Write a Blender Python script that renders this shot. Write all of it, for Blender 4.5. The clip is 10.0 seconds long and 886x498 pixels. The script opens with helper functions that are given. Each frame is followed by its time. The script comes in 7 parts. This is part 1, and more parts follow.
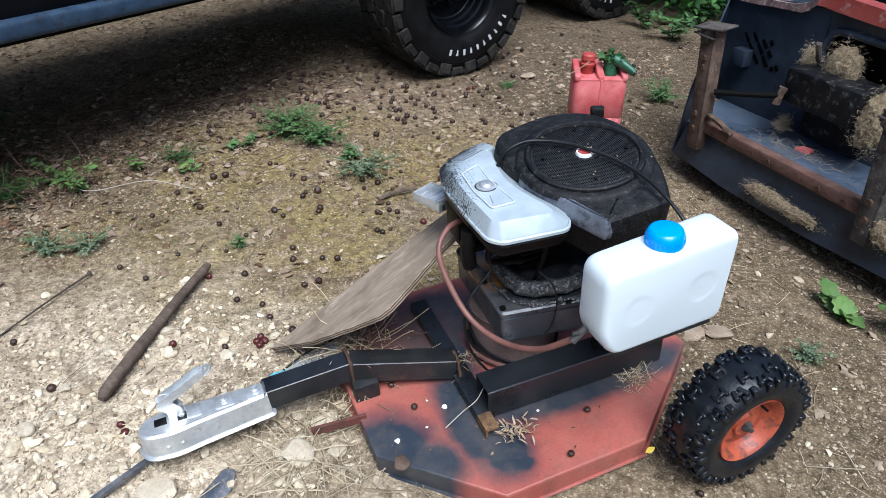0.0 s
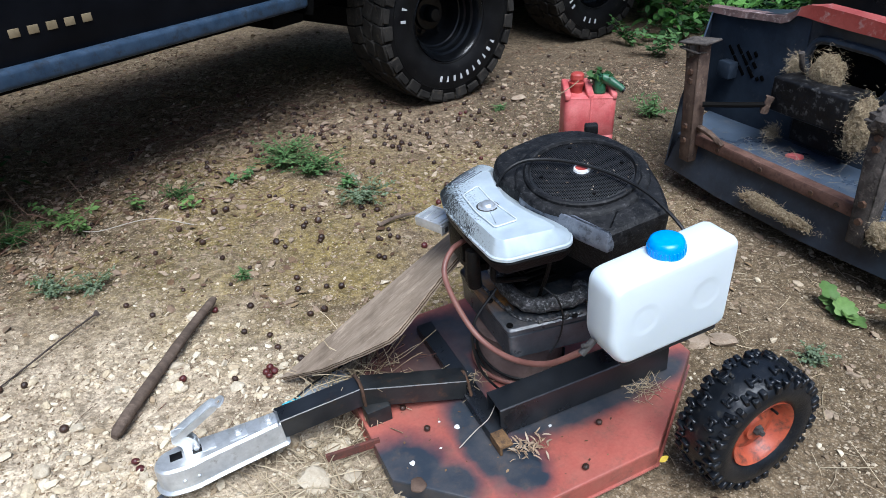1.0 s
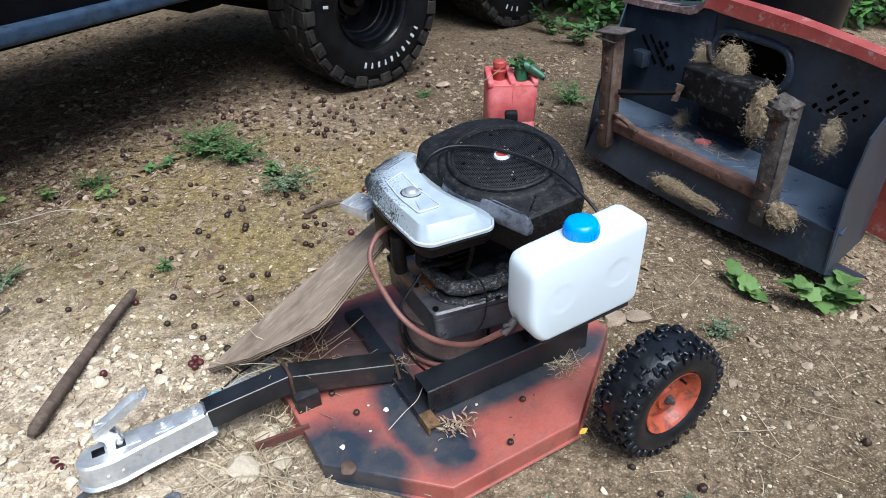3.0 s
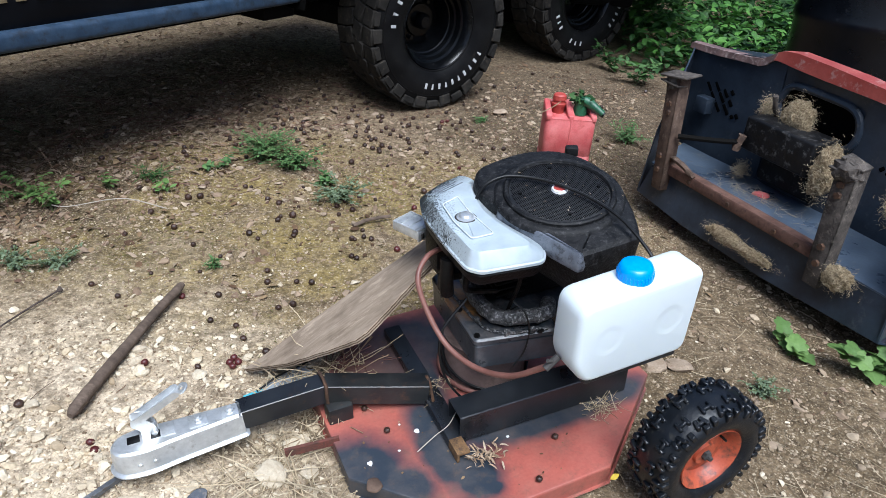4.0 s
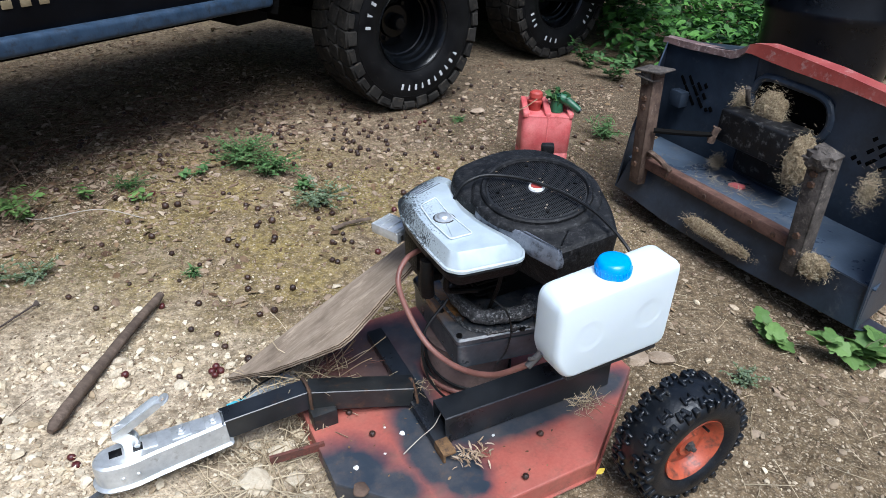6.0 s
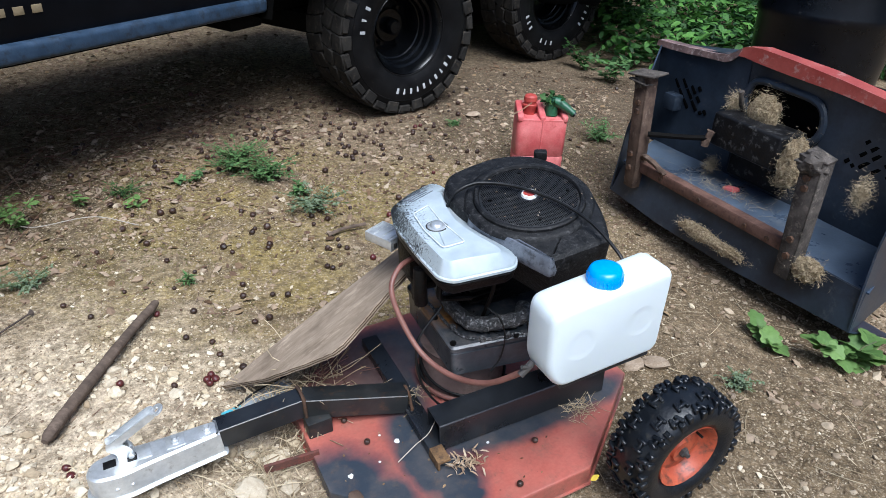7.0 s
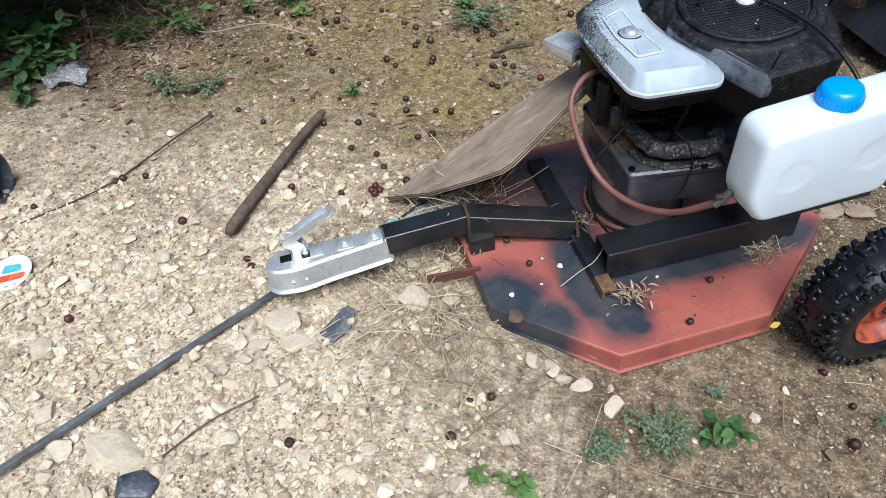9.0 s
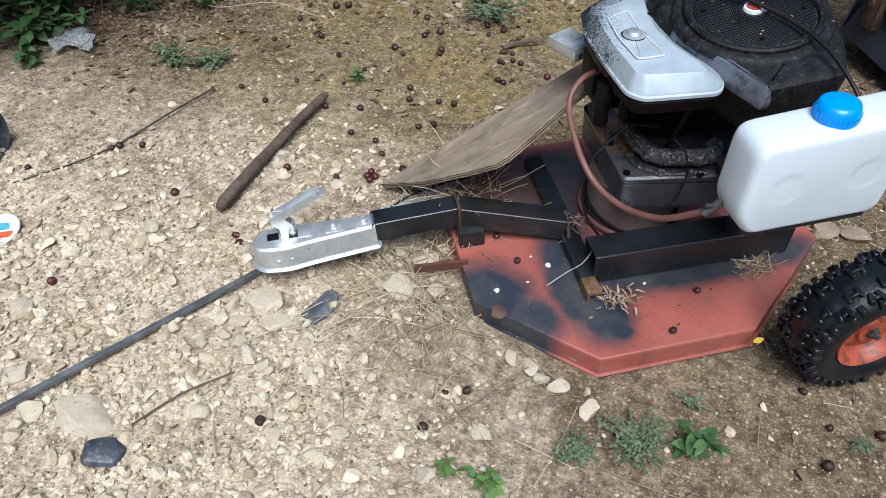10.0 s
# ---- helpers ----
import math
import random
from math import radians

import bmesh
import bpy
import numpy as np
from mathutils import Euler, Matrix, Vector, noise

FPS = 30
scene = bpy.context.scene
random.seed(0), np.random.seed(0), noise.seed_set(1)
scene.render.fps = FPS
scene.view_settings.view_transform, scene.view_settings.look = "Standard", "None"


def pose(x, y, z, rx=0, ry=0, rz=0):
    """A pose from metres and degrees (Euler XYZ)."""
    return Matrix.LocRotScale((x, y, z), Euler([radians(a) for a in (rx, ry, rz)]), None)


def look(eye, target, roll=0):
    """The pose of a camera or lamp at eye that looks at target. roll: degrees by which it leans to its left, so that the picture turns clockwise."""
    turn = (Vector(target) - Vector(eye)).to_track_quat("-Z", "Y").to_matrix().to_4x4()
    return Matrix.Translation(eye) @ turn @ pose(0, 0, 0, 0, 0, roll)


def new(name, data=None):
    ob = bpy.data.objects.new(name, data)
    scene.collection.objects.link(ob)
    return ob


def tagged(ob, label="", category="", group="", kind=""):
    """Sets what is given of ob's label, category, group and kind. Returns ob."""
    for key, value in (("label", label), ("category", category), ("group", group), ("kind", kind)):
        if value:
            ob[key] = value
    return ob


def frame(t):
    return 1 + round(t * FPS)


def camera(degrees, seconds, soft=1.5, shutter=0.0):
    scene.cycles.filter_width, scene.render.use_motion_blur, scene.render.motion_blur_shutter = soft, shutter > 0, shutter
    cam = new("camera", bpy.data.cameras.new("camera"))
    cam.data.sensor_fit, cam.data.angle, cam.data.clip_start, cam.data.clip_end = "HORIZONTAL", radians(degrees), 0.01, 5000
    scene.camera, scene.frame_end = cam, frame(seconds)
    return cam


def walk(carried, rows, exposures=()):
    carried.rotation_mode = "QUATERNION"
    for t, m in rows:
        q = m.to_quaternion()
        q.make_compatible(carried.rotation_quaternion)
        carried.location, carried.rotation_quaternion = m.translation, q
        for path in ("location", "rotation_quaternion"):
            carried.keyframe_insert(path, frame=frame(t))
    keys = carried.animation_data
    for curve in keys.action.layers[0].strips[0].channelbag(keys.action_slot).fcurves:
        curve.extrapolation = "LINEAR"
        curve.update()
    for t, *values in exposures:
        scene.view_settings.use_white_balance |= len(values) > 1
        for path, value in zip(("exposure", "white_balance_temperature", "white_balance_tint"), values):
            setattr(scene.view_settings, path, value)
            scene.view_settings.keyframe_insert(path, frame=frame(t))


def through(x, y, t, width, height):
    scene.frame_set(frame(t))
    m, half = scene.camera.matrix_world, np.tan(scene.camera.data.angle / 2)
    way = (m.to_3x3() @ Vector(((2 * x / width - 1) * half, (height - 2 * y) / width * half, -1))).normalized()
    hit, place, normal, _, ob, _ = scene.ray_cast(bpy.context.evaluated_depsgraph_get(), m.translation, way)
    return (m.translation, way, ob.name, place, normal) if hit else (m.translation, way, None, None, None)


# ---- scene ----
cam = camera(66.1, 10.0, 0.6)
PATH = [
    (0, (0.139, 0.094, 1.226), (0.011, 1.767, 0.139), 0.7),
    (0.5, (0.133, 0.087, 1.235), (0.031, 1.805, 0.217), 0.1),
    (1, (0.123, 0.068, 1.232), (0.003, 1.781, 0.207), -2.0),
    (1.5, (0.119, 0.04, 1.243), (0.075, 1.752, 0.21), -1.7),
    (2, (0.125, 0.042, 1.241), (0.112, 1.735, 0.175), 1.3),
    (2.5, (0.128, 0.038, 1.243), (0.127, 1.732, 0.18), -0.2),
    (2.7, (0.136, 0.043, 1.242), (0.195, 1.73, 0.168), -0.5),
    (3.8, (0.112, 0.044, 1.25), (0.133, 1.774, 0.246), 3.7),
    (4, (0.104, 0.045, 1.249), (0.081, 1.772, 0.24), 4.6),
    (4.5, (0.098, 0.045, 1.248), (0.062, 1.77, 0.236), 4.1),
    (5, (0.103, 0.047, 1.248), (0.098, 1.771, 0.233), 5.1),
    (5.5, (0.107, 0.047, 1.246), (0.117, 1.773, 0.236), 4.2),
    (7, (0.125, 0.054, 1.268), (0.154, 1.783, 0.263), 3.2),
    (7.5, (0.098, 0.069, 1.212), (-0.049, 1.606, -0.059), 1.7),
    (8, (0.082, 0.072, 1.207), (-0.125, 1.589, -0.079), 2.2),
    (8.5, (0.058, 0.084, 1.188), (-0.281, 1.526, -0.156), -0.3),
    (9, (0.058, 0.092, 1.177), (-0.281, 1.492, -0.211), -1.5),
    (9.5, (0.069, 0.106, 1.17), (-0.274, 1.483, -0.24), -3.0),
    (10, (0.093, 0.099, 1.161), (-0.255, 1.489, -0.234), 2.5),
]
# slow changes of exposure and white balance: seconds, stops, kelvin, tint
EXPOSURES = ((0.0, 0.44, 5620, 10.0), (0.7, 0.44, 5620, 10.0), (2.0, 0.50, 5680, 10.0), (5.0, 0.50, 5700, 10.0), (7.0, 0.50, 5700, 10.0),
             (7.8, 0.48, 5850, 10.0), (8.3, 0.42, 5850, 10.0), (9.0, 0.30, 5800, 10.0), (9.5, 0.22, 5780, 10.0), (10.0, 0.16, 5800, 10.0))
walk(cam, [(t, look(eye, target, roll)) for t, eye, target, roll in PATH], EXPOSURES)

# ---- light ----
world = bpy.data.worlds.new("overcast_sky")
scene.world = world
world.use_nodes = True
wn = world.node_tree.nodes
sky = wn.new("ShaderNodeTexSky")
sky.sky_type, sky.sun_disc = "NISHITA", False
sky.sun_elevation, sky.sun_rotation = radians(61), radians(162)
sky.dust_density, sky.air_density = 3.0, 1.0
wn["Background"].inputs["Strength"].default_value = 0.10
world.node_tree.links.new(sky.outputs[0], wn["Background"].inputs["Color"])
sun_data = bpy.data.lights.new("sun", "SUN")
sun_data.energy, sun_data.angle, sun_data.color = 4.1, radians(38), (0.985, 0.990, 0.955)
sun = new("sun", sun_data)
sun.matrix_world = look((1.5, -4.1, 9.0), (0, 0.6, 0))


# ---- materials ----
def tree(name):
    m = bpy.data.materials.new(name)
    m.use_nodes = True
    nt = m.node_tree
    return m, nt, nt.nodes["Principled BSDF"]


def noise_node(nt, vec, scale, detail=4.0, rough=0.55):
    n = nt.nodes.new("ShaderNodeTexNoise")
    n.inputs["Scale"].default_value = scale
    n.inputs["Detail"].default_value = detail
    n.inputs["Roughness"].default_value = rough
    nt.links.new(vec, n.inputs["Vector"])
    return n.outputs["Fac"]


def ramp(nt, fac, lo, hi, c0=(0, 0, 0), c1=(1, 1, 1)):
    r = nt.nodes.new("ShaderNodeValToRGB")
    r.color_ramp.elements[0].position, r.color_ramp.elements[1].position = lo, hi
    r.color_ramp.elements[0].color, r.color_ramp.elements[1].color = (*c0, 1), (*c1, 1)
    nt.links.new(fac, r.inputs[0])
    return r.outputs[0]


def mix(nt, fac, a, b, mode="MIX"):
    n = nt.nodes.new("ShaderNodeMix")
    n.data_type, n.blend_type = "RGBA", mode
    for sock, v in ((n.inputs[0], fac), (n.inputs[6], a), (n.inputs[7], b)):
        if isinstance(v, (int, float)):
            sock.default_value = v
        elif isinstance(v, tuple):
            sock.default_value = (*v, 1)
        else:
            nt.links.new(v, sock)
    return n.outputs[2]


def calc(nt, op, a, b=0.0, c=0.0, clamp=False):
    n = nt.nodes.new("ShaderNodeMath")
    n.operation, n.use_clamp = op, clamp
    for sock, v in zip(n.inputs, (a, b, c)):
        if isinstance(v, (int, float)):
            sock.default_value = v
        else:
            nt.links.new(v, sock)
    return n.outputs[0]


def coords(nt):
    return nt.nodes.new("ShaderNodeTexCoord").outputs["Object"]


def add_bump(nt, bsdf, height, strength, distance=0.004):
    b = nt.nodes.new("ShaderNodeBump")
    b.inputs["Strength"].default_value = strength
    b.inputs["Distance"].default_value = distance
    nt.links.new(height, b.inputs["Height"])
    nt.links.new(b.outputs[0], bsdf.inputs["Normal"])


def surface(name, c1, c2, scale=12.0, rough=0.6, metal=0.0, bump=0.3, fine=140.0, grime_or_shade=None, amount=0.35,
            rough_var=0.15, vary=0.0, spec=0.5, depth=0.003):
    """A worn surface: two colours in patches, fine grain, optional grime_or_shade colour in blotches."""
    m, nt, bsdf = tree(name)
    vec = coords(nt)
    big = noise_node(nt, vec, scale, 5.0, 0.6)
    small = noise_node(nt, vec, fine, 3.0, 0.6)
    col = mix(nt, ramp(nt, big, 0.35, 0.68), c1, c2)
    col = mix(nt, 0.35, col, ramp(nt, small, 0.25, 0.75, (0.45, 0.45, 0.45), (1, 1, 1)), "MULTIPLY")
    if grime_or_shade:
        blot = noise_node(nt, vec, scale * 2.3, 6.0, 0.7)
        col = mix(nt, ramp(nt, blot, 0.62 - amount * 0.4, 0.78 - amount * 0.3), col, grime_or_shade)
    if vary:
        rnd = nt.nodes.new("ShaderNodeObjectInfo").outputs["Random"]
        col = mix(nt, vary, col, ramp(nt, rnd, 0.0, 1.0, (0.35, 0.35, 0.35), (1.5, 1.45, 1.4)), "MULTIPLY")
    nt.links.new(col, bsdf.inputs["Base Color"])
    r = calc(nt, "MULTIPLY_ADD", big, rough_var * 2, rough - rough_var, True)
    nt.links.new(r, bsdf.inputs["Roughness"])
    bsdf.inputs["Metallic"].default_value = metal
    bsdf.inputs["Specular IOR Level"].default_value = spec
    if bump:
        add_bump(nt, bsdf, calc(nt, "ADD", small, calc(nt, "MULTIPLY", big, 0.6)), bump, depth)
    return m


def island_surface(name, colours, rough=0.9, bump=0.4, fine=160.0):
    """For joined pebbles, leaves or straws: each island takes its own tone."""
    m, nt, bsdf = tree(name)
    rnd = nt.nodes.new("ShaderNodeNewGeometry").outputs["Random Per Island"]
    r = nt.nodes.new("ShaderNodeValToRGB")
    els = r.color_ramp.elements
    while len(els) < len(colours):
        els.new(0.5)
    for i, c in enumerate(colours):
        els[i].position = i / (len(colours) - 1)
        els[i].color = (*c, 1)
    nt.links.new(rnd, r.inputs[0])
    small = noise_node(nt, coords(nt), fine, 3.0)
    col = mix(nt, 0.5, r.outputs[0], ramp(nt, small, 0.25, 0.75, (0.5, 0.48, 0.45), (1.1, 1.1, 1.1)), "MULTIPLY")
    nt.links.new(col, bsdf.inputs["Base Color"])
    bsdf.inputs["Roughness"].default_value = rough
    bsdf.inputs["Specular IOR Level"].default_value = 0.25
    add_bump(nt, bsdf, small, bump, 0.003)
    return m


def leaf_surface(name, dark, light, rough=0.62, through=0.25):
    m, nt, bsdf = tree(name)
    rnd = nt.nodes.new("ShaderNodeNewGeometry").outputs["Random Per Island"]
    col = mix(nt, rnd, dark, light)
    small = noise_node(nt, coords(nt), 90.0, 3.0)
    col = mix(nt, 0.4, col, ramp(nt, small, 0.3, 0.7, (0.6, 0.6, 0.5), (1.1, 1.1, 1.0)), "MULTIPLY")
    nt.links.new(col, bsdf.inputs["Base Color"])
    bsdf.inputs["Roughness"].default_value = rough
    bsdf.inputs["Specular IOR Level"].default_value = 0.35
    trans = nt.nodes.new("ShaderNodeBsdfTranslucent")
    nt.links.new(col, trans.inputs["Color"])
    blend = nt.nodes.new("ShaderNodeMixShader")
    blend.inputs[0].default_value = through
    nt.links.new(bsdf.outputs[0], blend.inputs[1])
    nt.links.new(trans.outputs[0], blend.inputs[2])
    nt.links.new(blend.outputs[0], nt.nodes["Material Output"].inputs["Surface"])
    return m


def soft_spot(nt, x, y, cx, cy, rx, ry):
    """1 in the middle of an ellipse, 0 from its edge outwards."""
    dx = calc(nt, "MULTIPLY", calc(nt, "SUBTRACT", x, cx), 1.0 / rx)
    dy = calc(nt, "MULTIPLY", calc(nt, "SUBTRACT", y, cy), 1.0 / ry)
    d = calc(nt, "SQRT", calc(nt, "ADD", calc(nt, "MULTIPLY", dx, dx), calc(nt, "MULTIPLY", dy, dy)))
    return calc(nt, "MULTIPLY", calc(nt, "SUBTRACT", 1.0, d), 2.2, 0.0, True)


def ground_surface():
    m, nt, bsdf = tree("stony_soil")
    vec = coords(nt)
    sep = nt.nodes.new("ShaderNodeSeparateXYZ")
    nt.links.new(vec, sep.inputs[0])
    x, y = sep.outputs[0], sep.outputs[1]
    wob = noise_node(nt, vec, 1.7, 5.0, 0.65)
    mid = noise_node(nt, vec, 7.0, 5.0, 0.68)
    fine = noise_node(nt, vec, 120.0, 2.5, 0.7)
    grit = nt.nodes.new("ShaderNodeTexVoronoi")
    grit.inputs["Scale"].default_value = 260.0
    nt.links.new(vec, grit.inputs["Vector"])
    grit2 = nt.nodes.new("ShaderNodeTexVoronoi")
    grit2.inputs["Scale"].default_value = 105.0
    nt.links.new(vec, grit2.inputs["Vector"])
    soil = mix(nt, ramp(nt, mid, 0.32, 0.68), (0.125, 0.087, 0.052), (0.265, 0.198, 0.125))
    pale = mix(nt, ramp(nt, mid, 0.32, 0.68), (0.42, 0.335, 0.228), (0.66, 0.555, 0.415))
    # redder clay towards the parked vehicles, its colour lowered for their shade
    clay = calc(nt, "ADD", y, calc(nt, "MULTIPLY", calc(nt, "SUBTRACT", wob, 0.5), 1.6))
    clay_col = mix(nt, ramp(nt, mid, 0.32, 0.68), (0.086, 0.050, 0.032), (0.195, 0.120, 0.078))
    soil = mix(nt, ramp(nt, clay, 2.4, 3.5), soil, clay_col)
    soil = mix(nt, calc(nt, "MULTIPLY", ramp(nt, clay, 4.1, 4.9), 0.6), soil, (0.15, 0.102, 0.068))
    mottle = noise_node(nt, vec, 4.2, 8.0, 0.72)
    soil = mix(nt, calc(nt, "MULTIPLY", ramp(nt, mottle, 0.48, 0.66), calc(nt, "MULTIPLY", ramp(nt, y, 1.3, 2.3), 0.7)), soil, (0.105, 0.066, 0.048))
    mauve = noise_node(nt, vec, 3.1, 7.0, 0.7)
    soil = mix(nt, calc(nt, "MULTIPLY", ramp(nt, mauve, 0.50, 0.64), calc(nt, "MULTIPLY", ramp(nt, y, 1.5, 2.4), 0.65)), soil, (0.225, 0.160, 0.128))
    # crushed limestone lies over the near, left part of the yard
    lime = calc(nt, "MULTIPLY", calc(nt, "MAXIMUM", x, -0.7), -0.6)
    lime = calc(nt, "ADD", lime, calc(nt, "MULTIPLY_ADD", calc(nt, "MAXIMUM", x, -0.3), -0.75, -0.225))
    lime = calc(nt, "ADD", lime, calc(nt, "MULTIPLY", y, -0.78))
    lime = calc(nt, "ADD", calc(nt, "ADD", lime, 1.2), calc(nt, "MULTIPLY", calc(nt, "SUBTRACT", wob, 0.5), 1.2))
    lime = calc(nt, "ADD", lime, calc(nt, "MULTIPLY", calc(nt, "SUBTRACT", mottle, 0.5), 0.9))
    lime = calc(nt, "MULTIPLY", ramp(nt, lime, 0.0, 0.75), soft_spot(nt, x, y, -0.7, 0.5, 3.4, 2.8))
    col = mix(nt, lime, soil, pale)
    # darker soil towards the undergrowth and beside the wheel
    dark_soil = calc(nt, "MULTIPLY", soft_spot(nt, x, y, 0.85, 3.9, 1.3, 1.35), ramp(nt, mottle, 0.30, 0.55, (0.45, 0.45, 0.45), (1, 1, 1)))
    col = mix(nt, calc(nt, "MULTIPLY", dark_soil, 0.85), col, (0.076, 0.053, 0.032))
    trod = calc(nt, "MULTIPLY", soft_spot(nt, x, y, 1.05, 1.45, 0.75, 0.95), ramp(nt, mauve, 0.34, 0.60, (0.3, 0.3, 0.3), (1, 1, 1)))
    col = mix(nt, calc(nt, "MULTIPLY", trod, 0.85), col, (0.108, 0.077, 0.042))
    # moss in patches between
    moss = noise_node(nt, vec, 2.6, 6.0, 0.7)
    moss_zone = soft_spot(nt, x, y, -0.55, 2.35, 1.6, 0.95)
    col = mix(nt, calc(nt, "MULTIPLY", ramp(nt, moss, 0.36, 0.58), calc(nt, "MULTIPLY", moss_zone, 0.9)), col, (0.225, 0.168, 0.058))
    # weedy, littered edge of the yard
    edge = calc(nt, "MULTIPLY", soft_spot(nt, x, y, -1.75, 2.25, 1.1, 0.75), ramp(nt, mottle, 0.36, 0.56))
    col = mix(nt, calc(nt, "MULTIPLY", edge, 0.8), col, (0.072, 0.050, 0.031))
    # ground by the hedge and under the parked truck, paled for missing light
    under_truck_lift = calc(nt, "ADD", calc(nt, "MULTIPLY", x, -0.55), calc(nt, "MULTIPLY", y, 0.34))
    under_truck_lift = calc(nt, "ADD", under_truck_lift, calc(nt, "MULTIPLY", calc(nt, "SUBTRACT", wob, 0.5), 0.8))
    col = mix(nt, ramp(nt, under_truck_lift, 2.05, 2.55), col, (0.25, 0.18, 0.122))
    near = ramp(nt, clay, 2.3, 3.3, (1, 1, 1), (0.25, 0.25, 0.25))
    chip = calc(nt, "MULTIPLY", near, ramp(nt, grit.outputs["Color"], 0.62, 0.9))
    col = mix(nt, calc(nt, "MULTIPLY", chip, 0.32), col, (0.55, 0.48, 0.36))
    chip2 = calc(nt, "MULTIPLY", ramp(nt, grit2.outputs["Color"], 0.74, 0.80), ramp(nt, grit2.outputs["Distance"], 0.30, 0.42, (1, 1, 1), (0, 0, 0)))
    col = mix(nt, calc(nt, "MULTIPLY", calc(nt, "MULTIPLY", chip2, near), 0.6), col, (0.54, 0.455, 0.335))
    clod = noise_node(nt, vec, 34.0, 3.5, 0.7)
    col = mix(nt, 0.75, col, ramp(nt, clod, 0.36, 0.62, (0.36, 0.34, 0.32), (1.25, 1.25, 1.25)), "MULTIPLY")
    pit = ramp(nt, grit2.outputs["Color"], 0.12, 0.24, (1, 1, 1), (0, 0, 0))
    pit = calc(nt, "MULTIPLY", pit, ramp(nt, grit2.outputs["Distance"], 0.18, 0.34, (1, 1, 1), (0, 0, 0)))
    col = mix(nt, calc(nt, "MULTIPLY", pit, 0.35), col, (0.08, 0.055, 0.038))
    col = mix(nt, 0.62, col, ramp(nt, fine, 0.30, 0.70, (0.36, 0.34, 0.32), (1.3, 1.3, 1.3)), "MULTIPLY")
    nt.links.new(col, bsdf.inputs["Base Color"])
    bsdf.inputs["Roughness"].default_value = 0.95
    bsdf.inputs["Specular IOR Level"].default_value = 0.2
    h = calc(nt, "ADD", calc(nt, "MULTIPLY", grit.outputs["Distance"], -0.5), calc(nt, "MULTIPLY", fine, 0.9))
    h = calc(nt, "ADD", h, calc(nt, "MULTIPLY", grit2.outputs["Distance"], -0.9))
    add_bump(nt, bsdf, calc(nt, "ADD", h, calc(nt, "MULTIPLY", clod, 1.3)), 0.75, 0.0035)
    return m


def deck_surface():
    """Red oxide paint with black overspray beside the welded-on irons, chips, rain dirt and painted shade under the
    board.
    """
    m, nt, bsdf = tree("red_deck_paint")
    vec = coords(nt)
    sep = nt.nodes.new("ShaderNodeSeparateXYZ")
    nt.links.new(vec, sep.inputs[0])
    wob = noise_node(nt, vec, 14.0, 4.0, 0.6)
    off = calc(nt, "MULTIPLY", calc(nt, "SUBTRACT", wob, 0.5), 0.045)
    x, y = calc(nt, "ADD", sep.outputs[0], off), calc(nt, "ADD", sep.outputs[1], off)
    # the two rear-left spots are overspray and painted shade under the plywood
    spots = [(-0.335, -0.165, 0.15, 0.17), (-0.27, -0.225, 0.12, 0.10), (-0.10, -0.245, 0.085, 0.115), (-0.135, -0.14, 0.075, 0.22), (-0.09, -0.30, 0.055, 0.04), (0.14, -0.165, 0.36, 0.075), (-0.10, 0.12, 0.10, 0.26), (-0.060, 0.22, 0.17, 0.15), (0.33, -0.16, 0.16, 0.07)]
    mask = 0.0
    for s in spots:
        mask = calc(nt, "MAXIMUM", mask, soft_spot(nt, x, y, *s))
    red = mix(nt, ramp(nt, noise_node(nt, vec, 7.0, 5.0), 0.3, 0.7), (0.290, 0.070, 0.053), (0.390, 0.108, 0.080))
    red = mix(nt, 0.35, red, ramp(nt, noise_node(nt, vec, 120.0), 0.3, 0.7, (0.6, 0.55, 0.5), (1.1, 1.1, 1.1)), "MULTIPLY")
    col = mix(nt, mask, red, (0.021, 0.029, 0.041))
    dirt = noise_node(nt, vec, 24.0, 7.0, 0.75)
    col = mix(nt, calc(nt, "MULTIPLY", ramp(nt, dirt, 0.52, 0.78), 0.7), col, (0.10, 0.065, 0.045))
    # dark patch painted for shade below the leaning board, broken up by dirt
    grime_or_shade = calc(nt, "MULTIPLY", soft_spot(nt, x, y, -0.215, 0.20, 0.24, 0.165), ramp(nt, dirt, 0.26, 0.46))
    col = mix(nt, calc(nt, "MULTIPLY", grime_or_shade, 0.88), col, (0.046, 0.021, 0.021))
    # chipped and rusted along the folded edge
    rim = calc(nt, "ADD", calc(nt, "MULTIPLY", sep.outputs[2], -22.0), calc(nt, "MULTIPLY", dirt, 1.4))
    col = mix(nt, calc(nt, "MULTIPLY", ramp(nt, rim, 1.05, 1.7), 0.75), col, (0.052, 0.022, 0.016))
    speck = noise_node(nt, vec, 95.0, 4.0, 0.7)
    col = mix(nt, calc(nt, "MULTIPLY", ramp(nt, speck, 0.66, 0.72), 0.7), col, (0.045, 0.025, 0.020))
    dust = noise_node(nt, vec, 5.0, 6.0, 0.7)
    col = mix(nt, calc(nt, "MULTIPLY", ramp(nt, dust, 0.42, 0.72), 0.22), col, (0.30, 0.235, 0.18))
    nt.links.new(col, bsdf.inputs["Base Color"])
    nt.links.new(calc(nt, "MULTIPLY_ADD", dirt, 0.5, 0.22, True), bsdf.inputs["Roughness"])
    add_bump(nt, bsdf, calc(nt, "ADD", dirt, wob), 0.12, 0.003)
    return m


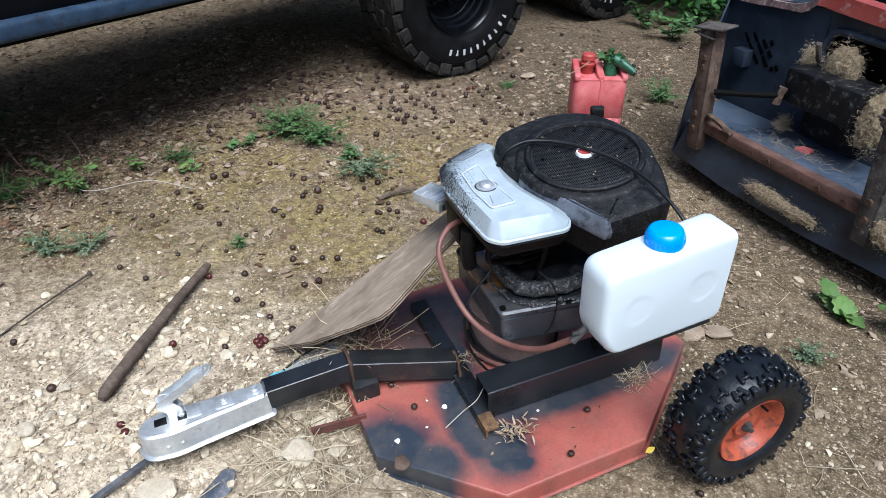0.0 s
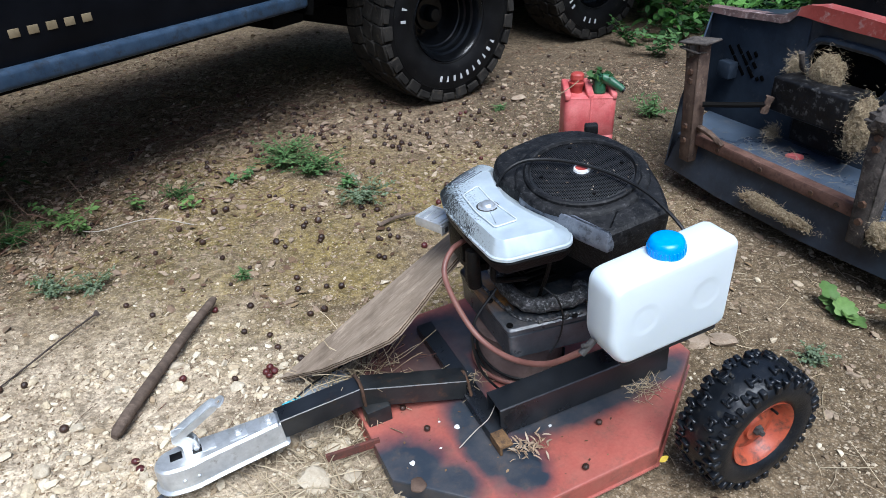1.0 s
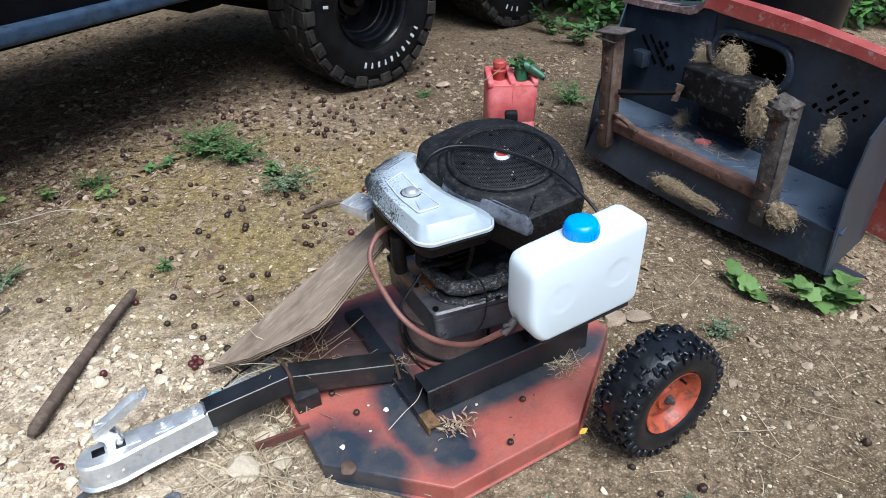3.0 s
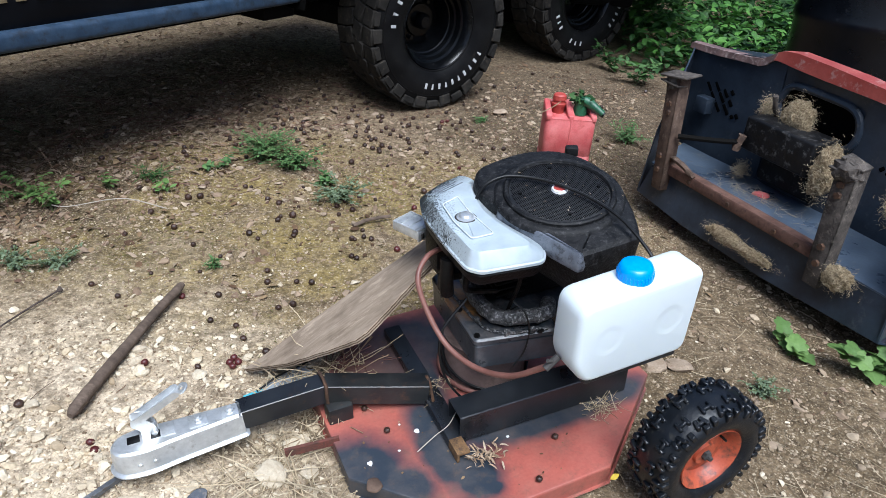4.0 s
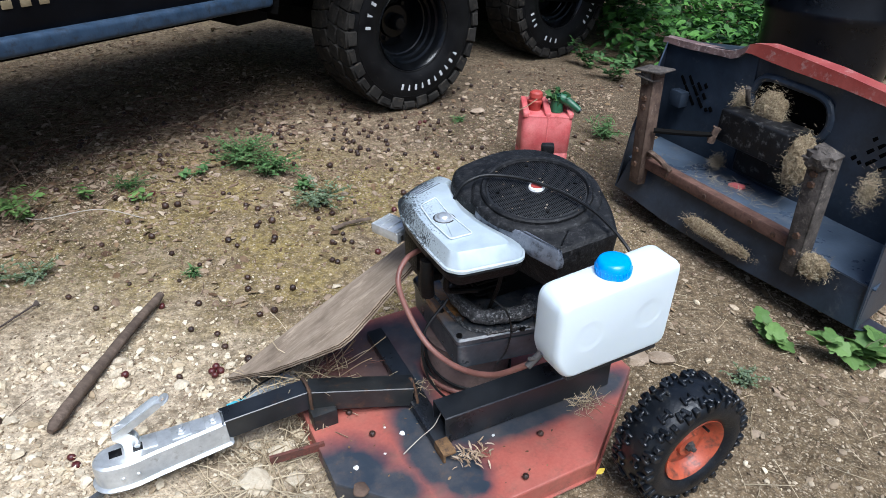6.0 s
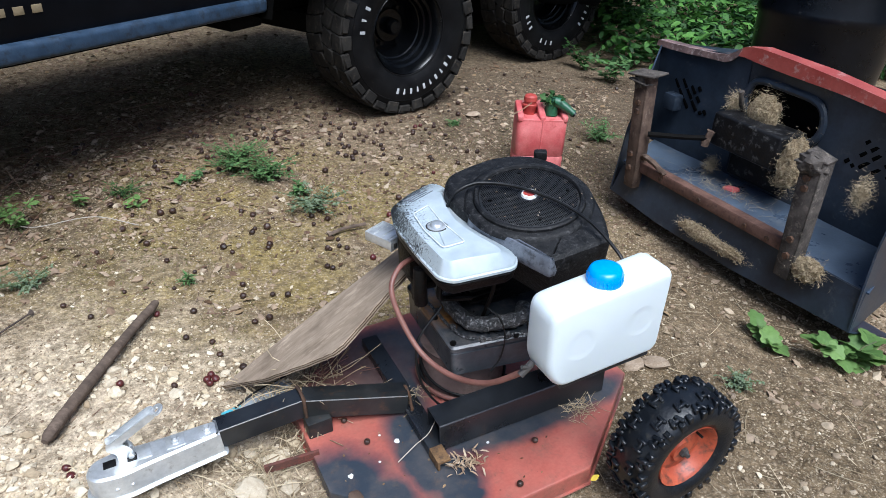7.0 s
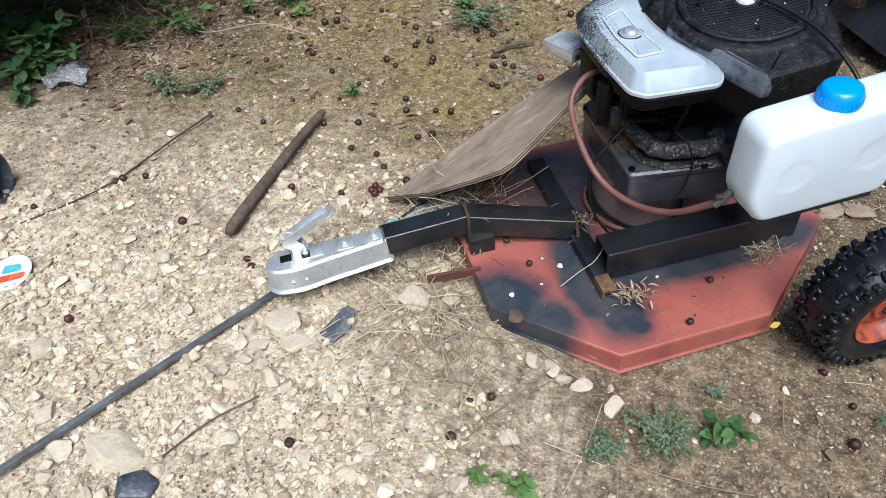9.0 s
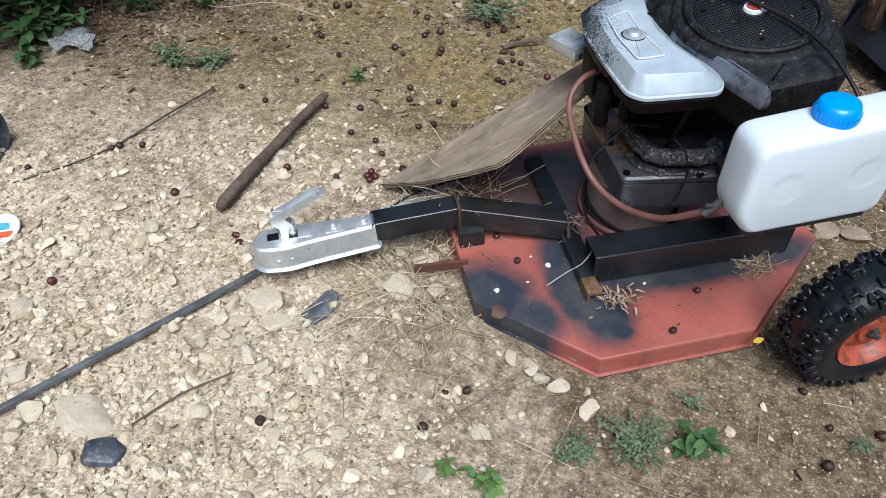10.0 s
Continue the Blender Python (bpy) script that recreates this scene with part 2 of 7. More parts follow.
def wood_surface(name, c1, c2, dark):
    m, nt, bsdf = tree(name)
    mp = nt.nodes.new("ShaderNodeMapping")
    mp.inputs["Scale"].default_value = (2.0, 13.0, 13.0)
    nt.links.new(coords(nt), mp.inputs[0])
    grain = noise_node(nt, mp.outputs[0], 2.0, 7.0, 0.65)
    blot = noise_node(nt, coords(nt), 9.0, 5.0, 0.6)
    col = mix(nt, ramp(nt, grain, 0.3, 0.7), c1, c2)
    col = mix(nt, calc(nt, "MULTIPLY", ramp(nt, blot, 0.5, 0.72), 0.55), col, dark)
    mp2 = nt.nodes.new("ShaderNodeMapping")
    mp2.inputs["Scale"].default_value = (4.0, 11.0, 11.0)
    nt.links.new(coords(nt), mp2.inputs[0])
    scuff = noise_node(nt, mp2.outputs[0], 1.6, 8.0, 0.72)
    col = mix(nt, calc(nt, "MULTIPLY", ramp(nt, scuff, 0.56, 0.70), 0.5), col, tuple(min(1.0, q * 1.75) for q in c2))
    col = mix(nt, calc(nt, "MULTIPLY", ramp(nt, scuff, 0.30, 0.42, (1, 1, 1), (0, 0, 0)), 0.6), col, dark)
    fibre = noise_node(nt, mp.outputs[0], 9.0, 6.0, 0.7)
    col = mix(nt, 0.5, col, ramp(nt, fibre, 0.3, 0.7, (0.5, 0.48, 0.46), (1.15, 1.15, 1.15)), "MULTIPLY")
    nt.links.new(col, bsdf.inputs["Base Color"])
    bsdf.inputs["Roughness"].default_value = 0.85
    bsdf.inputs["Specular IOR Level"].default_value = 0.2
    add_bump(nt, bsdf, grain, 0.5, 0.004)
    return m


def tank_surface():
    m, nt, bsdf = tree("white_polyethylene")
    vec = coords(nt)
    dust = noise_node(nt, vec, 40.0, 6.0, 0.7)
    col = mix(nt, calc(nt, "MULTIPLY", ramp(nt, dust, 0.6, 0.8), 0.22), (0.60, 0.66, 0.69), (0.46, 0.47, 0.46))
    nt.links.new(col, bsdf.inputs["Base Color"])
    bsdf.inputs["Roughness"].default_value = 0.38
    bsdf.inputs["Subsurface Weight"].default_value = 0.5
    bsdf.inputs["Subsurface Radius"].default_value = (0.03, 0.03, 0.035)
    bsdf.inputs["Subsurface Scale"].default_value = 0.6
    # two moulded dishes in the broad face
    sep = nt.nodes.new("ShaderNodeSeparateXYZ")
    nt.links.new(vec, sep.inputs[0])
    dish = calc(nt, "ADD", soft_spot(nt, sep.outputs[0], sep.outputs[2], 0.083, 0.430, 0.036, 0.036), soft_spot(nt, sep.outputs[0], sep.outputs[2], 0.222, 0.436, 0.036, 0.036))
    dish = calc(nt, "MULTIPLY", calc(nt, "MULTIPLY", dish, dish), calc(nt, "MULTIPLY_ADD", dish, -2.0, 3.0))
    add_bump(nt, bsdf, calc(nt, "ADD", calc(nt, "MULTIPLY", dish, -1.0), calc(nt, "MULTIPLY", noise_node(nt, vec, 25.0), 0.06)), 0.3, 0.004)
    return m


def sump_surface():
    """Greasy dark casting, worn lighter in patches, left side paled for bounced light, with one rust stain on its
    shoulder.
    """
    m, nt, bsdf = tree("greasy_sump")
    vec = coords(nt)
    sep = nt.nodes.new("ShaderNodeSeparateXYZ")
    nt.links.new(vec, sep.inputs[0])
    big, fine = noise_node(nt, vec, 18.0, 6.0, 0.65), noise_node(nt, vec, 140.0, 3.0)
    col = mix(nt, ramp(nt, big, 0.32, 0.68), (0.012, 0.016, 0.021), (0.046, 0.056, 0.068))
    off = calc(nt, "MULTIPLY", calc(nt, "SUBTRACT", big, 0.5), 0.10)
    stain = soft_spot(nt, calc(nt, "ADD", sep.outputs[0], off), calc(nt, "SUBTRACT", sep.outputs[1], off), 0.016, 0.085, 0.060, 0.095)
    col = mix(nt, calc(nt, "MULTIPLY", calc(nt, "MULTIPLY", stain, ramp(nt, sep.outputs[2], 0.195, 0.214)), ramp(nt, fine, 0.15, 0.5)), col, (0.42, 0.195, 0.050))
    col = mix(nt, calc(nt, "MULTIPLY", ramp(nt, noise_node(nt, vec, 45.0, 6.0, 0.7), 0.60, 0.72), 0.3), col, (0.085, 0.042, 0.022))
    # left side greyed in patches, standing in for light bounced off the gravel
    worn = calc(nt, "MULTIPLY", ramp(nt, calc(nt, "ADD", sep.outputs[0], off), -0.035, 0.02, (1, 1, 1), (0, 0, 0)), ramp(nt, noise_node(nt, vec, 26.0, 6.0, 0.7), 0.36, 0.60))
    col = mix(nt, calc(nt, "MULTIPLY", worn, 0.7), col, (0.125, 0.125, 0.130))
    scrape = calc(nt, "MULTIPLY", ramp(nt, sep.outputs[2], 0.2135, 0.2165), ramp(nt, noise_node(nt, vec, 30.0, 6.0, 0.7), 0.46, 0.62))
    col = mix(nt, calc(nt, "MULTIPLY", scrape, 0.5), col, (0.17, 0.15, 0.14))
    nt.links.new(col, bsdf.inputs["Base Color"])
    bsdf.inputs["Metallic"].default_value = 0.25
    nt.links.new(calc(nt, "MULTIPLY_ADD", big, 0.4, 0.12, True), bsdf.inputs["Roughness"])
    add_bump(nt, bsdf, calc(nt, "ADD", big, fine), 0.2, 0.002)
    return m


def sooty_metal(name):
    """Silver paint, sooted and speckled black towards the engine's outer edge."""
    m, nt, bsdf = tree(name)
    vec = coords(nt)
    sep = nt.nodes.new("ShaderNodeSeparateXYZ")
    nt.links.new(vec, sep.inputs[0])
    big, small, spot = noise_node(nt, vec, 16.0, 5.0, 0.6), noise_node(nt, vec, 150.0, 3.0), noise_node(nt, vec, 210.0, 4.0, 0.7)
    col = mix(nt, ramp(nt, big, 0.3, 0.7), (0.42, 0.485, 0.52), (0.57, 0.635, 0.67))
    side = calc(nt, "MULTIPLY_ADD", sep.outputs[0], -9.0, -0.50)
    side = calc(nt, "ADD", side, calc(nt, "MULTIPLY", sep.outputs[1], 3.6))
    side = calc(nt, "ADD", side, calc(nt, "MULTIPLY", calc(nt, "MAXIMUM", calc(nt, "SUBTRACT", sep.outputs[1], 0.13), 0.0), 5.0))
    soot = calc(nt, "ADD", calc(nt, "MULTIPLY", side, 0.30), calc(nt, "ADD", calc(nt, "MULTIPLY", spot, 0.75), calc(nt, "MULTIPLY", big, 0.35)))
    mask = ramp(nt, soot, 0.560, 0.665)
    col = mix(nt, mask, col, (0.020, 0.025, 0.029))
    nt.links.new(col, bsdf.inputs["Base Color"])
    nt.links.new(calc(nt, "MULTIPLY_ADD", mask, -0.30, 0.34, True), bsdf.inputs["Metallic"])
    nt.links.new(calc(nt, "MULTIPLY_ADD", big, 0.25, 0.24, True), bsdf.inputs["Roughness"])
    add_bump(nt, bsdf, small, 0.06, 0.002)
    return m


GROUND = ground_surface()
DECK = deck_surface()
PLY = wood_surface("weathered_plywood", (0.20, 0.150, 0.107), (0.365, 0.292, 0.220), (0.115, 0.082, 0.058))
PLY_EDGE = wood_surface("plywood_edge", (0.055, 0.036, 0.022), (0.14, 0.095, 0.056), (0.03, 0.02, 0.014))
STICK = wood_surface("grey_brown_stick", (0.070, 0.050, 0.038), (0.155, 0.115, 0.088), (0.036, 0.027, 0.022))
DARK_TWIG = surface("dark_bark", (0.030, 0.021, 0.017), (0.075, 0.054, 0.042), 40, 0.85, 0.0, 0.5, 180)
TANK = tank_surface()
BLACK_PAINT = surface("black_steel_paint", (0.0065, 0.0075, 0.0095), (0.0180, 0.0205, 0.0245), 10, 0.30, 0.0, 0.10, 120, (0.06, 0.034, 0.020), 0.03, spec=0.6)
RIM_GLINT = surface("lit_rim_white", (0.66, 0.69, 0.70), (0.80, 0.82, 0.82), 30, 0.4, 0.2, 0.1)
RUST_RED = surface("rusted_red_paint", (0.16, 0.040, 0.028), (0.095, 0.038, 0.026), 26, 0.75, 0.0, 0.4, 180, (0.045, 0.024, 0.017), 0.4)
RUST = surface("rusty_steel", (0.055, 0.027, 0.015), (0.125, 0.062, 0.030), 30, 0.85, 0.15, 0.5, 220, (0.03, 0.02, 0.015), 0.4)
BLACK_RUSTY = surface("rust_bled_black_paint", (0.0060, 0.0072, 0.0080), (0.0190, 0.0195, 0.0190), 14, 0.36, 0.0, 0.15, 120, (0.055, 0.030, 0.017), 0.12, spec=0.5)
HEAD = surface("grey_dirty_casting", (0.028, 0.026, 0.025), (0.078, 0.072, 0.068), 18, 0.7, 0.2, 0.3, 110, (0.13, 0.11, 0.09), 0.10)
RAW = surface("rust_orange_cut", (0.12, 0.065, 0.028), (0.23, 0.13, 0.055), 40, 0.8, 0.2, 0.4, 240, (0.05, 0.03, 0.02), 0.3)
ZINC = surface("galvanised_steel", (0.58, 0.60, 0.61), (0.70, 0.715, 0.72), 24, 0.34, 0.65, 0.05, 90, (0.30, 0.29, 0.27), 0.05)
ALU = sooty_metal("scuffed_aluminium_paint")
CAST = surface("sooty_black_plastic", (0.0022, 0.0023, 0.0027), (0.0125, 0.0125, 0.0135), 40, 0.58, 0.0, 0.55, 150, (0.050, 0.049, 0.050), 0.20, depth=0.004, spec=0.25)
GREY_EDGE = surface("worn_grey_plastic", (0.085, 0.095, 0.118), (0.165, 0.180, 0.210), 30, 0.5, 0.0, 0.3, 170, (0.012, 0.013, 0.016), 0.3)
IRON = surface("oily_engine_iron", (0.0016, 0.0016, 0.0018), (0.0045, 0.0043, 0.0043), 30, 0.5, 0.3, 0.5, 150, (0.035, 0.018, 0.010), 0.10, spec=0.25)
SUMP = sump_surface()
FOIL = surface("sooty_wrapped_exhaust", (0.018, 0.019, 0.021), (0.085, 0.082, 0.085), 60, 0.36, 0.3, 1.0, 170, (0.42, 0.42, 0.42), 0.26, depth=0.006)
DRUM = surface("dull_red_drum", (0.105, 0.066, 0.056), (0.165, 0.112, 0.098), 14, 0.7, 0.0, 0.2, 150, (0.06, 0.04, 0.03), 0.25)
HOSE = surface("pink_brown_rubber", (0.150, 0.062, 0.048), (0.215, 0.094, 0.074), 20, 0.5, 0.0, 0.1, 150)
SCREEN = surface("black_screen_sheet", (0.014, 0.015, 0.018), (0.032, 0.033, 0.036), 26, 0.5, 0.3, 0.1, 150, (0.12, 0.11, 0.10), 0.15)
HOLE = surface("dark_hole", (0.0015, 0.0015, 0.0018), (0.002, 0.002, 0.0022), 30, 0.9, 0.0, 0.0, spec=0.05)
CABLE = surface("black_cable", (0.0040, 0.0040, 0.0045), (0.0100, 0.0100, 0.0100), 30, 0.4, 0.0, 0.1, spec=0.3)
BLUE = surface("blue_cap_plastic", (0.006, 0.27, 0.80), (0.010, 0.32, 0.88), 20, 0.32, 0.0, 0.05, 120)
RUBBER = surface("wet_black_rubber", (0.0034, 0.0046, 0.0068), (0.0090, 0.0112, 0.0150), 25, 0.34, 0.0, 0.3, 170, (0.05, 0.045, 0.035), 0.10, spec=0.38)
RUBBER_BIG = surface("dusty_black_rubber", (0.0040, 0.0040, 0.0044), (0.0100, 0.0100, 0.0105), 9, 0.45, 0.0, 0.2, 120, (0.03, 0.026, 0.022), 0.02, spec=0.12)
TREAD_BIG = surface("dusty_tread", (0.014, 0.013, 0.012), (0.036, 0.033, 0.029), 12, 0.85, 0.0, 0.4, 120, (0.065, 0.053, 0.040), 0.18, spec=0.10)
ORANGE = surface("orange_red_rim", (0.30, 0.052, 0.024), (0.44, 0.092, 0.040), 18, 0.45, 0.0, 0.15, 150, (0.055, 0.030, 0.022), 0.36)
BLACK_RIM = surface("black_steel_rim", (0.0016, 0.0019, 0.0025), (0.0042, 0.0048, 0.0060), 10, 0.22, 0.2, 0.1, 120, spec=0.35)
WHITE_INK = surface("white_lettering", (0.40, 0.41, 0.42), (0.60, 0.60, 0.60), 30, 0.7, 0.0, 0.1)
GOLD_INK = surface("gold_lettering", (0.17, 0.130, 0.072), (0.23, 0.18, 0.105), 30, 0.6, 0.0, 0.05)
TRUCK_BLACK = surface("truck_black_paint", (0.0021, 0.0026, 0.0042), (0.0042, 0.0052, 0.0078), 6, 0.42, 0.0, 0.03, 90, spec=0.12)
SILL_BLUE = surface("blue_grey_sill", (0.018, 0.036, 0.066), (0.040, 0.066, 0.108), 14, 0.42, 0.0, 0.35, 70, (0.018, 0.024, 0.034), 0.3, spec=0.3)
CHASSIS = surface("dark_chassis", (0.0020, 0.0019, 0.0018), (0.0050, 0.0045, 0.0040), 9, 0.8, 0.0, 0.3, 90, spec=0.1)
RED_PLASTIC = surface("faded_red_plastic", (0.50, 0.085, 0.088), (0.64, 0.20, 0.19), 9, 0.42, 0.0, 0.1, 130, (0.32, 0.06, 0.05), 0.18)
STONE_DULL = surface("soil_stained_limestone", (0.24, 0.18, 0.125), (0.40, 0.32, 0.24), 1.3, 0.92, 0.0, 0.5, 7.0, (0.17, 0.115, 0.075), 0.25, vary=0.2, spec=0.2, depth=0.003)
RED_CAP = surface("dark_red_plastic", (0.30, 0.032, 0.026), (0.42, 0.065, 0.05), 14, 0.5, 0.0, 0.1)
GREEN_RAG = surface("green_spout_plastic", (0.012, 0.070, 0.034), (0.030, 0.135, 0.062), 18, 0.42, 0.0, 0.3, 90)
SHELL = surface("blue_black_plastic", (0.0150, 0.0212, 0.0318), (0.0325, 0.0450, 0.0655), 8, 0.36, 0.0, 0.15, 90, (0.07, 0.073, 0.078), 0.08, spec=0.4)
# same plastic as SHELL, paled in colour for the sky reflected in the floor
SHELL_FLOOR = surface("sky_paled_floor_plastic", (0.046, 0.064, 0.094), (0.080, 0.108, 0.150), 7, 0.30, 0.0, 0.1, 90, (0.12, 0.125, 0.13), 0.12)
SHELL_RED = surface("chipped_red_plastic", (0.27, 0.042, 0.033), (0.37, 0.085, 0.066), 10, 0.45, 0.0, 0.15, 120, (0.42, 0.30, 0.27), 0.14)
DARK_BOX = surface("sooty_black_box", (0.0036, 0.0036, 0.0042), (0.0100, 0.0100, 0.0110), 16, 0.5, 0.0, 0.4, 100, (0.10, 0.098, 0.095), 0.16, spec=0.25)
BRACKET = surface("muddy_rusted_bracket", (0.050, 0.032, 0.024), (0.135, 0.090, 0.066), 16, 0.8, 0.1, 0.4, 90, (0.20, 0.155, 0.12), 0.14, spec=0.25, depth=0.005)
SCRAP = surface("pale_blue_plastic", (0.20, 0.225, 0.25), (0.36, 0.39, 0.42), 16, 0.35, 0.0, 0.2, 90, (0.12, 0.10, 0.08), 0.2)
MUD = surface("caked_grey_mud", (0.040, 0.034, 0.030), (0.110, 0.094, 0.082), 22, 0.85, 0.0, 0.7, 110, (0.17, 0.145, 0.12), 0.2, spec=0.2, depth=0.005)
RAIL = surface("brown_rusted_rail", (0.085, 0.043, 0.032), (0.165, 0.092, 0.068), 18, 0.7, 0.0, 0.4, 110, (0.05, 0.03, 0.024), 0.3, spec=0.25)
RIM_WORN = surface("scuffed_pink_brown_edge", (0.075, 0.048, 0.045), (0.23, 0.145, 0.130), 22, 0.5, 0.0, 0.3, 120, (0.42, 0.34, 0.31), 0.22)
BARREL = surface("black_barrel_plastic", (0.0020, 0.0028, 0.0047), (0.0045, 0.0058, 0.0090), 6, 0.30, 0.0, 0.1, 60, (0.03, 0.032, 0.036), 0.03, spec=0.28)
SLATE = surface("blue_grey_plastic_shard", (0.035, 0.043, 0.058), (0.085, 0.095, 0.115), 30, 0.45, 0.0, 0.3, 140, (0.20, 0.17, 0.13), 0.2)
STONE = surface("limestone", (0.47, 0.39, 0.28), (0.63, 0.55, 0.42), 1.3, 0.92, 0.0, 0.6, 7.0, (0.34, 0.26, 0.175), 0.22, vary=0.15, spec=0.2, depth=0.003)
BALL = surface("dark_brown_gall", (0.020, 0.010, 0.007), (0.055, 0.026, 0.016), 60, 0.42, 0.0, 0.25, 260, vary=0.5)
RED_BALL = surface("dark_red_berry", (0.050, 0.008, 0.009), (0.105, 0.022, 0.020), 60, 0.38, 0.0, 0.15, 260)
GRAVEL = island_surface("limestone_gravel", [(0.34, 0.26, 0.168), (0.50, 0.41, 0.28), (0.60, 0.505, 0.36), (0.67, 0.58, 0.435), (0.45, 0.37, 0.26), (0.70, 0.625, 0.49)])
CLAY_GRIT = island_surface("clay_grit", [(0.06, 0.034, 0.021), (0.13, 0.08, 0.05), (0.19, 0.125, 0.082), (0.09, 0.052, 0.033), (0.30, 0.22, 0.155)])
GRIT = island_surface("soil_grit", [(0.12, 0.082, 0.052), (0.22, 0.162, 0.104), (0.33, 0.258, 0.175), (0.16, 0.112, 0.070), (0.48, 0.40, 0.29), (0.26, 0.192, 0.125)])
LITTER = island_surface("dead_leaf_litter", [(0.055, 0.030, 0.016), (0.15, 0.09, 0.048), (0.26, 0.18, 0.10), (0.09, 0.05, 0.033), (0.34, 0.27, 0.18)], 0.8)
PALE_TWIG = surface("pale_dry_twig", (0.30, 0.26, 0.21), (0.44, 0.40, 0.34), 40, 0.8, 0.0, 0.3, 200)
NEST = surface("matted_straw", (0.21, 0.15, 0.080), (0.47, 0.37, 0.225), 95, 0.9, 0.0, 1.0, 230, (0.11, 0.07, 0.035), 0.4, depth=0.01)
STRAW = island_surface("dry_straw", [(0.28, 0.215, 0.13), (0.50, 0.42, 0.29), (0.40, 0.315, 0.20), (0.22, 0.16, 0.095)], 0.75)
LEAF = leaf_surface("green_leaf", (0.045, 0.105, 0.036), (0.120, 0.225, 0.075))
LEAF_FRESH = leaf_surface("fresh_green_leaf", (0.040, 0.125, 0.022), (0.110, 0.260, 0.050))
LEAF_PALE = leaf_surface("pale_green_leaf", (0.085, 0.165, 0.045), (0.165, 0.275, 0.08))
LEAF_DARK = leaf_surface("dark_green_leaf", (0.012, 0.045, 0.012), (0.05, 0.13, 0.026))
LEAF_GREY = leaf_surface("grey_green_leaf", (0.10, 0.15, 0.085), (0.21, 0.26, 0.17), 0.7)
MOSS = leaf_surface("olive_moss", (0.075, 0.075, 0.020), (0.17, 0.155, 0.042), 0.8)
LEAF_YELLOW = leaf_surface("yellow_leaf", (0.55, 0.38, 0.03), (0.62, 0.45, 0.05))
STEM = surface("plant_stem", (0.06, 0.085, 0.025), (0.11, 0.12, 0.045), 20, 0.7, 0.0, 0.1)
FILM = surface("clear_grey_film", (0.62, 0.64, 0.65), (0.80, 0.82, 0.82), 30, 0.22, 0.0, 0.3, 60, (0.30, 0.27, 0.22), 0.15)
FILM.node_tree.nodes["Principled BSDF"].inputs["Transmission Weight"].default_value = 0.75
FILM.node_tree.nodes["Principled BSDF"].inputs["IOR"].default_value = 1.15
PRINT_WHITE = surface("printed_lid_white", (0.66, 0.67, 0.66), (0.78, 0.78, 0.76), 30, 0.45, 0.0, 0.1, 120, (0.40, 0.36, 0.30), 0.2)
PRINT_RED = surface("printed_lid_red", (0.50, 0.05, 0.03), (0.62, 0.14, 0.04), 60, 0.45, 0.0, 0.1)
PRINT_TEAL = surface("printed_lid_teal", (0.05, 0.33, 0.42), (0.12, 0.42, 0.5), 60, 0.45, 0.0, 0.1)


# ---- shape helpers ----
def finish(bm, name, material, sharp=38):
    me = bpy.data.meshes.new(name)
    bmesh.ops.recalc_face_normals(bm, faces=bm.faces[:])
    bm.to_mesh(me)
    bm.free()
    me.materials.append(material)
    me.polygons.foreach_set("use_smooth", [True] * len(me.polygons))
    me.set_sharp_from_angle(angle=radians(sharp))
    return me


def part(name, bm, material, parent, label="", sharp=38):
    ob = new(name, finish(bm, name, material, sharp))
    ob.parent = parent
    if label:
        ob["label"] = label
    return ob


def thing(name, label, category, m=None, group="", kind=""):
    ob = new(name)
    ob.empty_display_size = 0.05
    if m is not None:
        ob.matrix_world = m
    return tagged(ob, label, category, group, kind)


def solo(name, bm, material, label, category, m=None, group="", kind="", sharp=38):
    ob = new(name, finish(bm, name, material, sharp))
    if m is not None:
        ob.matrix_world = m
    return tagged(ob, label, category, group, kind)


def mesh_from(name, verts, faces, material, smooth=False):
    me = bpy.data.meshes.new(name)
    me.from_pydata(verts, [], faces)
    me.materials.append(material)
    if smooth:
        me.polygons.foreach_set("use_smooth", [True] * len(me.polygons))
    me.update()
    return me


def box(x0, x1, y0, y1, z0, z1, bevel=0.003, bm=None, m=None, segs=2):
    own = bmesh.new()
    bmesh.ops.create_cube(own, size=1.0, matrix=Matrix.LocRotScale(((x0 + x1) / 2, (y0 + y1) / 2, (z0 + z1) / 2), None, (x1 - x0, y1 - y0, z1 - z0)))
    if bevel:
        bmesh.ops.bevel(own, geom=own.edges[:], offset=bevel, segments=segs, affect="EDGES", profile=0.5)
    return joined(own, bm, m)


def joined(own, bm, m=None):
    """Moves own by m and adds it to bm, if there is one."""
    if m is not None:
        bmesh.ops.transform(own, matrix=m, verts=own.verts[:])
    if bm is None:
        return own
    me = bpy.data.meshes.new("tmp")
    own.to_mesh(me)
    own.free()
    bm.from_mesh(me)
    bpy.data.meshes.remove(me)
    return bm


def smooth_path(pts, n):
    """A Catmull-Rom line through the points, n steps a span."""
    p = [Vector(q) for q in pts]
    p = [p[0] * 2 - p[1]] + p + [p[-1] * 2 - p[-2]]
    out = []
    for i in range(1, len(p) - 2):
        a, b, c, d = p[i - 1 : i + 3]
        for k in range(n):
            t = k / n
            out.append(0.5 * ((2 * b) + (c - a) * t + (2 * a - 5 * b + 4 * c - d) * t * t + (3 * b - a - 3 * c + d) * t**3))
    return out + [p[-2]]


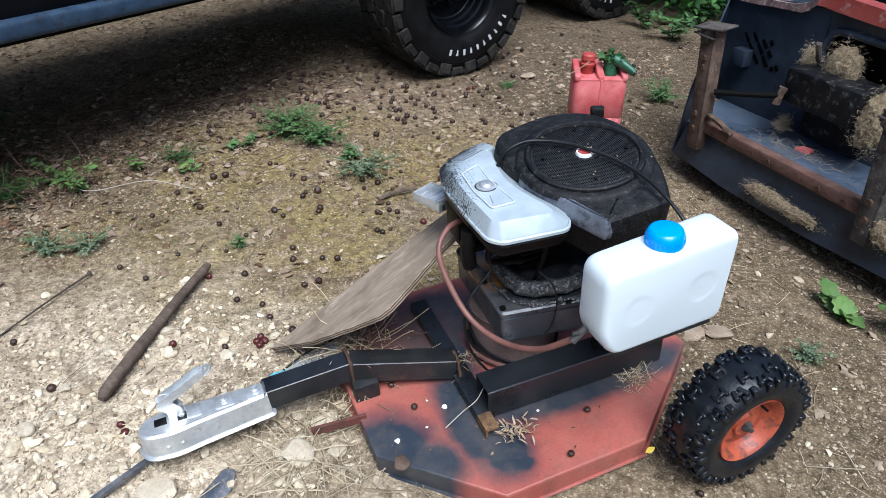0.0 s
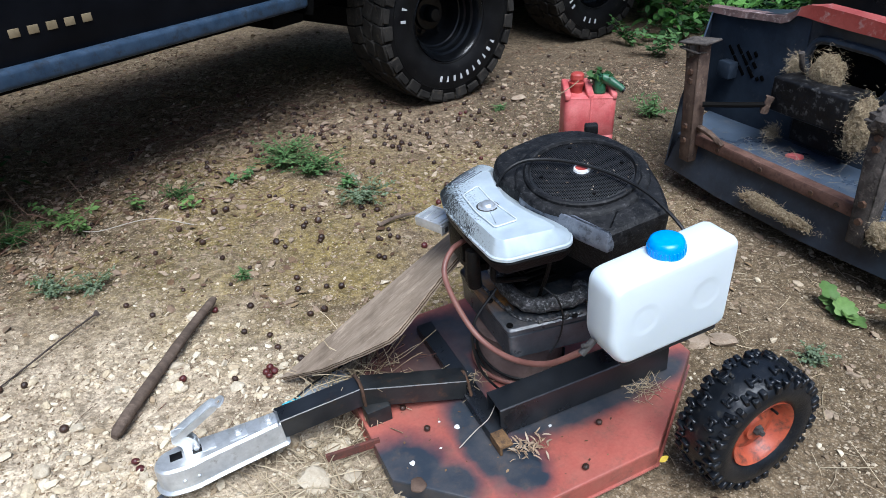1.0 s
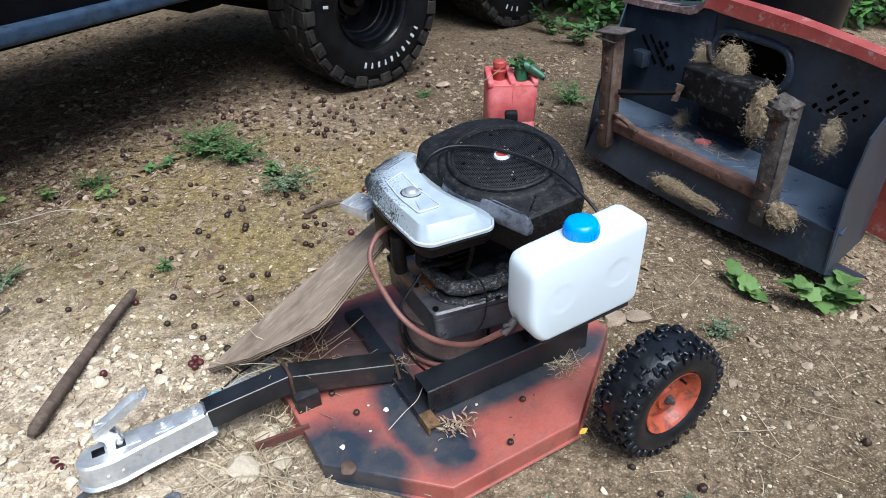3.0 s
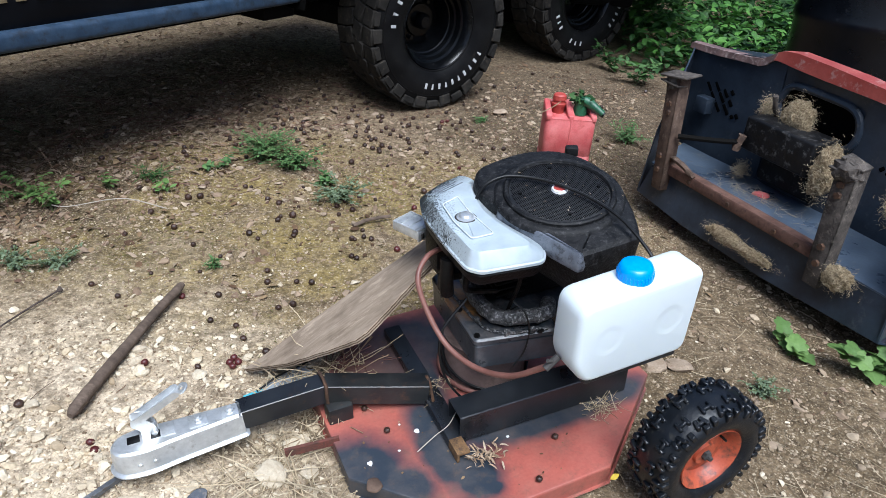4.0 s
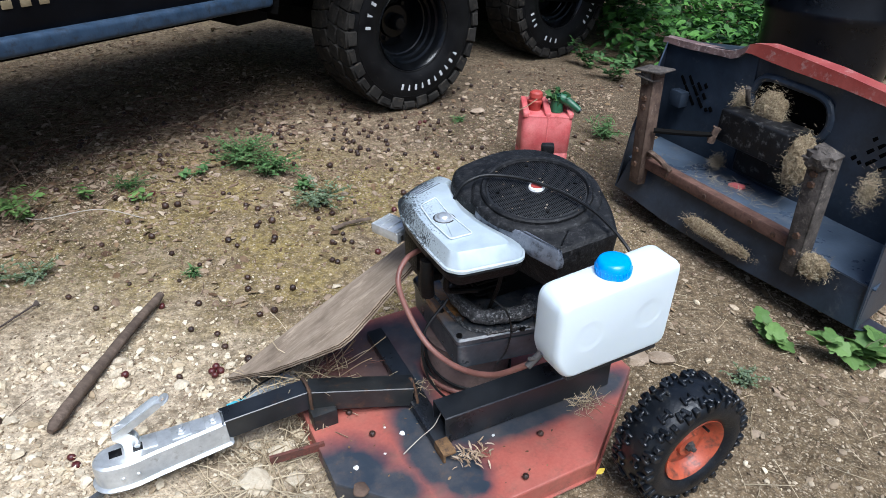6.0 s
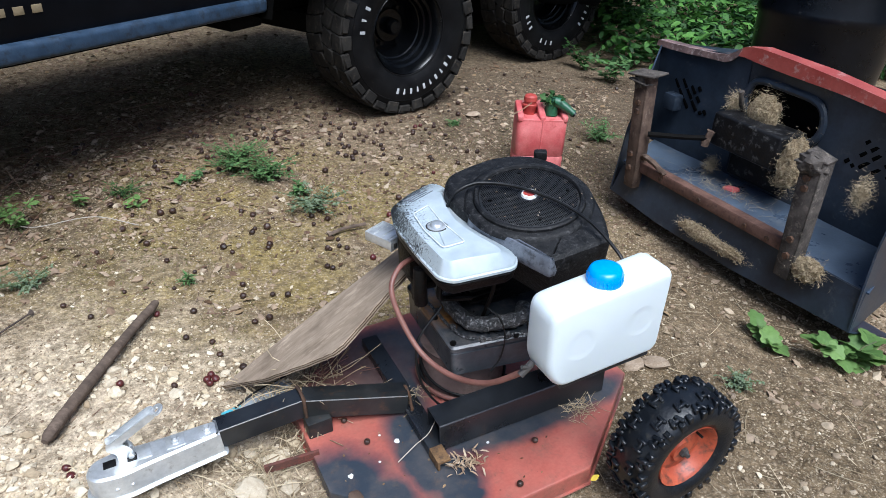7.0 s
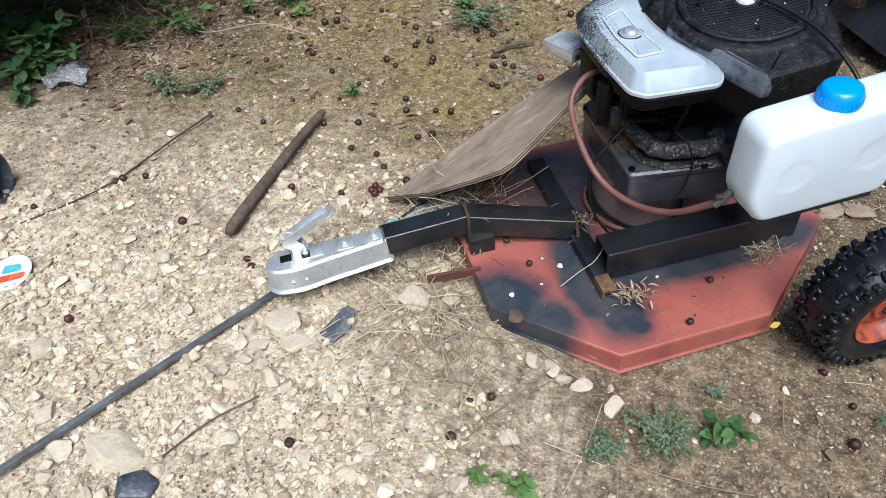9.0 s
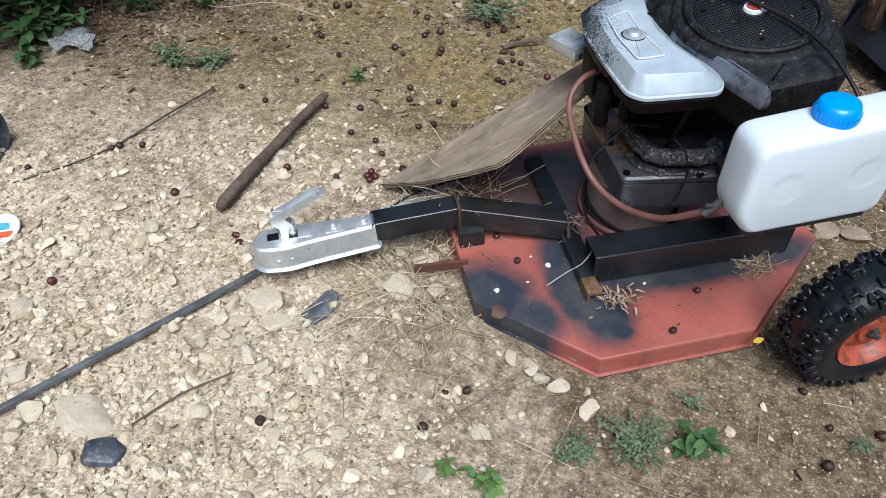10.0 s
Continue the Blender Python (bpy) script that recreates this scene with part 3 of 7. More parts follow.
def sweep(pts, radius, sides=10, steps=6, bm=None, m=None, wobble=0.0):
    """A round tube along a smooth line; radius is a number or a function of 0..1."""
    line = smooth_path(pts, steps) if steps > 1 else [Vector(q) for q in pts]
    own = bmesh.new()
    rings, side = [], None
    for i, p in enumerate(line):
        d = (line[min(i + 1, len(line) - 1)] - line[max(i - 1, 0)]).normalized()
        if side is None:
            side = d.orthogonal().normalized()
        side = (side - d * side.dot(d)).normalized()
        up = d.cross(side)
        r = radius(i / (len(line) - 1)) if callable(radius) else radius
        ring = []
        for k in range(sides):
            a = 2 * math.pi * k / sides
            rr = r * (1 + wobble * noise.noise(Vector((i * 0.7, k * 1.3, r * 90))))
            ring.append(own.verts.new(p + side * (rr * math.cos(a)) + up * (rr * math.sin(a))))
        rings.append(ring)
    for a, b in zip(rings, rings[1:]):
        for k in range(sides):
            own.faces.new((a[k], a[(k + 1) % sides], b[(k + 1) % sides], b[k]))
    own.faces.new(rings[0])
    own.faces.new(rings[-1])
    return joined(own, bm, m)


def lathe(profile, n=32, bm=None, m=None, closed=False):
    """Turns a line of (radius, height) about z."""
    own = bmesh.new()
    rings = []
    for r, z in profile:
        if r < 1e-6:
            rings.append([own.verts.new((0, 0, z))] * n)
        else:
            rings.append([own.verts.new((r * math.cos(2 * math.pi * k / n), r * math.sin(2 * math.pi * k / n), z)) for k in range(n)])
    pairs = list(zip(rings, rings[1:])) + ([(rings[-1], rings[0])] if closed else [])
    for a, b in pairs:
        for k in range(n):
            q = []
            for v in (a[k], a[(k + 1) % n], b[(k + 1) % n], b[k]):
                if v not in q:
                    q.append(v)
            if len(q) > 2:
                own.faces.new(q)
    return joined(own, bm, m)


def rounded(points, r, n=4):
    """The outline with its corners rounded; r is one radius or one a corner."""
    out = []
    rs = r if isinstance(r, (list, tuple)) else [r] * len(points)
    for i, p in enumerate(points):
        a, b, c = Vector(points[i - 1]), Vector(p), Vector(points[(i + 1) % len(points)])
        u, v = (a - b), (c - b)
        rr = min(rs[i], u.length * 0.48, v.length * 0.48)
        s, e = b + u.normalized() * rr, b + v.normalized() * rr
        for k in range(n + 1):
            t = k / n
            out.append((1 - t) ** 2 * s + 2 * t * (1 - t) * b + t * t * e)
    return out


def inset(points, d):
    """The polygon with every edge moved inwards by d."""
    p = [Vector((q[0], q[1])) for q in points]
    area = sum(a.x * b.y - b.x * a.y for a, b in zip(p, p[1:] + p[:1]))
    sg = 1 if area > 0 else -1
    out = []
    for i, b in enumerate(p):
        u, v = (b - p[i - 1]).normalized(), (p[(i + 1) % len(p)] - b).normalized()
        n1, n2 = Vector((-u.y, u.x)) * sg, Vector((-v.y, v.x)) * sg
        k = n1 + n2
        out.append(b + k * (2 * d / max(k.length_squared, 0.6)))
    return [(q.x, q.y) for q in out]


def prism(outline, layers, bm=None, m=None):
    """Stacks a closed outline (x, y) at heights: layers of (z, inset) and caps both ends."""
    own = bmesh.new()
    pts = [Vector((p[0], p[1])) for p in outline]
    area = sum(a.x * b.y - b.x * a.y for a, b in zip(pts, pts[1:] + pts[:1]))
    sgn = 1 if area > 0 else -1
    nor = []
    for i, p in enumerate(pts):
        d = (pts[(i + 1) % len(pts)] - pts[i - 1]).normalized()
        nor.append(Vector((-d.y, d.x)) * sgn)
    rings = [[own.verts.new((p.x + q.x * ins, p.y + q.y * ins, z)) for p, q in zip(pts, nor)] for z, ins in layers]
    n = len(pts)
    for a, b in zip(rings, rings[1:]):
        for k in range(n):
            own.faces.new((a[k], a[(k + 1) % n], b[(k + 1) % n], b[k]))
    own.faces.new(rings[0][::-1])
    own.faces.new(rings[-1])
    return joined(own, bm, m)


def bolt(m, r=0.008, h=0.006, bm=None):
    own = bmesh.new()
    bmesh.ops.create_cone(own, cap_ends=True, segments=6, radius1=r, radius2=r * 0.92, depth=h)
    return joined(own, bm, m)


def rect_tube(a, b, w, h, wall, up=(0, 0, 1), bm=None):
    """A hollow rectangular steel tube from a to b."""
    a, b, up = Vector(a), Vector(b), Vector(up)
    d = (b - a).normalized()
    s = d.cross(up).normalized()
    u = s.cross(d)
    own = bmesh.new()
    loops = []
    for p in (a, b):
        for ww, hh in ((w, h), (w - 2 * wall, h - 2 * wall)):
            c = 0.035 * min(ww, hh)
            pts = []
            for sx, sy in ((1, 1), (-1, 1), (-1, -1), (1, -1)):
                p1 = p + s * (sx * (ww / 2 - c)) + u * (sy * hh / 2)
                p2 = p + s * (sx * ww / 2) + u * (sy * (hh / 2 - c))
                pts += [p1, p2] if sx * sy < 0 else [p2, p1]
            loops.append([own.verts.new(q) for q in pts])
    n = 8
    ao, ai, bo, bi = loops
    for k in range(n):
        j = (k + 1) % n
        own.faces.new((ao[k], ao[j], bo[j], bo[k]))
        own.faces.new((ai[k], ai[j], bi[j], bi[k]))
        own.faces.new((ao[k], ao[j], ai[j], ai[k]))
        own.faces.new((bo[k], bo[j], bi[j], bi[k]))
    return joined(own, bm)


def lattice_noise(x, y, cell, seed):
    """Smooth value noise in -1..1 on a lattice of that cell size."""
    rng = np.random.RandomState(seed)
    g = rng.uniform(-1, 1, (128, 128))
    u, v = np.asarray(x) / cell, np.asarray(y) / cell
    i, j = np.floor(u).astype(int), np.floor(v).astype(int)
    a, b = u - i, v - j
    a, b = a * a * (3 - 2 * a), b * b * (3 - 2 * b)
    i, j, i1, j1 = i % 128, j % 128, (i + 1) % 128, (j + 1) % 128
    return (g[i, j] * (1 - a) + g[i1, j] * a) * (1 - b) + (g[i, j1] * (1 - a) + g[i1, j1] * a) * b


def height(x, y):
    """The ground's relief, in metres."""
    x, y = np.asarray(x, float), np.asarray(y, float)
    near = np.clip((9.0 - np.hypot(x, y - 2.0)) / 4.0, 0, 1)
    return near * (0.008 * lattice_noise(x, y, 0.55, 1) + 0.005 * lattice_noise(x, y, 0.16, 2) + 0.0045 * lattice_noise(x, y, 0.06, 3)) - 0.003


def on_ground(x, y, lift=0.0, rz=0.0, rx=0.0, ry=0.0):
    return pose(x, y, float(height(x, y)) + lift, rx, ry, rz)


# ---- ground ----
def build_ground():
    def axis(lo, hi, step):
        mid = np.arange(lo, hi, step)
        grow = 0.04 * 1.35 ** np.arange(1, 31)
        out = np.cumsum(grow)
        return np.r_[(lo - out)[::-1], mid, hi + out]

    xs, ys = axis(-2.4, 2.2, 0.0175), axis(0.25, 4.6, 0.0175)
    gx, gy = np.meshgrid(xs, ys, indexing="ij")
    gz = height(gx, gy)
    n, k = len(xs), len(ys)
    verts = np.stack([gx, gy, gz], -1).reshape(-1, 3)
    idx = np.arange(n * k).reshape(n, k)
    faces = np.stack([idx[:-1, :-1], idx[1:, :-1], idx[1:, 1:], idx[:-1, 1:]], -1).reshape(-1, 4)
    me = mesh_from("ground", verts.tolist(), faces.tolist(), GROUND, True)
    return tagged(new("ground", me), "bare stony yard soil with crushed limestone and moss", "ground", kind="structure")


build_ground()

ICO = bmesh.new()
bmesh.ops.create_icosphere(ICO, subdivisions=1, radius=1.0)
ICO_V = np.array([v.co[:] for v in ICO.verts])
ICO_F = np.array([[v.index for v in f.verts] for f in ICO.faces])
ICO.free()
OCT_V = np.array([(1, 0, 0), (0, 1, 0), (-1, 0, 0), (0, -1, 0), (0, 0, 1), (0, 0, -1)], float)
OCT_F = np.array([(0, 1, 4), (1, 2, 4), (2, 3, 4), (3, 0, 4), (1, 0, 5), (2, 1, 5), (3, 2, 5), (0, 3, 5)])


def scatter_pebbles(name, label, count, region, density, sizes, material, seed, sink=0.35, flat=0.6, shape=(ICO_V, ICO_F), power=2.2):
    """Many small angular pebbles joined into one mesh."""
    rng = np.random.RandomState(seed)
    x0, x1, y0, y1 = region
    x, y = rng.uniform(x0, x1, count * 4), rng.uniform(y0, y1, count * 4)
    keep = rng.uniform(0, 1, len(x)) < density(x, y)
    x, y = x[keep][:count], y[keep][:count]
    n = len(x)
    r = sizes[0] * (sizes[1] / sizes[0]) ** (rng.uniform(0, 1, n) ** power)
    sv, sf = shape
    spread = 0.32 if len(sv) < 20 else 0.04
    v = sv[None] * rng.uniform(0.94 - spread, 0.94 + spread, (n, len(sv), 1))
    v = v * np.stack([rng.uniform(0.75, 1.4, n), rng.uniform(0.65, 1.1, n), rng.uniform(flat * 0.6, flat * 1.3, n)], -1)[:, None]
    a = rng.uniform(0, 2 * np.pi, n)
    c, s = np.cos(a)[:, None], np.sin(a)[:, None]
    tilt = rng.uniform(-0.5, 0.5, n)[:, None]
    vx, vy, vz = v[..., 0] * c - v[..., 1] * s, v[..., 0] * s + v[..., 1] * c, v[..., 2]
    vz = vz + tilt * vx
    verts = np.stack([vx * r[:, None] + x[:, None], vy * r[:, None] + y[:, None], vz * r[:, None] + (height(x, y) + r * flat * (1 - sink) * 0.6)[:, None]], -1)
    faces = sf[None] + (np.arange(n) * len(sv))[:, None, None]
    me = mesh_from(name, verts.reshape(-1, 3).tolist(), faces.reshape(-1, 3).tolist(), material)
    return tagged(new(name, me), label, "gravel", kind="stuff")


def lime_density(x, y):
    d = 1.08 - 0.6 * np.maximum(x, -0.7) - 0.75 * (np.maximum(x, -0.3) + 0.3) - 0.78 * y + 0.35 * lattice_noise(x, y, 0.5, 7)
    d = d - 0.8 * np.clip((y - 1.2) / 0.5, 0, 1) * np.clip((-0.8 - x) / 0.2, 0, 1)
    d = d - 0.55 * np.clip((y - 1.5) / 0.45, 0, 1)
    return np.clip(0.025 + 0.95 * np.clip(d * 1.2, 0, 1), 0, 1) * np.clip(0.5 + 0.6 * lattice_noise(x, y, 0.11, 8), 0.06, 1)


scatter_pebbles("gravel", "pale crushed limestone gravel strewn over soil", 17000, (-1.9, 1.5, 0.3, 2.3), lime_density, (0.0016, 0.009), GRAVEL, 11)
scatter_pebbles("gravel", "sparse small stones bedded in brown soil", 2600, (-2.6, 2.2, 1.4, 5.2), lambda x, y: 0.35 + 0.4 * lattice_noise(x, y, 0.4, 9), (0.002, 0.009), CLAY_GRIT, 12)
scatter_pebbles("gravel", "coarse pale limestone chippings", 3600, (-1.9, 1.2, 0.3, 2.0), lime_density, (0.004, 0.0145), GRAVEL, 13, 0.25, 0.75)
scatter_pebbles("grit", "fine soil crumbs and grit", 60000, (-1.7, 1.75, 0.35, 2.9), lambda x, y: np.clip(0.55 + 0.5 * lattice_noise(x, y, 0.2, 19), 0, 1) * np.clip(1.25 - 0.25 * y, 0.2, 1), (0.0013, 0.0062), GRIT, 14, 0.3, 0.8, (OCT_V, OCT_F), 2.6)
scatter_pebbles("grit", "soil crumbs and small stones on red clay", 16000, (-2.4, 1.6, 2.3, 4.8), lambda x, y: np.clip(0.5 + 0.6 * lattice_noise(x, y, 0.25, 23), 0.05, 1), (0.002, 0.010), CLAY_GRIT, 15, 0.3, 0.7, (OCT_V, OCT_F), 2.4)


def stone_mesh(seed, detail=3, material=STONE):
    rng = np.random.RandomState(seed)
    bm = bmesh.new()
    bmesh.ops.create_icosphere(bm, subdivisions=detail, radius=1.0)
    cuts = [Vector(rng.normal(size=3)).normalized() for _ in range(9)]
    lims = rng.uniform(0.42, 0.8, 9)
    for v in bm.verts:
        p = v.co.copy()
        for c, lim in zip(cuts, lims):
            over = p.dot(c) - lim
            if over > 0:
                p -= c * over
        v.co = p + Vector((noise.noise(p * 3 + Vector((seed, 0, 0))), noise.noise(p * 3 + Vector((0, seed, 0))), noise.noise(p * 3 + Vector((0, 0, seed))))) * 0.06
        v.co += Vector((noise.noise(p * 9), noise.noise(p * 9 + Vector((5, seed, 0))), noise.noise(p * 9 + Vector((0, 7, seed))))) * 0.035
    return finish(bm, "stone", material, 32)


STONES = [stone_mesh(s) for s in range(9)]
DULL_STONES = [stone_mesh(s, 2, STONE_DULL) for s in range(9)]


def chunk_shape(seed, detail=2):
    me = stone_mesh(seed, detail)
    v, f = np.array([q.co[:] for q in me.vertices]), np.array([p.vertices[:] for p in me.polygons])
    bpy.data.meshes.remove(me)
    return v, f


for i in range(4):
    scatter_pebbles("gravel", "broken pale limestone chunks over finer gravel", 430, (-1.9, 0.6, 0.3, 1.9), lime_density, (0.007, 0.022), GRAVEL, 40 + i, 0.3, 0.75, chunk_shape(20 + i), 2.0)


scatter_pebbles("gravel", "small dull stones bedded in soil", 420, (0.25, 1.75, 0.55, 2.7), lambda x, y: np.clip(0.5 + 0.7 * lattice_noise(x, y, 0.3, 33), 0.05, 1), (0.005, 0.017), GRIT, 50, 0.4, 0.6, chunk_shape(27), 2.0)


MID_STONE = island_surface("half_sunk_stones", [(0.20, 0.138, 0.092), (0.36, 0.275, 0.190), (0.27, 0.195, 0.138), (0.46, 0.375, 0.27), (0.18, 0.120, 0.080), (0.33, 0.245, 0.165)], 0.95, 0.6, 90.0)


def mid_density(x, y):
    d = np.clip(0.45 + 0.75 * lattice_noise(x, y, 0.45, 61) + 0.35 * lattice_noise(x, y, 0.15, 62), 0.03, 1)
    # few of them where the crushed limestone lies
    return d * np.clip((y - 1.55) / 0.5 + np.clip((x + 0.2) / 0.4, 0, 1), 0.08, 1)


for i in range(5):
    scatter_pebbles("gravel", "dull stones half sunk in brown soil", 900, (-2.1, 1.7, 1.3, 4.4), mid_density, (0.006, 0.026), MID_STONE, 70 + i, 0.75, 0.45, chunk_shape(60 + i, 1), 2.2)
scatter_pebbles("gravel", "pale chips trodden into brown soil", 4200, (-1.7, 1.75, 1.2, 3.3), mid_density, (0.0022, 0.0085), MID_STONE, 77, 0.5, 0.6, (OCT_V, OCT_F), 2.2)


def stone(x, y, size, seed, flat=0.6, rz=None):
    rng = random.Random(seed)
    ob = new("stone", (STONES if y < 2.0 and x < 0.5 else DULL_STONES)[seed % 9])
    k = size / 2
    sx, sy, sz = k * rng.uniform(0.95, 1.25), k * rng.uniform(0.7, 1.0), k * flat
    ob.matrix_world = on_ground(x, y, sz * 0.45, rng.uniform(0, 360) if rz is None else rz, rng.uniform(-12, 12), rng.uniform(-12, 12)) @ Matrix.Diagonal((sx, sy, sz, 1))
    return tagged(ob, "pale angular limestone lying in the gravel" if y < 2.0 and x < 0.5 else "dull soil-stained stone half sunk in soil", "stone", "loose stones")


# the larger stones that lie about
for i, (sx_, sy_, ss_) in enumerate([(-0.268, 1.10, 0.085), (-0.53, 0.965, 0.095), (-0.475, 0.925, 0.065), (-1.02, 0.79, 0.075), (0.011, 0.79, 0.05),
                                      (0.205, 0.905, 0.05), (-0.72, 0.60, 0.12), (-0.915, 0.655, 0.06), (-0.84, 0.585, 0.06), (-0.535, 0.68, 0.045),
                                      (0.715, 1.61, 0.085), (0.79, 1.61, 0.08), (-0.733, 1.49, 0.055), (0.315, 3.74, 0.10), (-0.56, 0.905, 0.05),
                                      (-0.60, 0.94, 0.05), (-0.44, 0.95, 0.045), (-0.40, 0.90, 0.05), (-0.23, 1.20, 0.08), (-0.18, 1.12, 0.05),
                                      (0.07, 0.975, 0.045), (0.10, 0.955, 0.04), (0.135, 0.945, 0.045), (0.03, 0.99, 0.04), (-0.72, 1.44, 0.035)]):
    stone(sx_, sy_, ss_, i, 0.24 if i == 6 else 0.45)
# a cluster of broken stones by the end of the bar
for i, (sx_, sy_, ss_) in enumerate([(-0.599, 0.905, 0.045), (-0.572, 0.861, 0.034), (-0.499, 0.83, 0.06), (-0.608, 0.826, 0.036), (-0.434, 0.732, 0.036), (-0.524, 0.671, 0.045), (-0.534, 0.856, 0.035), (-0.437, 0.921, 0.036),
                                     (-0.751, 0.659, 0.035), (-0.501, 0.871, 0.032), (-0.458, 0.813, 0.034), (-0.526, 0.798, 0.03), (-1.001, 0.829, 0.035)]):
    stone(sx_, sy_, ss_, 130 + i, 0.6)
rs = random.Random(5)
made = 0
while made < 90:
    x_, y_ = rs.uniform(-1.6, 1.3), rs.uniform(0.4, 2.4)
    if rs.random() < float(lime_density(np.array([x_]), np.array([y_]))[0]):
        stone(x_, y_, rs.uniform(0.018, 0.036) if rs.random() < 0.85 else rs.uniform(0.036, 0.055), 30 + made, rs.uniform(0.45, 0.8))
        made += 1
for i in range(80):
    x_, y_ = rs.uniform(-2.0, 1.4), rs.uniform(2.2, 4.4)
    stone(x_, y_, rs.uniform(0.018, 0.05), 300 + i, 0.45)


# ---- the towed mower ----
MOWER = pose(0.17, 1.38, 0.062, 0, 0, 28) @ pose(0, 0, 0, 0, -3.5, 0)
mower = thing("towed_mower", "red tow-behind mower deck with black engine and galvanised ball coupler", "mower", MOWER)


def octagon(apothem):
    r = apothem / math.cos(math.pi / 8)
    pts = [(r * math.cos(math.pi / 8 + k * math.pi / 4), r * math.sin(math.pi / 8 + k * math.pi / 4)) for k in range(8)]
    # drawn out towards the wheel side
    return [(x + (0.108 if x > 0.25 else 0.042 if x > 0 else 0.0), y) for x, y in pts]


def build_deck():
    bm = bmesh.new()
    rings = []
    for ap, z in ((0.34, -0.004), (0.357, -0.004), (0.357, -0.050), (0.364, -0.058), (0.3655, -0.055), (0.3605, -0.050), (0.3610, -0.005), (0.3595, -0.001), (0.357, 0.0)):
        rings.append([bm.verts.new((x, y, z)) for x, y in octagon(ap)])
    for a, b in zip(rings, rings[1:]):
        for k in range(8):
            bm.faces.new((a[k], a[(k + 1) % 8], b[(k + 1) % 8], b[k]))
    bm.faces.new(rings[0][::-1])
    bm.faces.new(rings[-1])
    deck = part("deck", bm, DECK, mower, "red octagonal deck with black overspray and painted shade under the board", 20)
    part("rolled_bead", sweep([(x, y, -0.0525) for x, y in octagon(0.3630) + octagon(0.3630)[:1]], 0.0028, 6, 1), DECK, deck)
    return deck


deck = build_deck()
part("side_arm", rect_tube((-0.47, -0.015, -0.008), (-0.345, -0.035, 0.0), 0.008, 0.022, 0.002), RUST_RED, mower, "rust-red flat arm")
patch = prism(rounded([(-0.337, -0.20), (-0.318, -0.214), (-0.297, -0.203), (-0.301, -0.175), (-0.324, -0.170)], 0.008, 3), [(0.0, 0.0), (0.003, 0.001), (0.005, 0.006)])
part("mud_patch", patch, BRACKET, mower, "brown mud chip")

# black box iron along the side of the deck
part("side_beam", rect_tube((-0.092, -0.128, 0.0425), (0.37, -0.142, 0.0425), 0.07, 0.08, 0.004), BLACK_PAINT, mower, "black rectangular steel tube")
# cross angle iron with a bare rusty end
cross = bmesh.new()
box(-0.122, -0.078, -0.165, 0.28, 0.022, 0.027, 0.001, cross)
box(-0.122, -0.117, -0.165, 0.28, 0.001, 0.024, 0.001, cross)
box(-0.083, -0.078, -0.165, 0.28, 0.001, 0.024, 0.001, cross)
SKEW = pose(-0.100, -0.165, 0, 0, 0, -1.0) @ pose(0.100, 0.165, 0)
bmesh.ops.transform(cross, matrix=SKEW, verts=cross.verts[:])
cross_ob = part("cross_angle", cross, BLACK_PAINT, mower)
end = bmesh.new()
box(-0.1225, -0.0900, -0.212, -0.163, 0.0195, 0.0275, 0.0015, end)
box(-0.1225, -0.1165, -0.212, -0.163, 0.001, 0.021, 0.001, end)
bmesh.ops.transform(end, matrix=SKEW, verts=end.verts[:])
part("bare_end", end, RAW, cross_ob, "bare rusty cut end")

# drawbar: two tubes welded at a kink, a short leg under the weld
bar = part("drawbar", rect_tube((-0.547, 0.073, 0.064), (-0.345, 0.073, 0.070), 0.05, 0.055, 0.003), BLACK_PAINT, mower, "black square drawbar tube")
rear_bar = part("drawbar_rear", rect_tube((-0.345, 0.073, 0.068), (-0.105, 0.0, 0.040), 0.052, 0.057, 0.003), BLACK_RUSTY, mower)
weld = bmesh.new()
sweep([(-0.347, 0.100, 0.042), (-0.347, 0.101, 0.097), (-0.346, 0.046, 0.098), (-0.345, 0.045, 0.040)], 0.0045, 7, 4, weld, wobble=0.5)
part("weld", weld, RUST, rear_bar, "rusty weld bead")
weld = bmesh.new()
sweep([(-0.108, -0.035, 0.012), (-0.104, -0.033, 0.030), (-0.102, 0.0, 0.069), (-0.103, 0.022, 0.06)], 0.004, 7, 4, weld, wobble=0.6)
part("weld", weld, RUST, rear_bar, "rusty weld bead")
part("leg", box(-0.352, -0.292, 0.016, 0.062, -0.045, 0.045, 0.003), BLACK_RUSTY, mower, "stubby black leg under the drawbar")

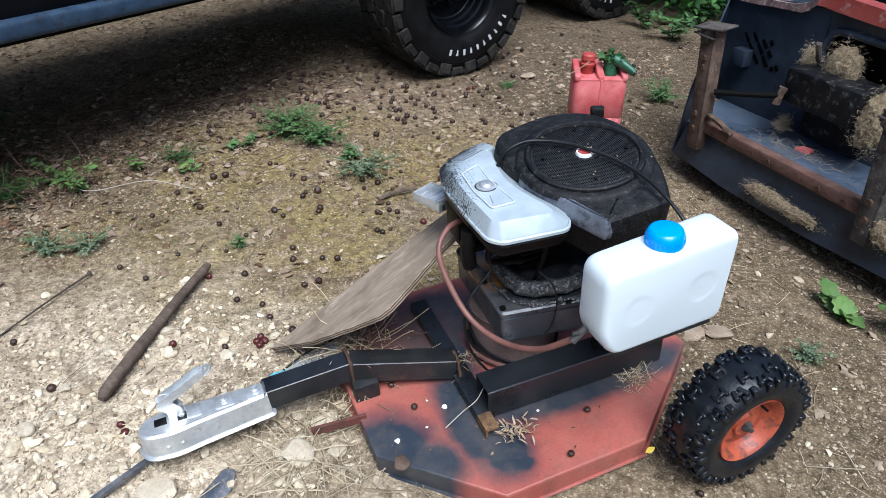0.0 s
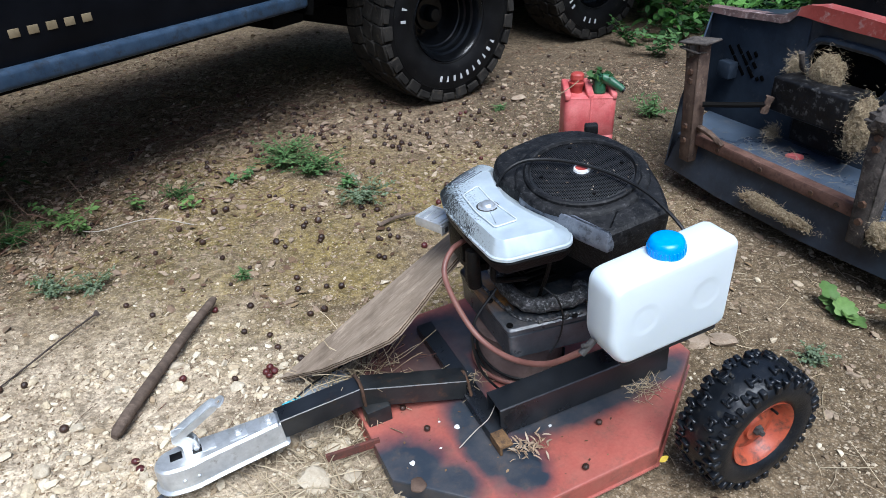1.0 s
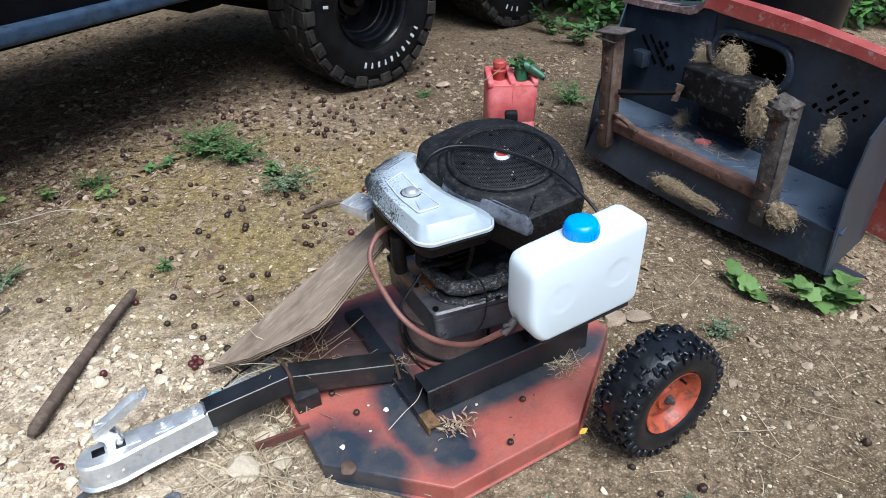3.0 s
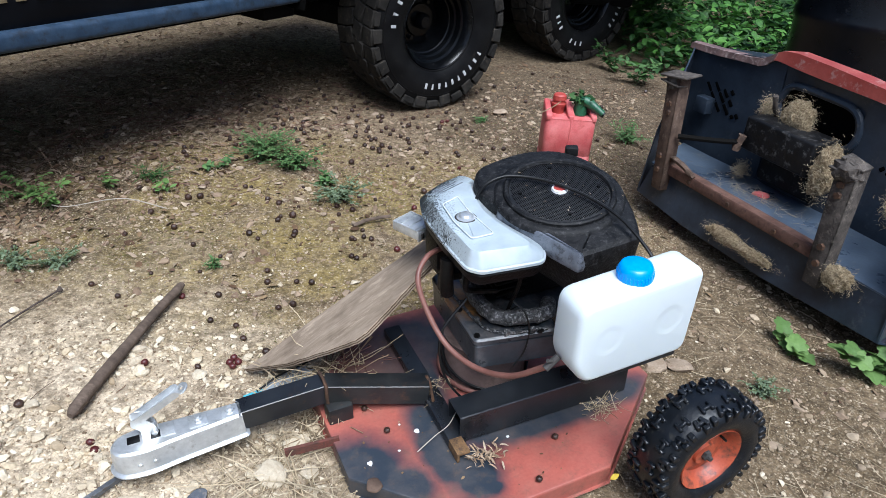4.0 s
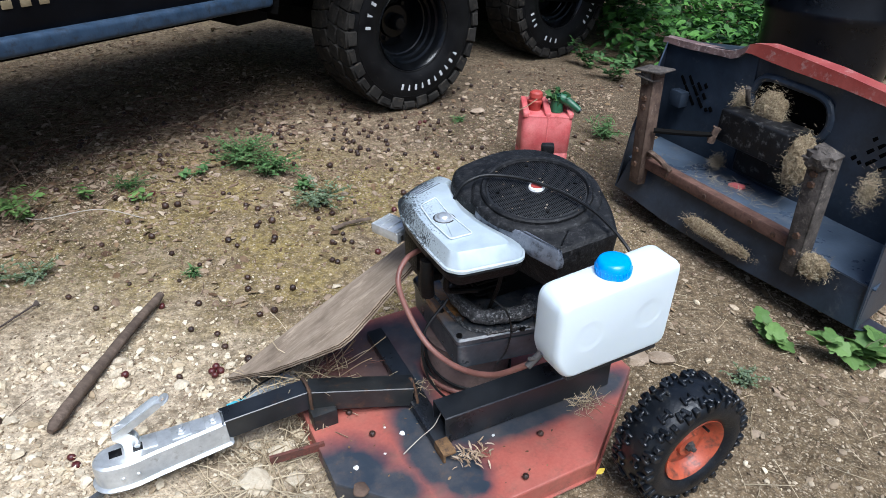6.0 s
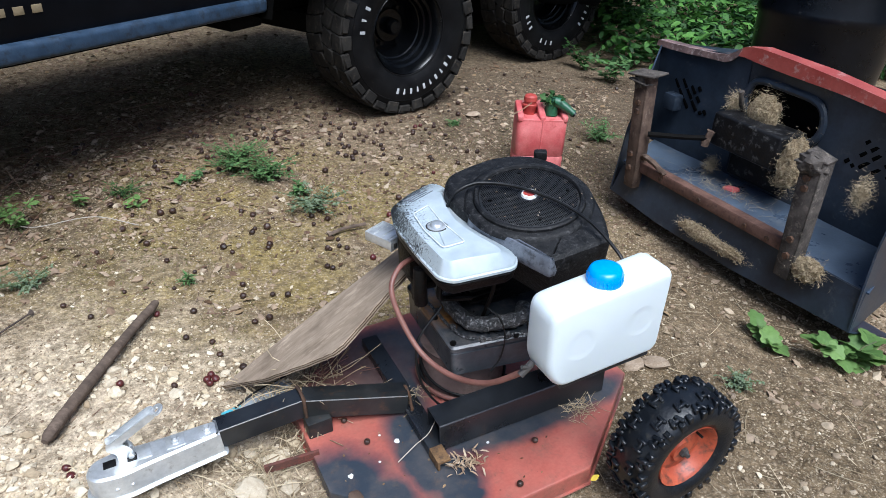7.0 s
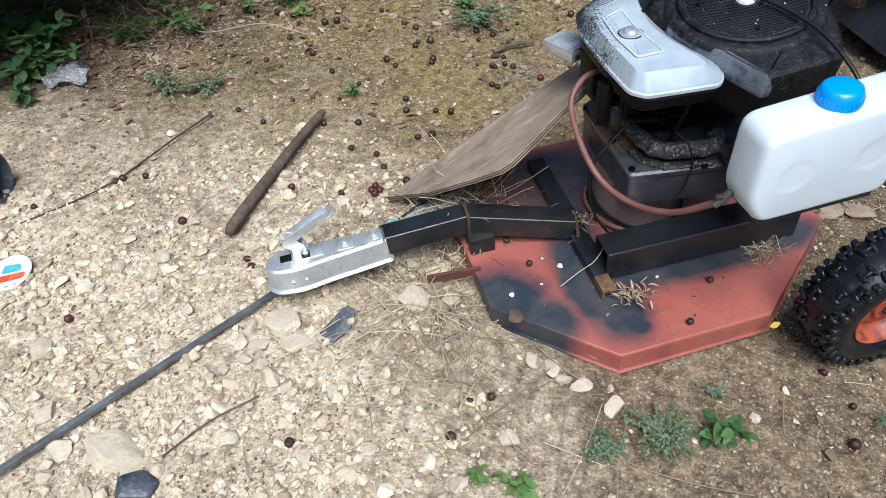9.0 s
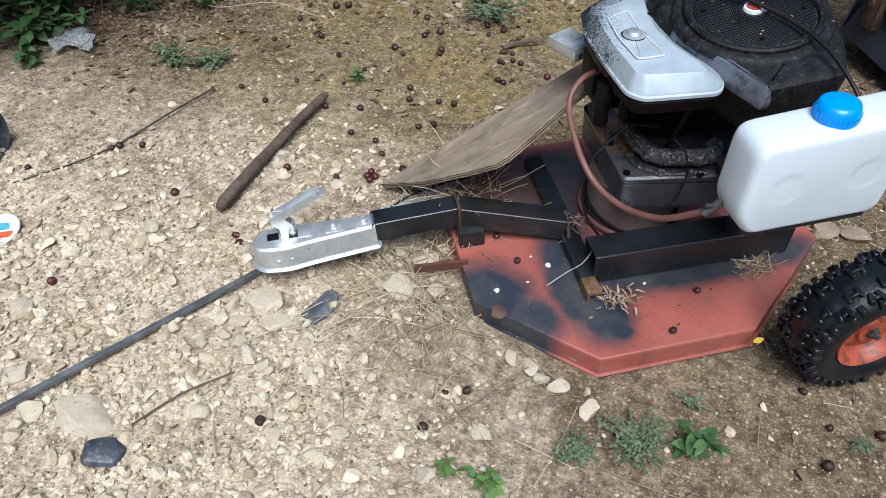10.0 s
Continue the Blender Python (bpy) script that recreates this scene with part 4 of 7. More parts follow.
# ball coupler
def build_coupler():
    outline = rounded([(-0.826, 0.040), (-0.806, 0.006), (-0.75, -0.003), (-0.69, 0.006), (-0.54, 0.021), (-0.54, 0.077), (-0.69, 0.081), (-0.75, 0.087), (-0.806, 0.078)], [0.03, 0.03, 0.02, 0.02, 0.002, 0.002, 0.02, 0.02, 0.03], 4)
    bm = prism(outline, [(0.022, -0.007), (0.025, -0.0075), (0.0275, -0.004), (0.029, 0.0), (0.072, 0.0025), (0.079, 0.0045), (0.0825, 0.010)])
    slope = pose(-0.54, 0.014, 0.055) @ pose(0, 0, 0, 0, -0.5, 0) @ pose(0.54, 0, -0.043)
    bmesh.ops.transform(bm, matrix=slope, verts=bm.verts[:])
    body = part("coupler", bm, ZINC, mower, "galvanised pressed steel ball coupler", 30)
    plate = bmesh.new()
    for x0, x1 in ((-0.715, -0.685), (-0.655, -0.615), (-0.585, -0.548)):
        box(x0, x1, 0.030, 0.067, 0.082, 0.0845, 0.001, plate, slope)
    part("embossing", plate, ZINC, body)
    for bx in (-0.635, -0.566):
        b = lathe([(0, 0.013), (0.006, 0.013), (0.006, 0.007), (0.0105, 0.006), (0.0105, 0.0)], 6, m=slope @ pose(bx, 0.048, 0.0838))
        part("bolt", b, ZINC, body)
    for bx in (-0.765, -0.735):
        part("rivet", lathe([(0, 0.004), (0.004, 0.0035), (0.006, 0.0)], 12, m=slope @ pose(bx, 0.0015, 0.048, 90)), ZINC, body)
    slot = bmesh.new()
    box(-0.735, -0.700, 0.034, 0.056, 0.081, 0.0836, 0.001, slot, slope)
    box(-0.783, -0.757, 0.036, 0.058, 0.081, 0.0836, 0.001, slot, slope)
    part("slot", slot, CABLE, body)
    lev = bmesh.new()
    post = rounded([(-0.752, 0.076), (-0.716, 0.076), (-0.722, 0.106), (-0.742, 0.132), (-0.766, 0.134), (-0.768, 0.116), (-0.752, 0.10)], 0.006, 3)
    prism(post, [(-0.0125, 0), (-0.0100, 0)], lev, pose(0, 0.06, 0, 90))
    prism(post, [(0.0100, 0), (0.0125, 0)], lev, pose(0, 0.06, 0, 90))
    arm = pose(-0.708, 0.06, 0.150, 0, -29, 0)
    box(-0.066, 0.052, -0.0125, 0.0125, -0.007, -0.0045, 0.001, lev, arm)
    for side_ in (-0.0138, 0.0116):
        prism(rounded([(-0.068, -0.008), (0.050, -0.008), (0.056, 0.0), (0.048, 0.008), (-0.052, 0.010)], 0.004, 3), [(0, 0), (0.0022, 0)], lev, arm @ pose(0, side_ + 0.0022, 0, 90))
    lathe([(0.006, -0.0025), (0.0145, -0.0025), (0.0155, 0.0), (0.0145, 0.0025), (0.006, 0.0025)], 24, lev, arm @ pose(0.060, 0, -0.005), True)
    bmesh.ops.transform(lev, matrix=pose(0, 0.014, 0.012), verts=lev.verts[:])
    lever = part("lever", lev, ZINC, body, "raised galvanised latch lever")
    part("pivot_pin", lathe([(0, 0.02), (0.006, 0.02), (0.006, -0.02), (0, -0.02)], 12, m=pose(-0.725, 0.074, 0.100, 90)), ZINC, lever)


build_coupler()


# engine
# the blower housing leans a little towards the drawbar side
TOP = pose(0.215, -0.013, 0.53, 0, 0, -37.85) @ pose(0, 0, 0, 9, 0, 0)
def build_engine():
    drum = part("drum", lathe([(0.02, 0.0), (0.115, 0.0), (0.108, 0.012), (0.104, 0.12), (0.112, 0.13), (0.02, 0.135)], 40, m=pose(0.085, 0.055, 0)), DRUM, mower, "dull red engine mounting drum")
    belt = bmesh.new()
    for rr, zz, a0, a1 in ((0.112, 0.045, 150, 345), (0.117, 0.025, 160, 340)):
        pts = [(0.085 + rr * math.cos(radians(a)), 0.055 + rr * math.sin(radians(a)), zz + 0.03 * math.cos(radians(a - 100))) for a in range(a0, a1, 15)]
        sweep(pts, 0.004, 7, 2, belt)
    part("coiled_cable", belt, CABLE, drum)
    loop = [(0.085 + 0.121 * math.cos(radians(a)), 0.055 + 0.121 * math.sin(radians(a)), 0.012 + 0.010 * math.cos(radians(a - 165))) for a in range(140, 331, 15)]
    part("hose_loop", sweep(loop, 0.0058, 8, 2), HOSE, drum, "pinkish rubber hose laid round the drum")
    sump_out = rounded([(-0.016, -0.075), (0.30, -0.135), (0.36, 0.0), (0.26, 0.24), (0.06, 0.24), (0.0, 0.205)], 0.010, 4)
    sump = part("sump", prism(sump_out, [(0.125, 0.010), (0.132, 0.002), (0.196, 0.0), (0.202, 0.004), (0.204, -0.003), (0.214, -0.003), (0.218, 0.003)]), SUMP, mower, "greasy black sump with rust stains", 30)
    for a in ((-0.006, -0.062), (0.14, -0.105), (0.26, -0.115), (0.0, 0.045), (0.006, 0.125)):
        part("bolt", bolt(pose(a[0], a[1], 0.221)), IRON, sump)
    blk = bmesh.new()
    box(0.12, 0.36, 0.02, 0.20, 0.225, 0.40, 0.012, blk)
    block = part("cylinder_block", blk, IRON, mower, "black finned cylinder block")
    for k in range(7):
        part("cooling_fin", box(0.075, 0.16, 0.0, 0.17, 0.262 + k * 0.017, 0.268 + k * 0.017, 0.002), IRON, block)
    pipe = part("exhaust_pipe", sweep([(0.052, 0.15, 0.285), (0.048, 0.095, 0.252), (0.045, 0.045, 0.243), (0.045, 0.000, 0.243), (0.053, -0.036, 0.243), (0.078, -0.058, 0.243), (0.118, -0.069, 0.243), (0.152, -0.077, 0.243), (0.180, -0.070, 0.243), (0.20, -0.04, 0.243)], lambda t: 0.0185 + 0.0012 * math.sin(t * 60), 16, 7, wobble=0.05), FOIL, mower, "foil-wrapped bent exhaust pipe")
    lip = bmesh.new()
    sweep([(0.012, 0.115, 0.222), (0.014, 0.060, 0.222), (0.016, 0.0, 0.222), (0.026, -0.050, 0.222), (0.060, -0.083, 0.222), (0.110, -0.096, 0.222), (0.160, -0.106, 0.222)], 0.004, 7, 4, lip, wobble=0.4)
    for q in ((0.014, 0.062), (0.019, -0.012), (0.060, -0.084), (0.120, -0.099)):
        box(q[0] - 0.007, q[0] + 0.007, q[1] - 0.006, q[1] + 0.006, 0.218, 0.231, 0.002, lip)
    part("gasket_lip", lip, FOIL, sump, "sooty gasket lip with clips")
    wire = bmesh.new()
    for k in (0.8,):
        c = Vector((0.035 + 0.11 * k * k, 0.05 - 0.15 * k + 0.02 * k * k, 0.241))
        sweep([c + Vector((0, 0.004, -0.026)), c + Vector((0.01, -0.026, 0)), c + Vector((0.004, 0.0, 0.026)), c + Vector((-0.01, 0.026, 0))], 0.002, 6, 4, wire)
    part("wire_tie", wire, CABLE, pipe)
    clutter = bmesh.new()
    box(-0.085, -0.035, 0.03, 0.10, 0.318, 0.338, 0.004, clutter, pose(0, 0, 0, 0, 6, 0))
    box(-0.060, -0.02, 0.05, 0.12, 0.345, 0.43, 0.008, clutter)
    box(-0.068, -0.045, -0.01, 0.03, 0.315, 0.36, 0.004, clutter, pose(0, 0, 0, 0, 0, 4))
    sweep([(-0.07, -0.03, 0.34), (-0.075, -0.035, 0.38), (-0.07, -0.03, 0.43)], 0.016, 12, 3, clutter)
    sweep([(-0.03, -0.06, 0.43), (-0.035, -0.05, 0.36), (0.0, -0.02, 0.32), (0.06, -0.03, 0.31)], 0.007, 8, 4, clutter)
    sweep([(0.09, -0.08, 0.43), (0.10, -0.06, 0.34), (0.09, -0.03, 0.24)], 0.005, 8, 4, clutter)
    part("carburettor", clutter, IRON, mower, "grimy black carburettor and linkage")
    turn = pose(-0.052, 0.200, -0.004, 0, 0, 24) @ pose(0.081, -0.157, 0)
    plate = bmesh.new()
    box(-0.114, -0.048, 0.115, 0.20, 0.398, 0.402, 0.0015, plate, turn)
    box(-0.114, -0.110, 0.115, 0.20, 0.380, 0.401, 0.0015, plate, turn)
    box(-0.114, -0.048, 0.113, 0.117, 0.376, 0.401, 0.0015, plate, turn)
    guard = part("muffler_guard", plate, ZINC, mower, "small galvanised muffler guard")
    for j in range(3):
        part("guard_rib", box(-0.106, -0.056, 0.127 + j * 0.024, 0.133 + j * 0.024, 0.401, 0.4045, 0.0012, None, turn), ZINC, guard)
        part("guard_slot", box(-0.104 + j * 0.018, -0.094 + j * 0.018, 0.1118, 0.1132, 0.381, 0.394, 0.0003, None, turn), HEAD, guard)
    part("guard_rim", sweep([turn @ Vector(q) for q in ((-0.112, 0.117, 0.403), (-0.050, 0.117, 0.403), (-0.050, 0.198, 0.403), (-0.112, 0.198, 0.403), (-0.112, 0.117, 0.403))], 0.0025, 6, 1), ZINC, guard)
    # air cleaner: black base and scuffed silver cover
    foot = [(-0.074, 0.0), (-0.066, 0.110), (-0.040, 0.190), (0.030, 0.236), (0.104, 0.262), (0.122, 0.225), (0.097, 0.120), (0.084, 0.055), (0.092, -0.010), (0.108, -0.090), (0.108, -0.135), (0.085, -0.166), (-0.052, -0.150), (-0.073, -0.125)]
    crown = [(-0.059, 0.0), (-0.051, 0.085), (-0.038, 0.118), (0.010, 0.142), (0.066, 0.166), (0.074, 0.150), (0.055, 0.090), (0.042, 0.020), (0.047, -0.040), (0.066, -0.120), (0.066, -0.140), (0.056, -0.1455), (-0.047, -0.129), (-0.059, -0.113)]
    radii = [0.04, 0.02, 0.02, 0.02, 0.016, 0.016, 0.04, 0.04, 0.05, 0.02, 0.02, 0.016, 0.012, 0.012]
    low = rounded(foot, radii, 4)
    part("air_cleaner_base", prism(low, [(0.416, 0.030), (0.420, 0.016), (0.436, 0.003), (0.452, 0.0), (0.457, 0.004)]), IRON, mower, "black air cleaner base", 30)
    top = rounded(crown, [r * 0.5 for r in radii], 4)
    skin = bmesh.new()
    rings = []
    for z, out, f in ((0.458, -0.002, 0), (0.459, 0.003, 0), (0.465, 0.003, 0), (0.467, -0.001, 0), (0.472, -0.002, 0.03), (0.494, 0, 0.90), (0.4975, 0, 0.99), (0.4985, 0, 1.03)):
        ring = []
        for k, (p, q) in enumerate(zip(low, top)):
            d = (low[(k + 1) % len(low)] - low[k - 1]).normalized()
            ring.append(skin.verts.new((p.x + (q.x - p.x) * f - d.y * out, p.y + (q.y - p.y) * f + d.x * out, z)))
        rings.append(ring)
    for a, b in zip(rings, rings[1:]):
        for k in range(len(a)):
            skin.faces.new((a[k], a[(k + 1) % len(a)], b[(k + 1) % len(a)], b[k]))
    skin.faces.new(rings[0][::-1])
    skin.faces.new(rings[-1])
    cover = part("air_cleaner_cover", skin, ALU, mower, "scuffed silver air cleaner cover", 22)
    # raised panel with a bright rim, a stepped label plate and the cover nut
    ins = rounded([(-0.033, 0.080), (0.016, 0.102), (0.008, 0.025), (0.013, -0.080), (-0.040, -0.080), (-0.043, 0.0)], 0.008, 3)
    part("raised_panel", prism(ins, [(0.4975, 0.0), (0.5008, 0.0012), (0.5020, 0.004), (0.5008, 0.0075), (0.5006, 0.009)]), ALU, cover, "", 25)
    # white line along the rim paints in its lit edge
    line = [Vector((q.x, q.y, 0.5022)) for q in ins]
    part("panel_rim", sweep(line + line[:1], 0.0015, 6, 1), RIM_GLINT, cover, "raised rim of the panel, its lit edge put in as white")
    plate_m = pose(0.026, 0.172, 0.4865, 0, 0, 23) @ pose(0, 0, 0, -15, 0, 0)
    part("label_plate", box(-0.060, 0.060, -0.027, 0.024, -0.010, 0.006, 0.003, m=plate_m), ALU, cover, "stepped plate with worn lettering")
    for k in range(4):
        part("letter_bar", box(-0.044, 0.030 - 0.012 * (k % 2), -0.0022, 0.0022, 0.0055, 0.0066, 0.0004, m=plate_m @ pose(0.004, -0.016 + 0.011 * k, 0)), GREY_EDGE, cover)
    part("knob_recess", lathe([(0.0, 0.5013), (0.024, 0.5013), (0.0255, 0.4995)], 28, m=pose(-0.010, 0.008, 0)), HEAD, cover, "dark ring round the cover nut")
    part("cover_knob", lathe([(0, 0.511), (0.010, 0.5105), (0.014, 0.508), (0.016, 0.504), (0.021, 0.5025), (0.022, 0.499)], 16, m=pose(-0.010, 0.008, 0)), ZINC, cover, "bright domed cover nut")
    # blower housing
    hb = [(-0.205, 0.082), (-0.165, 0.124), (-0.108, 0.174), (-0.022, 0.200), (0.066, 0.167), (0.135, 0.082), (0.173, -0.026), (0.186, -0.112), (0.067, -0.199), (-0.100, -0.086), (-0.165, -0.040), (-0.205, 0.013)]
    ho = rounded(hb, [0.03, 0.04, 0.05, 0.06, 0.06, 0.06, 0.05, 0.02, 0.010, 0.02, 0.03, 0.03], 5)
    housing = part("blower_housing", prism(ho, [(-0.150, 0.020), (-0.115, 0.006), (-0.060, 0.002), (-0.034, 0.0), (-0.020, 0.003), (-0.014, 0.010), (-0.012, 0.018)], m=TOP), CAST, mower, "dirty black blower housing", 26)
    edge = prism(rounded([(-0.134, -0.066), (-0.100, -0.070), (0.066, -0.184), (0.078, -0.200), (0.062, -0.212), (-0.060, -0.138), (-0.128, -0.090)], [0.008, 0.02, 0.006, 0.006, 0.006, 0.05, 0.01], 3), [(-0.052, 0.002), (-0.040, 0.0), (-0.014, 0.006), (-0.0085, 0.010)], m=TOP)
    part("worn_edge", edge, GREY_EDGE, housing, "worn grey edge of the housing", 25)
    step = lathe([(0.150, -0.016), (0.146, -0.008), (0.139, -0.004), (0.128, -0.0035)], 64, m=TOP)
    lathe([(0.128, -0.010), (0.127, 0.002), (0.123, 0.005), (0.117, 0.004), (0.114, -0.002)], 64, step, TOP)
    part("screen_ring", step, CAST, housing)
    scr = part("flywheel_screen", lathe([(0, 0.0035), (0.05, 0.003), (0.104, 0.0005), (0.115, -0.004)], 56, m=TOP), SCREEN, housing, "black perforated flywheel screen")
    holes_v, holes_f = [], []
    step = 0.0052
    for i in range(-24, 25):
        for k in range(-28, 29):
            px, py = (i + 0.5 * (k % 2)) * step, k * step * 0.866
            rr_ = math.hypot(px, py)
            if 0.024 < rr_ < 0.110:
                z_ = 0.0035 - 0.0028 * max(0.0, (rr_ - 0.04) / 0.064) + 0.0005
                b_ = len(holes_v)
                holes_v += [TOP @ Vector((px + 0.0019 * math.cos(a * math.pi / 3), py + 0.0019 * math.sin(a * math.pi / 3), z_)) for a in range(6)]
                holes_f.append(tuple(range(b_, b_ + 6)))
    dots = new("screen_hole", mesh_from("screen_hole", holes_v, holes_f, HOLE))
    dots.parent = scr
    dots["kind"] = "stuff"
    part("badge", lathe([(0, 0.0085), (0.017, 0.008), (0.019, 0.003)], 28, m=TOP), PRINT_WHITE, scr, "white and red round badge")
    part("badge_print", lathe([(0, 0.0098), (0.0135, 0.0095), (0.014, 0.008)], 20, m=TOP @ Matrix.Diagonal((1, 0.8, 1, 1))), RED_CAP, scr, "red badge centre")
    for a in (20, 110, 200, 290):
        part("screw", bolt(TOP @ pose(0.090 * math.cos(radians(a)), 0.090 * math.sin(radians(a)), 0.0035), 0.005, 0.004), IRON, scr)
    part("top_latch", box(-0.016, 0.016, -0.010, 0.010, -0.03, -0.002, 0.005, m=TOP @ pose(0.012, 0.196, 0, 0, 0, 8)), CAST, housing)
    part("cable", sweep([TOP @ Vector(q) for q in ((-0.186, -0.028, -0.03), (-0.176, -0.022, -0.006), (-0.158, -0.010, 0.009), (-0.128, 0.008, 0.016), (-0.090, 0.016, 0.016), (-0.044, 0.013, 0.016), (0.009, -0.004, 0.016), (0.073, -0.036, 0.014), (0.134, -0.085, 0.010), (0.184, -0.142, -0.004), (0.216, -0.182, -0.030), (0.225, -0.20, -0.09))], 0.0038, 8, 6), CABLE, mower, "black cable draped over the screen")
    part("fuel_hose", sweep([(-0.045, 0.055, 0.405), (-0.095, 0.03, 0.404), (-0.128, 0.0, 0.375), (-0.124, -0.04, 0.315), (-0.103, -0.10, 0.255), (-0.072, -0.18, 0.243), (-0.040, -0.27, 0.282), (-0.005, -0.345, 0.357)], 0.0064, 10, 8), HOSE, mower, "pinkish brown rubber fuel hose")
    part("thin_wire", sweep([(0.08, -0.07, 0.30), (0.10, -0.095, 0.275), (0.112, -0.10, 0.223), (0.10, -0.105, 0.17), (0.07, -0.11, 0.14)], 0.0022, 6, 6), CABLE, mower)
    part("thin_wire", sweep([(-0.02, -0.03, 0.31), (-0.09, -0.045, 0.24), (-0.09, -0.07, 0.13), (-0.03, -0.1, 0.05), (0.06, -0.085, 0.04)], 0.0032, 6, 6), CABLE, mower)


build_engine()


# fuel tank held at the side of the engine
def build_tank():
    out = rounded([(0.012, 0.380), (0.042, 0.335), (0.283, 0.339), (0.292, 0.538), (0.014, 0.520)], [0.03, 0.02, 0.03, 0.03, 0.03], 5)
    back = -0.315
    own = prism(out, [(-0.0425, 0.013), (-0.041, 0.008), (-0.036, 0.003), (-0.028, 0.0), (0.028, 0.0), (0.036, 0.003), (0.041, 0.008), (0.0425, 0.013)])
    bmesh.ops.transform(own, matrix=pose(0, -0.3575, 0, 90, 0, 0), verts=own.verts[:])
    tank = part("fuel_tank", own, TANK, mower, "white plastic fuel tank with blue cap", 50)
    cap_m = pose(0.155, -0.3575, 0.527, 0, -3, 0) @ Matrix.Scale(0.84, 4)
    part("tank_cap", lathe([(0, 0.036), (0.028, 0.035), (0.035, 0.031), (0.039, 0.022), (0.041, 0.0), (0.037, -0.004)], 40, m=cap_m), BLUE, tank, "bright blue screw cap")
    ribs = bmesh.new()
    for k in range(30):
        box(0.0375, 0.0412, -0.0014, 0.0014, 0.0, 0.018, 0.0006, ribs, cap_m @ pose(0, 0, 0, 0, 0, 12 * k), 1)
    part("cap_ribs", ribs, BLUE, tank)
    clamp = bmesh.new()
    sweep([(-0.012, -0.345, 0.352), (0.016, -0.345, 0.374)], 0.0075, 8, 1, clamp)
    sweep([(-0.012, -0.349, 0.375), (0.006, -0.347, 0.366)], 0.004, 6, 1, clamp)
    part("hose_fitting", clamp, HEAD, tank, "small metal hose clamp")
    br = bmesh.new()
    box(0.11, 0.27, -0.312, -0.302, 0.24, 0.44, 0.003, br)
    box(0.05, 0.27, -0.39, -0.304, 0.325, 0.3350, 0.003, br)
    box(0.17, 0.27, -0.306, -0.10, 0.236, 0.247, 0.003, br)
    part("tank_bracket", br, BLACK_PAINT, mower, "black steel tank bracket")


build_tank()


# small tractor wheel: tyre with angled lugs, orange dished rim
def build_small_wheel():
    R, W = 0.1585, 0.118
    at = pose(0.351, -0.438, 0.074) @ pose(0, 0, 0, 90, 0, 0) @ Matrix.Scale(0.965, 4)
    rim = part("wheel", lathe([(0.0, 0.030), (0.028, 0.030), (0.030, 0.022), (0.060, 0.018), (0.070, 0.026), (0.076, 0.044), (0.084, 0.050), (0.086, 0.044), (0.080, 0.030), (0.078, -0.05), (0.0, -0.05)], 40, m=at), ORANGE, mower, "small knobbly wheel with orange rim", 40)
    hw = W / 2
    prof = [(0.079, 0.030), (0.084, 0.046), (0.10, hw - 0.002), (0.122, hw), (0.137, hw - 0.007), (0.147, hw - 0.022), (0.1515, hw - 0.040), (0.153, 0.0), (0.1515, -hw + 0.040), (0.147, -hw + 0.022), (0.137, -hw + 0.007), (0.122, -hw), (0.10, -hw + 0.002), (0.084, -0.046), (0.079, -0.03)]
    tyre = part("tyre", lathe(prof, 56, m=at), RUBBER, rim, "black rubber tyre with chunky lugs", 50)
    lugs = bmesh.new()

    def lug(ang, y, ln, wd, yaw, top=R, base=0.145):
        own = bmesh.new()
        box(-ln / 2, ln / 2, -wd / 2, wd / 2, base, top, 0.0022, own, None, 1)
        bmesh.ops.transform(own, matrix=Matrix.Rotation(ang, 4, "Y") @ Matrix.Translation((0, y, 0)) @ Matrix.Translation((0, 0, 0.15)) @ Matrix.Rotation(yaw, 4, "Z") @ Matrix.Translation((0, 0, -0.15)), verts=own.verts[:])
        joined(own, lugs, at @ pose(0, 0, 0, 90, 0, 0))

    # pairs of short bars tied by a web, staggered on both sides of a bare crown, claws on the shoulders
    n = 15
    for k in range(n):
        a = 2 * math.pi * k / n
        half = math.pi / n
        for s, o in ((1, 0.0), (-1, half)):
            lug(a + o - 0.070, s * 0.020, 0.0085, 0.022, s * 0.10)
            lug(a + o + 0.070, s * 0.020, 0.0085, 0.022, s * -0.10)
            lug(a + o, s * 0.022, 0.024, 0.0075, 0.0)
            lug(a + o + half - 0.045, s * 0.0415, 0.010, 0.024, s * 0.35, R - 0.004, 0.138)
            lug(a + o + half + 0.075, s * 0.0400, 0.010, 0.021, s * -0.30, R - 0.004, 0.138)
            lug(a + o + half + 0.012, s * 0.0420, 0.016, 0.008, 0.0, R - 0.005, 0.140)
            lug(a + o + half - 0.02, s * 0.0535, 0.015, 0.013, 0.0, 0.1470, 0.126)
            lug(a + o + 0.03, s * 0.0500, 0.013, 0.016, 0.0, 0.1500, 0.130)
    part("tread", lugs, RUBBER, tyre)
    part("axle_nut", lathe([(0, 0.048), (0.006, 0.048), (0.007, 0.040), (0.012, 0.038), (0.013, 0.028)], 6, m=at), HEAD, rim, "grey axle nut")
    part("valve", lathe([(0, 0.038), (0.003, 0.038), (0.003, 0.02)], 8, m=at @ pose(0.045, 0.03, 0)), CABLE, rim)
    part("axle", sweep([(0.351, -0.47, 0.074), (0.351, -0.383, 0.074)], 0.011, 10, 1), BLACK_PAINT, mower)


build_small_wheel()


